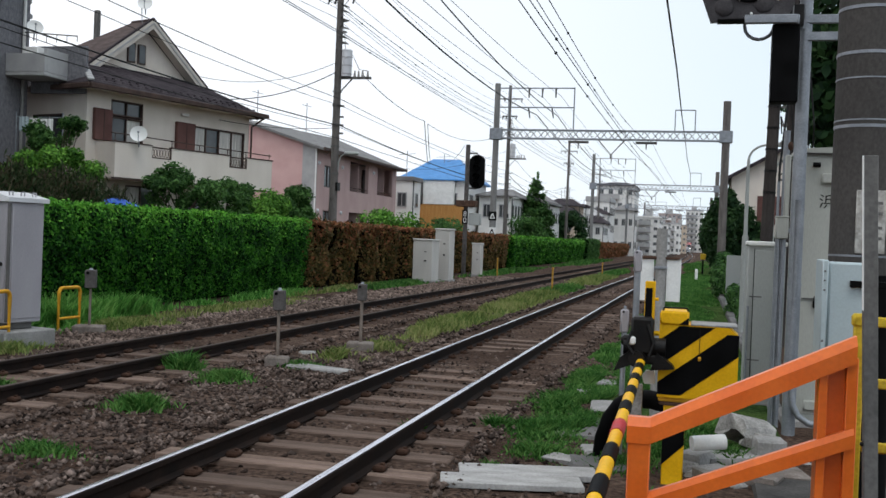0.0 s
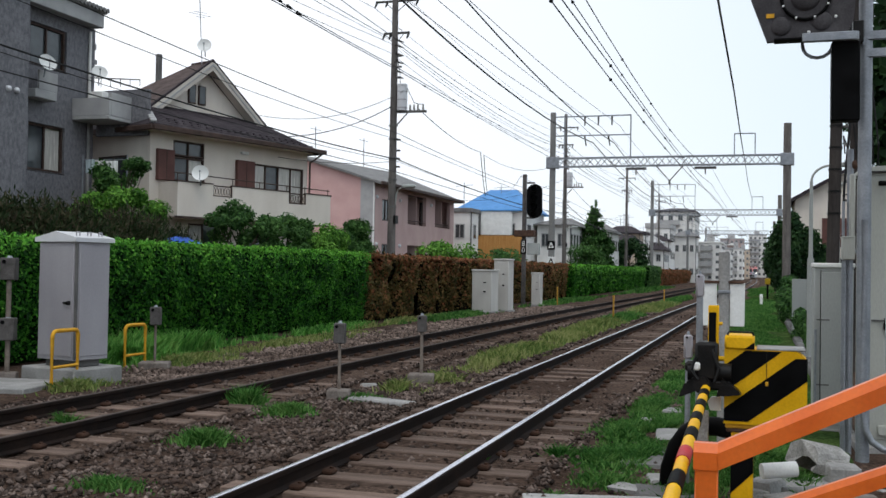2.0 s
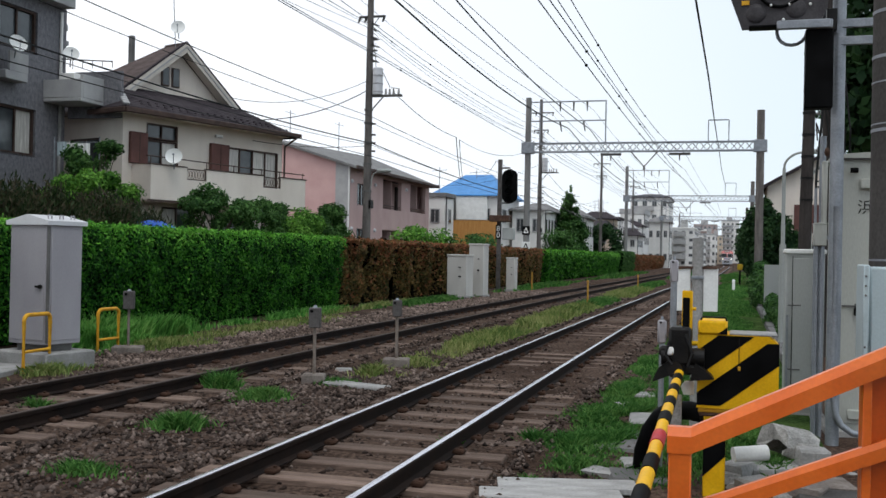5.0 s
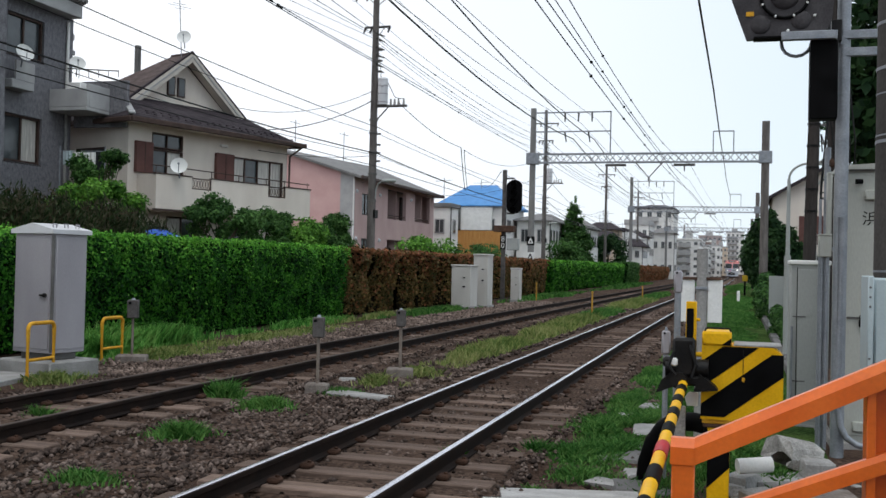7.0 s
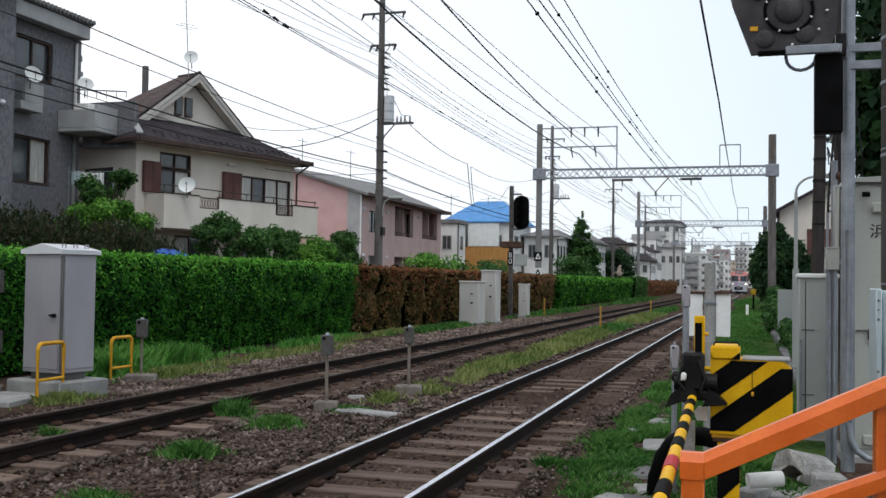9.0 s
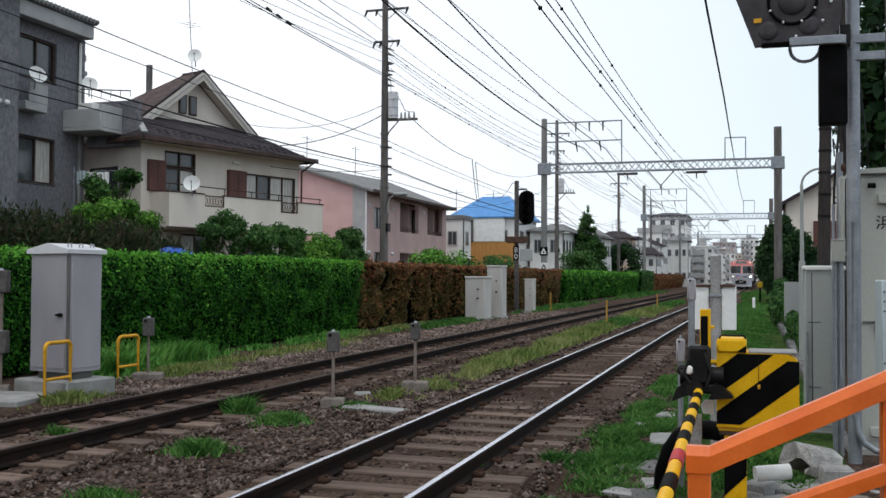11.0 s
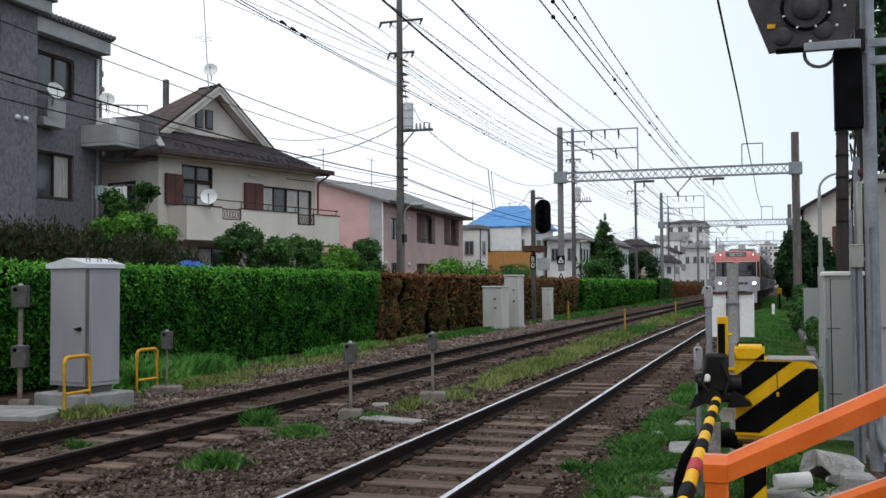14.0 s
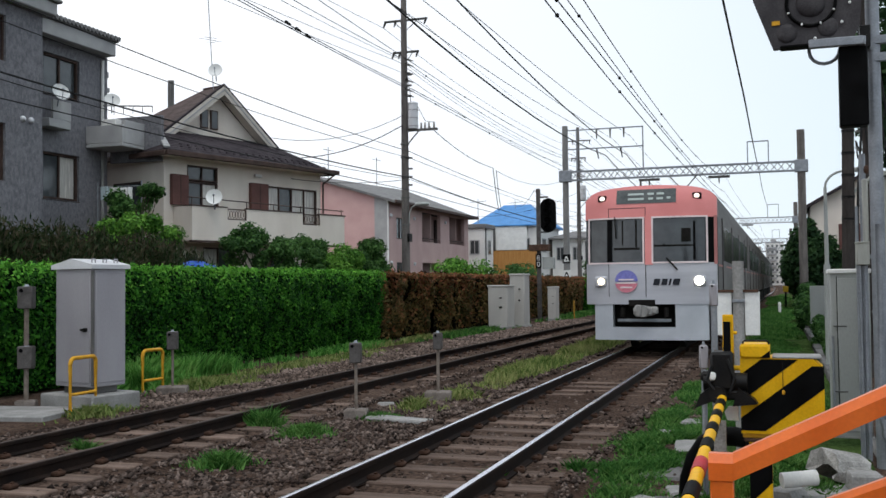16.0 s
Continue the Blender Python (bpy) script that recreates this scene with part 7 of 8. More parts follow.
def line_signal():
    t = thing("railway_signal", "black railway signal head on a dark post beside the line", "signal", pose(-10.72, 46.0, 0))
    part("post", Shape().box(-0.09, 0.09, -0.09, 0.09, -0.1, 6.2, 0.01), M_BOXBROWN, t)
    out = []
    for k in range(24):
        a = 2 * math.pi * k / 24
        out.append((0.52 + 0.37 * math.cos(a), 4.92 + 0.35 * math.sin(a) + (0.45 if math.sin(a) > 0 else -0.45)))
    head = part("signal_head", Shape().prism(out, "y", -0.22, -0.12), M_BLACK, t, "oval black signal head")
    for z in (4.3, 4.7, 5.1, 5.5):
        part("lens", Shape().tube((0.5, -0.26, z), (0.5, -0.2, z), 0.1, n=14), M_BLACK, head)
        hood = Shape()
        hood.tube((0.5, -0.42, z), (0.5, -0.2, z), 0.15, n=14, caps=False)
        part("hood", hood, M_BLACK, head)
    part("arm", Shape().box(0, 0.5, -0.1, -0.04, 5.75, 5.83, 0.005), M_CONCDARK, t)
    part("arm", Shape().box(0, 0.5, -0.1, -0.04, 4.1, 4.18, 0.005), M_CONCDARK, t)
    part("platform", Shape().box(-0.4, 0.55, -0.4, 0.2, 3.25, 3.55, 0.02), M_RUST, t, "rust-brown steel platform")
    sg = part("speed_sign", Shape().box(-0.14, 0.14, -0.13, -0.1, 2.45, 3.1, 0.01), M_BLACK, t, "black speed sign with pale figures")
    for ch, z in (("8", 2.8), ("0", 2.5)):
        cu = bpy.data.curves.new("figure", "FONT")
        cu.body, cu.size, cu.extrude, cu.align_x = ch, 0.36, 0.004, "CENTER"
        tx = new("figure", cu)
        me = bpy.data.meshes.new_from_object(tx.evaluated_get(bpy.context.evaluated_depsgraph_get()))
        bpy.data.objects.remove(tx)
        me.materials.clear()
        me.materials.append(M_WHITE)
        fg = new("figure", me)
        fg.parent = sg
        fg.matrix_basis = pose(0, -0.137, z, 90, 0, 0)
    part("control_box", Shape().box(0.2, 0.75, -0.2, 0.15, 2.4, 2.95, 0.02), M_CABPALE, t, "pale control box")
    for x, y, h, lab in ((-4.84, 34.45, 0.82, "yellow marker stake between the tracks"), (-9.5, 48.1, 0.83, "yellow marker stake beside the line"), (-5.0, 55, 0.7, "yellow marker stake between the tracks")):
        solo("marker_stake", Shape().tube((0, 0, -0.1), (0, 0, h), 0.032, n=10).ball((0, 0, h), 0.045, 8, 5), M_STAKE, lab, "marker", group="marker stakes", m=pose(x, y, 0))
    solo("marker_stake", Shape().box(-0.07, 0.07, -0.07, 0.07, -0.1, 0.66, 0.02), M_WHITE, "white distance stake in the grass", "marker", m=pose(0.0, 52.7, 0))
    t = thing("line_marker", "yellow topped small post in the grass", "marker", pose(0.4, 70, 0))
    part("stake", Shape().tube((0, 0, -0.1), (0, 0, 1.0), 0.06, n=8), M_BLACK, t)
    part("top", Shape().box(-0.17, 0.17, -0.08, 0.08, 0.98, 1.38, 0.03), M_YELLOWDULL, t)


line_signal()


# ---- the train ----

HALF, CAR = 1.45, 18.4


def nose(x, z):
    """How far the rounded front lies behind its foremost line."""
    return 0.24 * (abs(x) / HALF) ** 3.2 + max(0.0, z - 1.9) * 0.07 + max(0.0, z - 3.2) ** 2 * 0.5


def front_plate(x0, x1, z0, z1, proud, nx=10, nz=5, thick=0.05, top=None):
    """A plate bent to the front; top(x) may round its upper edge."""
    s = Shape()
    v, f = [], []
    for k in range(2):
        for j in range(nz + 1):
            for i in range(nx + 1):
                x = x0 + (x1 - x0) * i / nx
                zt = z1 if top is None else min(z1, top(x))
                z = z0 + (zt - z0) * j / nz
                v.append((x, nose(x, z) - proud + k * thick, z))
    m = (nx + 1) * (nz + 1)
    for j in range(nz):
        for i in range(nx):
            a = j * (nx + 1) + i
            f.append((a, a + 1, a + nx + 2, a + nx + 1))
            f.append((m + a, m + a + nx + 1, m + a + nx + 2, m + a + 1))
    for i in range(nx):
        a, b = i, nz * (nx + 1) + i
        f += [(a, m + a, m + a + 1, a + 1), (b, b + 1, m + b + 1, m + b)]
    for j in range(nz):
        a, b = j * (nx + 1), j * (nx + 1) + nx
        f += [(a, a + nx + 1, m + a + nx + 1, m + a), (b, m + b, m + b + nx + 1, b + nx + 1)]
    return s.add(v, f)


def roofline(x):
    return 3.68 - 0.13 * (abs(x) / HALF) ** 2 - 0.17 * (abs(x) / HALF) ** 10


def body_outline():
    n = 16
    return [(-HALF, 1.02)] + [(-HALF + 2 * HALF * i / n, roofline(-HALF + 2 * HALF * i / n)) for i in range(n + 1)] + [(HALF, 1.02)]


def carriage(parent, y0, first):
    c = part("carriage", Shape().prism(body_outline(), "y", y0 + (0.5 if first else 0.0), y0 + CAR), M_SIDE, parent, "stainless steel carriage body with ribbed sides, dark reflections put into its colour")
    c_roof = Shape()
    c_roof.prism([(-1.2, 3.6)] + [(-1.2 + 0.2 * i, roofline(-1.2 + 0.2 * i) + 0.03) for i in range(13)] + [(1.2, 3.6)], "y", y0 + 0.9, y0 + CAR - 0.1)
    part("roof", c_roof, M_ROOFGREY, c)
    part("roof_unit", Shape().box(-0.8, 0.8, y0 + 6.5, y0 + 10.0, 3.7, 3.98, 0.05), M_ROOFGREY, c, "grey roof cooling unit")
    part("underframe", Shape().box(-1.25, 1.25, y0 + 1.2, y0 + CAR - 1.2, 0.3, 1.03, 0.03), M_UNDER, c, "dark underfloor gear")
    for yb in (y0 + 2.6, y0 + CAR - 2.6):
        for s in (-0.565, 0.565):
            for dy in (-1.0, 1.0):
                part("wheel", Shape().tube((s - 0.06, yb + dy, 0.4), (s + 0.06, yb + dy, 0.4), 0.4, n=20), M_UNDER, c)
    glass = Shape().box(-0.012, 0.012, -0.42, 0.42, 2.0, 2.85, 0.01).data("side_window", M_SCREEN)
    door = Shape().box(-0.02, 0.02, -0.62, 0.62, 1.1, 3.0, 0.012).data("side_door", M_SIDEDOOR)
    pane = Shape().box(-0.008, 0.008, -0.24, 0.24, 2.0, 2.8, 0.02).data("pane", M_SCREEN)
    for s in (-1, 1):
        for k in range(4):
            yd = y0 + 2.6 + k * 4.4
            d = piece("side_door", door, c, pose(s * (HALF + 0.008), yd, 0))
            for o in (-0.31, 0.31):
                piece("pane", pane, d, pose(s * 0.02, o, 0))
            for o in ((1.2, 2.2, 3.2) if k < 3 else (1.2,)):
                piece("side_window", glass, c, pose(s * (HALF + 0.006), yd + o, 0))
        part("pale_stripe", Shape().box(s * (HALF + 0.004) - 0.006, s * (HALF + 0.004) + 0.006, y0 + 0.6, y0 + CAR - 0.05, 1.86, 1.9), M_PINKDULL, c, "pink line along the side")
    return c




def build_train():
    t = thing("train", "commuter train with a salmon pink and steel front, headlamps lit", "train")
    for k in range(5):
        carriage(t, k * (CAR + 0.35), k == 0)
    for k in range(4):
        part("gangway", Shape().box(-0.6, 0.6, k * (CAR + 0.35) + CAR - 0.02, k * (CAR + 0.35) + CAR + 0.37, 1.1, 3.3, 0.03), M_UNDER, t, "dark rubber gangway")
    lower = part("front_panel", front_plate(-1.43, 1.43, 1.03, 1.94, 0.0, 18, 3, 0.5), M_SILVER, t, "brushed steel lower front")
    upper = part("front_hood", front_plate(-1.45, 1.45, 2.94, 3.8, 0.012, 20, 6, 0.6, roofline), M_PINK, t, "salmon pink upper front")
    part("corner_pillar", front_plate(-0.085, 0.085, 1.9, 2.98, 0.02, 4, 3, 0.06), M_PINK, t, "pink middle pillar")
    scr = part("windscreen", front_plate(-1.44, 1.44, 1.93, 2.96, -0.02, 18, 3, 0.4), M_SCREEN, t, "dark wide windscreen")

    def border(x0, x1, z0, z1, parent, w=0.035):
        for a, b, c, d in ((x0, x1, z0, z0 + w), (x0, x1, z1 - w, z1), (x0, x0 + w, z0 + w, z1 - w), (x1 - w, x1, z0 + w, z1 - w)):
            part("window_rubber", front_plate(a, b, c, d, 0.024, 8 if b - a > 0.2 else 2, 2, 0.06), M_FRAME, parent, "pale window surround")
    border(-1.38, -0.1, 1.93, 2.97, scr)
    border(0.06, 1.26, 1.93, 2.97, scr)
    part("window_post", front_plate(-0.93, -0.82, 1.95, 2.94, 0.005, 2, 2, 0.05), M_BLACK, scr)
    part("window_post", front_plate(1.27, 1.385, 1.95, 2.94, 0.012, 3, 2, 0.05), M_BLACK, scr)
    part("corner_strip", front_plate(1.385, 1.45, 1.9, 2.97, 0.014, 2, 2, 0.05), M_PINKDULL, t, "dull pink corner strip")
    for x, z0, z1 in ((0.95, 2.0, 2.85), (0.3, 2.3, 2.36)):
        part("cab_shade", front_plate(x, x + 0.05, z0, z1, -0.012, 2, 2, 0.03), M_BLACK, scr)
    for a, b, c, d in ((0.1, 0.98, 2.3, 2.34), (-0.78, -0.2, 2.24, 2.29), (0.7, 0.9, 2.4, 2.7), (-0.3, -0.26, 2.3, 2.9), (-0.6, -0.57, 2.35, 2.9)):
        part("cab_fitting", front_plate(a, b, c, d, -0.014, 3, 2, 0.03), M_UNDER, scr)
    # the door in the front
    dr = part("front_door", front_plate(-0.89, -0.075, 1.2, 1.93, 0.01, 8, 2, 0.06), M_SILVER, t, "steel emergency door")
    for a, b, c, d in ((-0.9, -0.888, 1.2, 1.93), (-0.078, -0.066, 1.2, 1.93), (-0.9, -0.888, 2.97, 3.17), (-0.078, -0.066, 2.97, 3.17), (-0.9, -0.066, 3.165, 3.177)):
        part("door_seam", front_plate(a, b, c, d, 0.016, 6 if b - a > 0.2 else 1, 2, 0.03), M_UNDER, dr)
    for z0, z1, m in ((1.28, 1.52, M_BADGEPINK), (1.52, 1.8, M_BADGEBLUE)):
        out = []
        for k in range(33):
            a = 2 * math.pi * k / 32
            x, z = -0.5 + 0.25 * math.cos(a), 1.54 + 0.25 * math.sin(a)
            if z0 - 0.001 <= z <= z1 + 0.001:
                out.append((x, z))
        out.sort(key=lambda p: math.atan2(p[1] - (z0 + z1) / 2, p[0] + 0.5))
        y = nose(-0.5, 1.5) - 0.05
        part("badge", Shape().prism(out, "y", y, y + 0.03), m, dr, "round blue and pink badge")
    for k, (w, z) in enumerate(((0.34, 1.56), (0.4, 1.49), (0.26, 1.39))):
        y = nose(-0.5, 1.5) - 0.058
        part("badge_line", Shape().box(-0.5 - w / 2, -0.5 + w / 2, y, y + 0.012, z, z + 0.035), M_FRAME, dr)
    # maker mark as slanted bars
    for k, w in enumerate((0.13, 0.12, 0.04, 0.14)):
        x = (0.08, 0.255, 0.415, 0.5)[k]
        y = nose(x, 1.5) - 0.02
        part("mark_bar", Shape().prism([(x, 1.45), (x + w, 1.45), (x + w + 0.035, 1.59), (x + 0.035, 1.59)], "y", y, y + 0.02), M_NAVY, lower, "dark slanted bar of a mark", smooth=False)
    # lamps
    for s in (-1, 1):
        y = nose(1.05, 1.54)
        bz = part("lamp_bezel", Shape().box(s * 1.08 - 0.14, s * 1.08 + 0.14, y - 0.05, y + 0.1, 1.42, 1.66, 0.03), M_SILVER, t)
        part("headlamp", Shape().ball((s * 1.07, y - 0.05, 1.54), 0.105 if s > 0 else 0.08, 14, 8, (1, 0.4, 1)), M_LAMP if s > 0 else M_LAMPDIM, bz, "lit headlamp" if s > 0 else "dim yellowish headlamp")
        y = nose(1.04, 3.4)
        bz = part("marker_bezel", Shape().box(s * 1.04 - 0.1, s * 1.04 + 0.1, y - 0.04, y + 0.1, 3.34, 3.48, 0.02), M_UNDER, t)
        part("marker_lamp", Shape().ball((s * 1.04, y - 0.03, 3.41), 0.065, 12, 6, (1, 0.4, 0.8)), M_MARKER, bz, "pale marker lamp")
    y = nose(0.3, 3.42)
    sign = part("destination_sign", front_plate(-0.71, 0.6, 3.27, 3.59, 0.02, 8, 2, 0.05), M_DISPLAY, t, "dark destination display")
    for a, b, z in ((-0.45, -0.1, 3.46), (-0.02, 0.12, 3.46), (0.18, 0.34, 3.46), (-0.45, -0.1, 3.35), (0.0, 0.1, 3.35), (0.18, 0.32, 3.35), (0.4, 0.48, 3.36)):
        part("display_bar", front_plate(a, b, z, z + 0.045, 0.026, 3, 1, 0.02), M_LETTER, sign)
    part("wiper", Shape().tube((0.62, nose(0.62, 1.8) - 0.05, 1.78), (0.38, nose(0.38, 2.0) - 0.04, 2.05), 0.018, n=8), M_UNDER, t, "black wiper")
    part("wiper", Shape().tube((-0.75, nose(0.7, 2.9) - 0.05, 2.98), (-0.72, nose(0.7, 2.4) - 0.02, 2.5), 0.015, n=8), M_UNDER, t, "black wiper")
    # skirt and coupler
    for a, b, c, d in ((-1.24, -0.82, 0.24, 1.03), (0.55, 1.24, 0.24, 1.03), (-0.83, 0.56, 0.24, 0.52)):
        part("skirt", front_plate(a, b, c, d, -0.02, 8, 3, 0.25), M_SKIRT, t, "pale grey skirt")
    part("coupler_notch", front_plate(-0.46, 0.12, 1.0, 1.13, 0.012, 5, 2, 0.04), M_UNDER, t, "dark notch over the coupler")
    part("coupler_recess", Shape().box(-0.85, 0.58, 0.45, 0.5, 0.4, 1.04, 0.0), M_UNDER, t)
    cp = Shape()
    cp.box(-0.35, 0.08, -0.12, 0.5, 0.78, 0.98, 0.04).tube((-0.14, -0.2, 0.88), (-0.14, 0.4, 0.88), 0.13, n=14).box(-0.3, -0.16, -0.24, 0.0, 0.76, 1.02, 0.03).box(0.0, 0.18, -0.1, 0.1, 0.82, 0.98, 0.03)
    part("coupler", cp, M_CONC, t, "worn steel coupler")
    part("coupler_bar", Shape().box(-0.72, 0.45, 0.05, 0.12, 0.64, 0.71, 0.01), M_STEEL, t)
    for x in (-0.6, 0.35):
        part("air_hose", Shape().tube((x, 0.1, 0.95), (x, 0.05, 0.75), 0.05, n=8), M_UNDER, t)
    return t


TRAIN = build_train()


# ---- shrubs and trees ----
def shrub(name, x, y, rx, ry, z0, z1, n, size, leaf, label, category="shrub", clumps=14, cone=0.0, tuft=1.0):
    """Limbs with clumps of leaves round their ends; the outline stays uneven and open."""
    t = thing(name, label, category, pose(x, y, 0))
    r = random.Random(int(abs(x) * 97 + y * 31))
    cz, hz = (z0 + z1) / 2, (z1 - z0) / 2
    ends = []
    for k in range(clumps):
        a, q = r.uniform(0, 2 * math.pi), r.random() ** 0.45
        w = r.uniform(-0.95, 0.95)
        lim = math.sqrt(1 - w * w) if cone == 0 else (1 - cone * (w + 1) / 2)
        ends.append(Vector((rx * q * lim * math.cos(a), ry * q * lim * math.sin(a), cz + hz * w * 0.9)))
    sh = Shape()
    sh.tube((0, 0, -0.1), (0, 0, cz if cone == 0 else z1 * 0.95), 0.05 + 0.012 * (z1), 0.02, 8)
    for e in ends:
        sh.tube((0, 0, min(e.z, cz) * r.uniform(0.4, 0.8)), e, 0.03, 0.008, 5)
    part("trunk", sh, M_BARK, t, "thin branching trunk")
    per = n // clumps
    at, face = [], []
    for e in ends:
        c = np.array(e)
        s = tuft * np.array([rx, ry, hz]) * r.uniform(0.32, 0.5) * (1 if cone == 0 else 0.75 * (1.15 - cone * (e.z - z0) / (z1 - z0)))
        d = unit(rng.normal(size=(per, 3)))
        p = c + d * s * (rng.random((per, 1)) ** 0.35) * rng.uniform(0.75, 1.15, (per, 1))
        at.append(p)
        face.append(d + np.array([0, 0, 0.5]))
    at = np.concatenate(at)
    at[:, 2] = np.maximum(at[:, 2], 0.1)
    ob = new("crown", quads_mesh("crown", leaf_quads(at, np.concatenate(face), size), leaf))
    ob.parent = t
    tagged(ob, kind="stuff")
    return t


def conifer(x, y, spread, top, label):
    """A straight trunk with whorls of drooping boughs that shorten upwards, and two bare leaders."""
    t = thing("tree", label, "tree", pose(x, y, 0))
    r = random.Random(19)
    sh = Shape().tube((0, 0, -0.1), (0, 0, top - 0.3), 0.16, 0.02, 8)
    at, face = [], []
    for k in range(17):
        q = k / 17
        z, reach = 0.9 + (top - 1.6) * q, spread * (1 - q) ** 0.75
        for b in range(9 if q < 0.7 else 6):
            a = r.uniform(0, 2 * math.pi)
            w = reach * r.uniform(0.65, 1.1)
            tip = Vector((w * math.cos(a), w * math.sin(a), z - 0.12 * w + r.uniform(-0.15, 0.35)))
            sh.tube((0, 0, z), tip, 0.03, 0.008, 4)
            n = int(30 + 75 * w)
            u = rng.random((n, 1)) ** 0.6
            p = np.array([[0, 0, z]]) + (np.array(tip) - np.array([0, 0, z])) * u
            at.append(p + rng.normal(scale=0.16, size=(n, 3)) * (0.6 + 0.5 * (1 - q)))
            face.append(np.tile([math.cos(a) * 0.5, math.sin(a) * 0.5, 0.8], (n, 1)))
    for dx, h in ((0.05, top), (-0.32, top - 0.5)):
        n = 90
        at.append(np.stack([dx + rng.normal(scale=0.07, size=n), rng.normal(scale=0.07, size=n), h - 1.5 + 1.5 * rng.random(n)], 1))
        face.append(np.tile([0.3, -0.6, 0.5], (n, 1)))
    part("trunk", sh, M_BARK, t, "straight trunk with boughs")
    ob = new("crown", quads_mesh("crown", leaf_quads(np.concatenate(at), np.concatenate(face), 0.12), M_TREE))
    ob.parent = t
    tagged(ob, kind="stuff")


def wispy(x, y, rx, ry, top, stems, label):
    """A fan of thin stems set with narrow leaves that point along them."""
    t = thing("shrub", label, "shrub", pose(x, y, 0))
    r = random.Random(int(abs(x) * 53 + y * 17))
    sh, at, way = Shape(), [], []
    for _ in range(stems):
        a, q = r.uniform(0, 2 * math.pi), r.random() ** 0.6
        foot = Vector((0.35 * rx * q * math.cos(a), 0.35 * ry * q * math.sin(a), -0.05))
        tip = Vector((rx * q * math.cos(a), ry * q * math.sin(a), top * (1.0 - 0.3 * q * q) * r.uniform(0.72, 1.06)))
        mid = foot.lerp(tip, 0.55) + Vector((0, 0, 0.22 * q))
        sh.cable([foot, mid, tip], 0.006, 4)
        k = 150
        u = 0.25 + 0.75 * rng.random(k) ** 0.8
        f, m, e = np.array(foot), np.array(mid), np.array(tip)
        uu = u[:, None]
        p = np.where(uu < 0.55, f + (m - f) * uu / 0.55, m + (e - m) * (uu - 0.55) / 0.45)
        at.append(p + rng.normal(scale=0.07, size=(k, 3)))
        way.append(np.tile(np.array((tip - mid).normalized()), (k, 1)))
    tagged(part("branch", sh, M_BARK, t), "thin brown stems", kind="stuff")
    at, way = np.concatenate(at), np.concatenate(way)
    n = len(at)
    d = unit(way + 0.55 * rng.normal(size=(n, 3)))
    side = unit(np.cross(d, rng.normal(size=(n, 3))))
    s = 0.075 * rng.uniform(0.5, 1.5, (n, 1))
    ob = new("leaves", quads_mesh("leaves", np.stack([at - d * s, at + side * s * 0.22, at + d * s, at - side * s * 0.22], 1), M_WISP))
    ob.parent = t
    tagged(ob, "narrow dusky olive leaves", kind="stuff")


for x, y, w, top in ((-14.2, 13.2, 1.2, 3.5), (-14.2, 14.9, 1.2, 3.15), (-14.0, 16.4, 1.2, 3.0), (-14.2, 18.0, 1.3, 2.95), (-14.0, 19.6, 1.2, 2.9), (-14.3, 21.3, 1.2, 2.8)):
    wispy(x, y, w, w, top, 260, "loose feathery brownish-green shrub behind the hedge")
shrub("shrub", -15.6, 15.3, 0.9, 1.0, 2.0, 4.1, 9500, 0.055, M_TREE, "green shrub against the grey apartment house", clumps=26, tuft=0.75)
shrub("shrub", -16.2, 22.6, 1.15, 1.0, 2.0, 3.75, 9500, 0.058, M_BRIGHT, "bright green shrub beside the laundry", clumps=26, tuft=0.7)
shrub("shrub", -17.5, 24.3, 1.1, 0.9, 3.2, 4.75, 5200, 0.055, M_TREE, "sparse dark shrub by the house wall", clumps=22, tuft=0.6)
shrub("tree", -14.6, 26.3, 1.0, 1.3, 1.7, 3.6, 10500, 0.055, M_TREE, "clipped garden tree with layered crown", "tree", clumps=24, tuft=0.72)
shrub("tree", -14.4, 28.6, 0.9, 1.1, 1.6, 3.3, 9000, 0.055, M_TREE, "clipped garden tree with layered crown", "tree", clumps=24, tuft=0.7)
shrub("shrub", -13.8, 30.2, 0.8, 1.6, 1.2, 2.85, 12000, 0.058, M_BRIGHT, "green garden shrub behind the hedge", clumps=16)
shrub("tree", -14.5, 33.9, 0.9, 1.0, 1.7, 3.3, 10500, 0.058, M_TREE, "round-crowned garden tree behind the hedge", "tree", clumps=16)
shrub("shrub", -16.0, 51, 1.6, 2.6, 1.0, 3.0, 4200, 0.09, M_BRIGHT, "light green shrubs before the ochre wall", clumps=18)
shrub("shrub", -15.5, 59, 1.5, 2.8, 1.0, 2.9, 3600, 0.1, M_TREE, "green shrubs beyond the hedge", clumps=18)
conifer(-14.4, 90, 2.7, 8.1, "dark green pointed conifer beyond the hedge")
shrub("shrub", -14.6, 84, 2.2, 2.5, 0.8, 3.8, 3800, 0.12, M_TREE, "dark green bushes beside the conifer", clumps=18)
shrub("tree", -13.6, 108, 2.0, 2.2, 1.0, 5.0, 6500, 0.17, M_PINE, "dark round tree beyond the hedge", "tree", clumps=18)
for x, y, w, top in ((1.6, 62.5, 0.85, 5.0), (3.0, 64, 0.85, 4.5), (2.0, 76, 1.4, 5.5), (2.0, 88, 1.5, 5.5), (2.2, 100, 1.6, 5.8)):
    shrub("tree", x, y, w, w * 1.3, 0.4, top, 9000, 0.17, M_PINE, "dense dark green tree beside the verge", "tree", clumps=30)
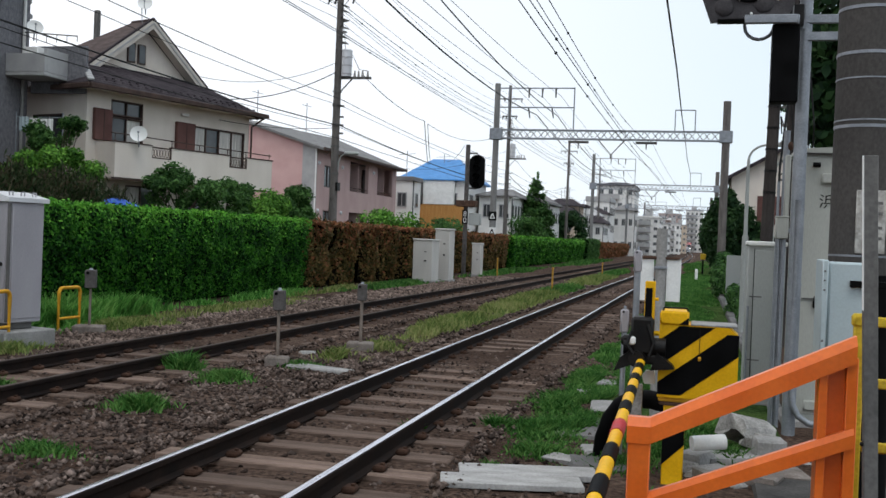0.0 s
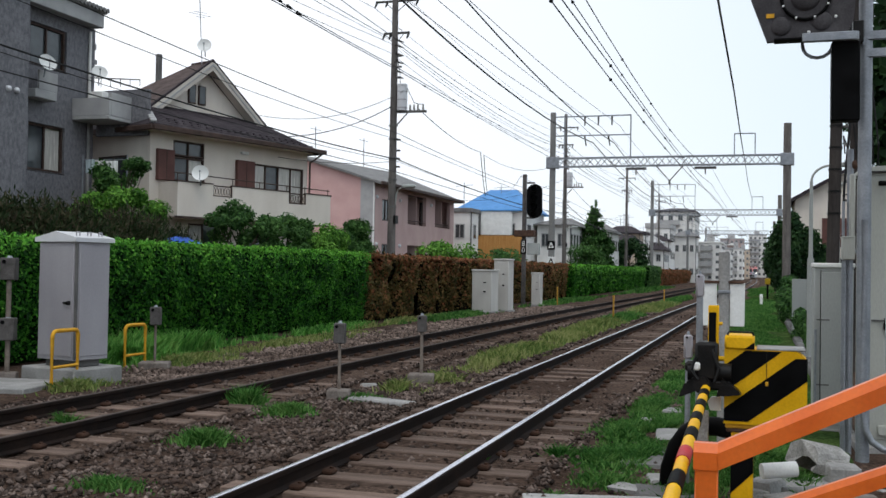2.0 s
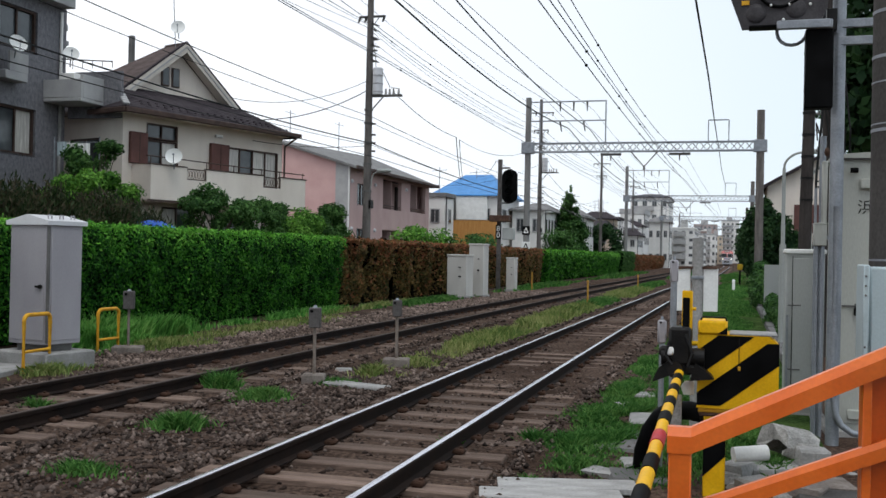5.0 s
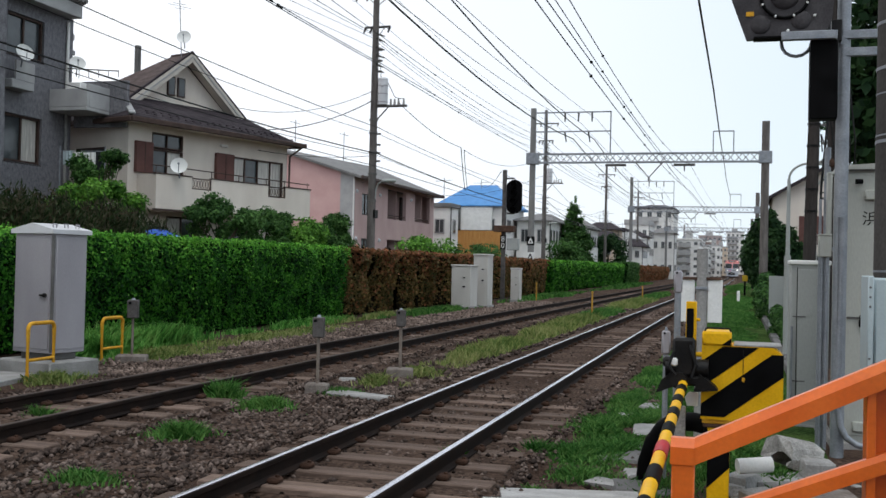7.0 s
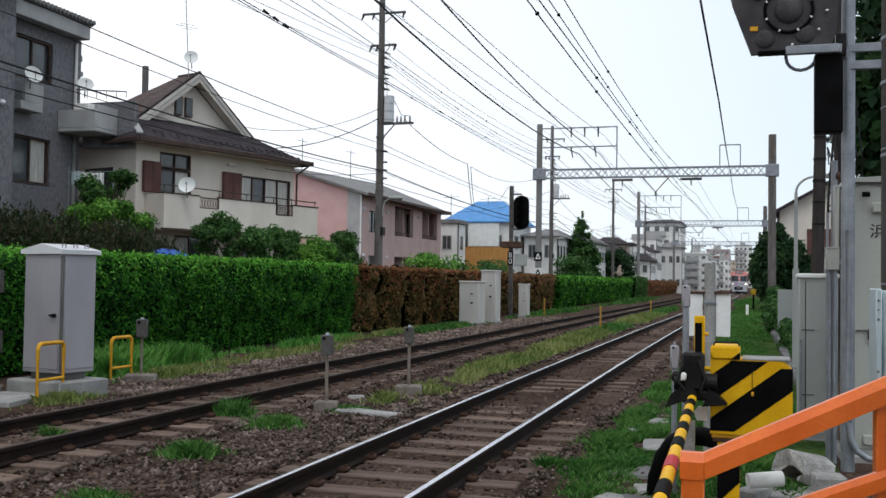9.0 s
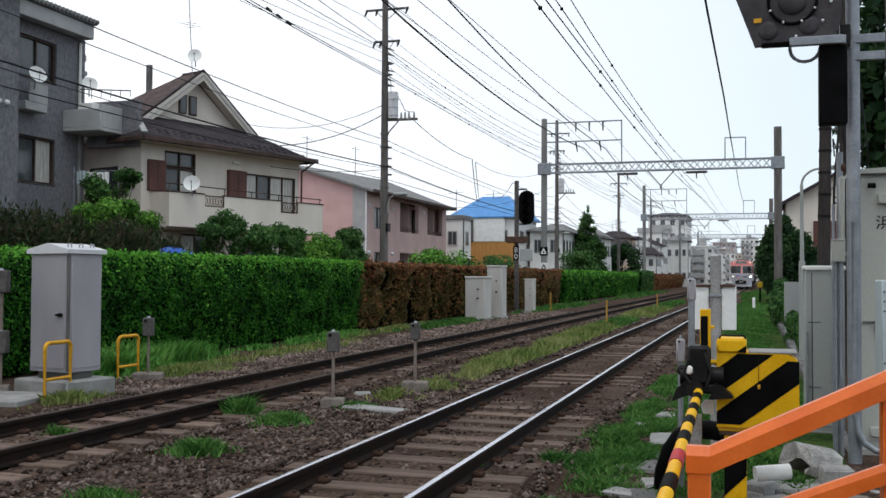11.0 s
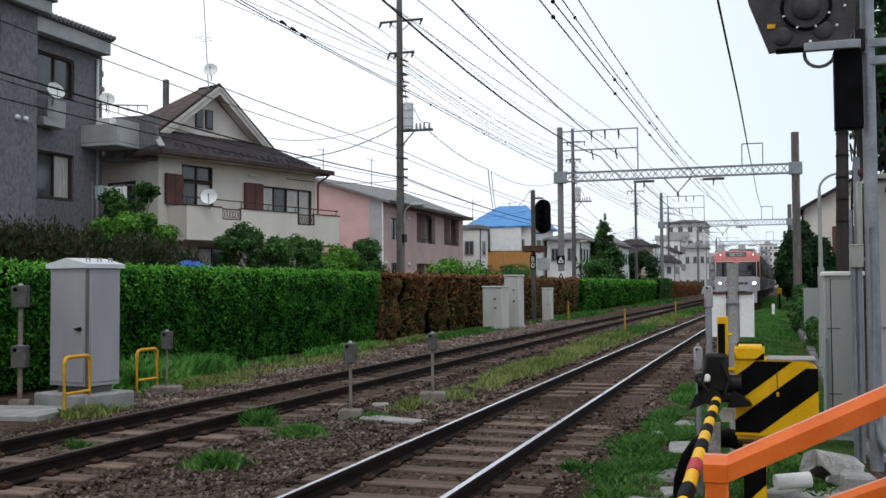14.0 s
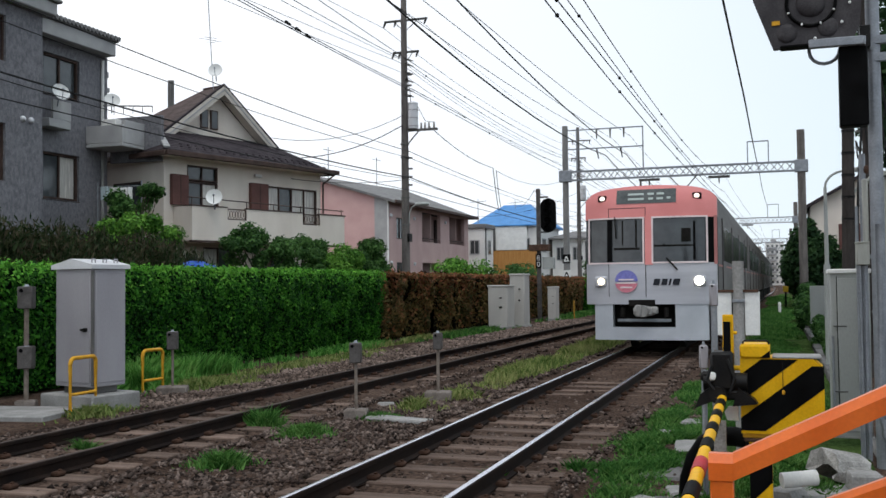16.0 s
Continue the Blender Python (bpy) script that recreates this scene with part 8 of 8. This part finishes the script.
shrub("shrub", 1.15, 44, 0.7, 2.0, 0.1, 1.5, 3000, 0.07, M_TREE, "dark green shrub along the verge", clumps=14)
shrub("shrub", 1.0, 36, 0.5, 1.6, 0.05, 1.1, 2600, 0.06, M_TREE, "dark green shrub along the verge", clumps=14)
shrub("shrub", 1.05, 27, 0.32, 1.5, 0.05, 0.75, 2600, 0.05, M_TREE, "low green shrub along the kerb", clumps=14)
shrub("shrub", 1.05, 22.5, 0.22, 1.4, 0.03, 0.42, 1800, 0.045, M_TREE, "low green shrub along the kerb", clumps=14)
shrub("shrub", 1.05, 31.5, 0.45, 1.6, 0.05, 1.25, 2800, 0.055, M_TREE, "dark green shrub along the verge", clumps=14)
shrub("tree", 4.6, 25, 2.6, 2.6, 3.4, 10.5, 30000, 0.16, M_PINE, "tall dark tree behind the cabinets", "tree", clumps=44)
for x, y, w, top in ((-3.2, 300, 2.5, 8), (3.5, 250, 2.5, 8.0), (3.2, 180, 2.2, 7.5), (2.8, 130, 2.0, 7.2), (-15.5, 240, 2.5, 8)):
    shrub("tree", x if y != 300 else -9.5, y, w, w, 0.5, top, 5000, 0.4, M_PINE, "distant dark green tree", "tree", clumps=24)


# ---- poles and wires ----
def utility_pole(y, top, label, extras=False):
    t = thing("utility_pole", label, "utility pole", pose(-13, y, 0), group="utility poles along the line")
    part("shaft", Shape().tube((0, 0, -0.1), (0, 0, top), 0.165, 0.105, 14), M_BARKPOLE, t, "brownish concrete shaft")
    for z, w in ((top - 0.9, 0.85), (top - 2.1, 0.5)):
        arm = part("crossarm", Shape().tube((-w, 0.2, z), (w, 0.2, z), 0.045, n=6), M_CONCDARK, t, "steel crossarm")
        part("brace", Shape().cable([(-w * 0.6, 0.18, z), (0, 0.1, z - 0.45), (w * 0.6, 0.18, z)], 0.018, 5), M_CONCDARK, arm)
        for q in (-0.95, -0.45, 0.95):
            part("insulator", Shape().tube((q * w, 0.2, z), (q * w, 0.0, z - 0.25), 0.05, 0.03, 8), M_DARKMETAL, arm)
    for z in (10.1, 9.9, 9.6, 9.3, 8.95, 8.75):
        part("strain_insulator", Shape().tube((0.1, -0.1, z), (0.22, -0.3, z + 0.03), 0.035, 0.02, 6), M_CONCDARK, t)
        part("strain_insulator", Shape().tube((0.1, 0.1, z), (0.24, 0.32, z - 0.03), 0.035, 0.02, 6), M_CONCDARK, t)
    for z in (6.9, 6.4, 5.7, 4.9, 3.9):
        part("steel_band", Shape().tube((0, 0, z), (0, 0, z + 0.05), 0.17, 0.17, 12), M_CONCDARK, t)
    for z in (9.5, 9.1, 8.7, 6.4, 6.0, 5.7, 5.4):
        part("wire_bracket", Shape().box(-0.02, 0.28, -0.04, 0.04, z - 0.03, z + 0.03), M_CONCDARK, t)
    for k in range(14):
        part("climbing_step", Shape().tube((0, -0.26, 3 + k * 0.45), (0, 0.26, 3 + k * 0.45), 0.012, n=5), M_DARKMETAL, t)
    if extras:
        tr = part("transformer", Shape().tube((0.33, 0, 7.47), (0.33, 0, 8.4), 0.19, n=20).tube((0.33, 0, 8.4), (0.33, 0, 8.46), 0.205, 0.16, 20).tube((0.36, -0.18, 8.18), (0.37, -0.25, 8.18), 0.05, n=10), M_CABROOF, t, "pale grey drum transformer")
        for z in (7.55, 7.85, 8.15):
            part("rib", Shape().tube((0.33, 0, z), (0.33, 0, z + 0.03), 0.2, n=20), M_CABGREY, tr)
        part("transformer_arm", Shape().box(-0.12, 1.28, -0.05, 0.05, 7.38, 7.46).tube((0.05, 0, 6.85), (0.55, 0, 7.38), 0.025, n=6), M_CONCDARK, t)
        for q in (0.65, 0.8, 0.95, 1.15):
            part("insulator", Shape().tube((q, 0, 7.46), (q, 0, 7.68), 0.05, 0.03, 8), M_CONC, t)
        part("lead_wire", Shape().cable([(0.45, 0, 8.4), (0.62, 0, 8.1), (0.8, 0, 7.75), (0.95, 0, 7.7), (1.15, 0, 7.68)], 0.012, 5), M_WIRE, t)
        part("lead_wire", Shape().cable([(0.25, 0, 8.45), (0.22, 0, 8.9), (0.14, 0, 9.3), (0.12, 0, 9.6)], 0.012, 5), M_WIRE, t)
        lamp = part("street_lamp_arm", Shape().cable([(0.13, 0, 4.0), (0.16, 0, 4.35), (0.24, 0, 4.56), (0.42, 0, 4.66)], 0.026, 8), M_CABPALE, t)
        part("lamp_head", Shape().box(0.38, 0.92, -0.1, 0.1, 4.61, 4.74, 0.05), M_CABPALE, lamp)
        part("plate", Shape().box(0.12, 0.2, -0.15, 0.15, 3.3, 3.6), M_DARKMETAL, t)


utility_pole(34.3, 12.5, "tall utility pole with a drum transformer and a street lamp", True)
utility_pole(68, 12.5, "utility pole with crossarms beside the line", True)
utility_pole(101, 12.0, "utility pole with crossarms farther along the line")
utility_pole(134, 12.0, "utility pole with crossarms farther along the line")
utility_pole(0.5, 12.5, "utility pole with crossarms beside the line")


def wire(pts, r=0.012, label="thin black overhead wire", beads=(), group="overhead wires", n=5):
    w = solo("overhead_wire", Shape().cable(pts, r * 0.75, n), M_WIRE, label, "wire", group=group)
    if beads:
        me = Shape().ball((0, 0, 0), r * 2.3, 8, 5).data("spacer", M_WIRE)
        for b in beads:
            piece("spacer", me, w, pose(*b))


def strung(stops, sags, r=0.012, beads=(), label="thin black overhead wire"):
    """A wire hung from stop to stop (x, y, z), each span with its own sag; beads sit at shares of the spans (span, share)."""
    def at(k, q):
        a, b = Vector(stops[k]), Vector(stops[k + 1])
        return tuple(a + (b - a) * q - Vector((0, 0, 4 * sags[k] * q * (1 - q))))
    pts = [at(k, i / 12) for k in range(len(sags)) for i in range(12)] + [stops[-1]]
    wire(pts, r, label, [at(k, q) for k, q in beads])


def clamps(name, place, way, count, label):
    """Small dead-end fittings threaded on a wire."""
    t = thing(name, label, "wire fitting", pose(*place), group="fittings on the wires")
    for k in range(count):
        c = Vector(way) * k
        part("grip", Shape().tube(c, c + Vector(way) * 0.45, 0.05, 0.03, 8), M_WIRE, t)


# (x, heights at the first three poles, sags of the first two spans, radius, beads)
POLE_Y = (0.5, 34.3, 68, 101, 134)
SPREAD = [(1, 0.08 + 0.115 * k) for k in range(8)]
for x0, x, za, zb, zc, sa, sb, r, bd in (
        (-12.8, -12.8, 7.53, 6.63, 6.53, 0.37, 0.29, 0.016, ()), (-12.8, -12.8, 7.12, 6.4, 5.95, 0.44, 0.1, 0.013, ()),
        (-12.8, -12.8, 6.03, 5.67, 5.6, 0.4, 0.32, 0.026, ()), (-12.74, -12.8, 6.0, 5.6, 5.5, 0.5, 0.25, 0.012, ()),
        (-12.8, -12.8, 5.1, 5.2, 5.2, 0.1, 0.1, 0.017, ()), (-12.72, -12.72, 9.93, 8.97, 9.18, 0.35, 0.1, 0.018, SPREAD[1::2]),
        (-12.72, -12.72, 9.6, 8.89, 8.82, 0.25, 0.09, 0.018, SPREAD[::2]), (-12.7, -13.1, 10.2, 10.12, 10.18, 0.3, 0.43, 0.016, SPREAD[::2]),
        (-10.82, -12.7, 10.1, 9.95, 10.3, 0.2, 0.33, 0.016, SPREAD[1::2]), (-16.4, -13.2, 10.2, 10.0, 10.18, 0.25, 0.63, 0.011, ()),
        (-16.35, -13.2, 9.9, 9.65, 9.8, 0.2, 0.6, 0.011, ()), (-13.8, -13.81, 11.33, 11.33, 11.33, 0.5, 0.5, 0.011, ()),
        (-13.2, -13.22, 10.5, 10.13, 10.1, 0.5, 0.5, 0.011, ()), (-12.1, -12.19, 11.5, 11.33, 11.4, 0.3, 0.5, 0.009, ())):
    strung([(x0, POLE_Y[0], za)] + [(x, y, z) for y, z in zip(POLE_Y[1:], (zb, zc, zc, zc))], (sa, sb, sb, sb), r, bd)
clamps("wire_fitting", (-12.72, 24.4, 9.0), (0, 0.62, -0.032), 3, "dark grips in a row on a wire beside the pole")

# feeders and signal wires from gantry to gantry
LINE_Y = (4.5, 58.5, 112, 168, 224)
for x, za, zb, sag, r, label in ((-9.55, 11.0, 9.26, 1.3, 0.04, "thick black feeder cable"), (-8.3, 11.6, 9.2, 1.07, 0.034, "thick black feeder cable"),
                                 (-10.9, 10.82, 10.94, 0.65, 0.017, "thin black overhead wire"), (-9.1, 9.9, 10.19, 0.5, 0.015, "thin black overhead wire"), (-8.1, 9.59, 10.33, 0.49, 0.015, "thin black overhead wire")):
    strung([(x, LINE_Y[0], za)] + [(x, y, zb) for y in LINE_Y[1:]], (sag, 0.9 if r > 0.02 else 0.4, 0.6, 0.6), r, (), label)

# wires over the tracks
for za, zb, sag, r, beads, label in ((5.53, 6.21, 0.44, 0.014, SPREAD, "contact wire over the track"), (5.61, 6.11, 0.14, 0.014, SPREAD[::2], "second contact wire over the track"),
                                     (6.01, 6.79, 0.57, 0.012, SPREAD, "carrier wire over the track"), (6.54, 7.75, 0.97, 0.013, SPREAD, "thin wire over the track")):
    big = label.startswith(("carrier", "thin"))
    strung([(-2.8, 4.5, za), (-2.8, 58.5, zb)] + [(NEAR_X + bend(y), y, zb) for y in LINE_Y[2:]], (sag, 0.3 if big else 0.0, 0.3 if big else 0.0, 0.2), r, [(0, 0.06 + 0.105 * k + (0.03 if big else 0.0)) for k in range(9)], label)
for z, sag, r, label in ((6.1, 0.0, 0.014, "contact wire over the far track"), (7.4, 0.9, 0.014, "carrier wire over the far track")):
    strung([(FAR_X - 0.3 + bend(y), y, z) for y in LINE_Y[1:]], (sag, sag, sag), r, [(0, 0.1 + 0.1 * k) for k in range(9)], label)
wire([(-0.86, 2, 7.6), (-0.86, 8, 7.25), (-0.83, 18.6, 6.8), (-0.75, 27.7, 6.58), (-0.82, 40, 7.0), (-0.95, 54, 7.9), (-1.0, 58.5, 8.4), (-1.0, 75, 8.3), (-1.0, 92, 8.85), (-1.0, 112, 9.6)], 0.03, "thick black cable hung from hoops on the gantries")
for a, b, sag, r in (((-13, 34.1, 7.95), (-16.9, 31, 6.95), 0.42, 0.014), ((-13, 34.1, 7.6), (-16.1, 32, 6.3), 0.25, 0.022), ((-12.05, 34.3, 7.55), (-13.2, 47, 7.42), 0.22, 0.018), ((-13.2, 47, 7.42), (-17.6, 64, 6.6), 0.25, 0.03),
                     ((-13.2, 47.6, 7.35), (-18.0, 66, 6.9), 0.3, 0.026), ((-13.2, 47.6, 7.35), (-12.4, 61.5, 8.3), 0.55, 0.016), ((-13, 34.3, 5.6), (-18, 30.5, 5.9), 0.3, 0.014), ((-13, 34.3, 5.5), (-21.5, 56.4, 6.2), 0.5, 0.016),
                     ((-13, 34.3, 5.3), (-22.3, 57.0, 6.6), 0.3, 0.013), ((-13, 34.3, 6.0), (-21.0, 55.0, 8.0), 0.9, 0.013), ((-13, 68, 8), (-22, 70, 6.8), 0.6, 0.014), ((-13, 68, 7.5), (-17, 88, 6.8), 0.5, 0.014), ((-13, 101, 7.5), (-15, 88, 6.8), 0.5, 0.014),
                     ((-10.9, 46.0, 6.15), (-20.5, 79, 8.3), 0.5, 0.016), ((-13, 68, 7.2), (-10.9, 46.0, 6.1), 0.2, 0.014), ((-13, 68, 8.0), (-13, 101, 6.0), 0.7, 0.02), ((-13, 68, 6.4), (-13, 101, 5.5), 0.8, 0.03)):
    a, b = Vector(a), Vector(b)
    wire([tuple(a + (b - a) * k / 10 - Vector((0, 0, 4 * sag * k / 10 * (1 - k / 10)))) for k in range(11)], r, "black service wire from a pole to a house")


# ---- what moves ----
def motions():
    rows = []
    for t, y in ((0.0, 376.0), (2.0, 332.0), (4.0, 288.0), (6.0, 245.0), (7.0, 223.0), (8.0, 201.0), (9.0, 178.5), (10.0, 157.5), (11.0, 136.5), (11.5, 126.0), (12.0, 115.0), (12.5, 103.3), (13.0, 91.0), (13.5, 79.4), (14.0, 68.2), (14.5, 57.2), (15.0, 45.6), (15.5, 34.0), (16.0, 22.25)):
        rows.append((t, pose(NEAR_X + 0.1 + bend(y), y, TOP, 0, 0, -math.degrees(math.atan((bend(y + 9) - bend(y)) / 9)))))
    walk(TRAIN, rows)


motions()
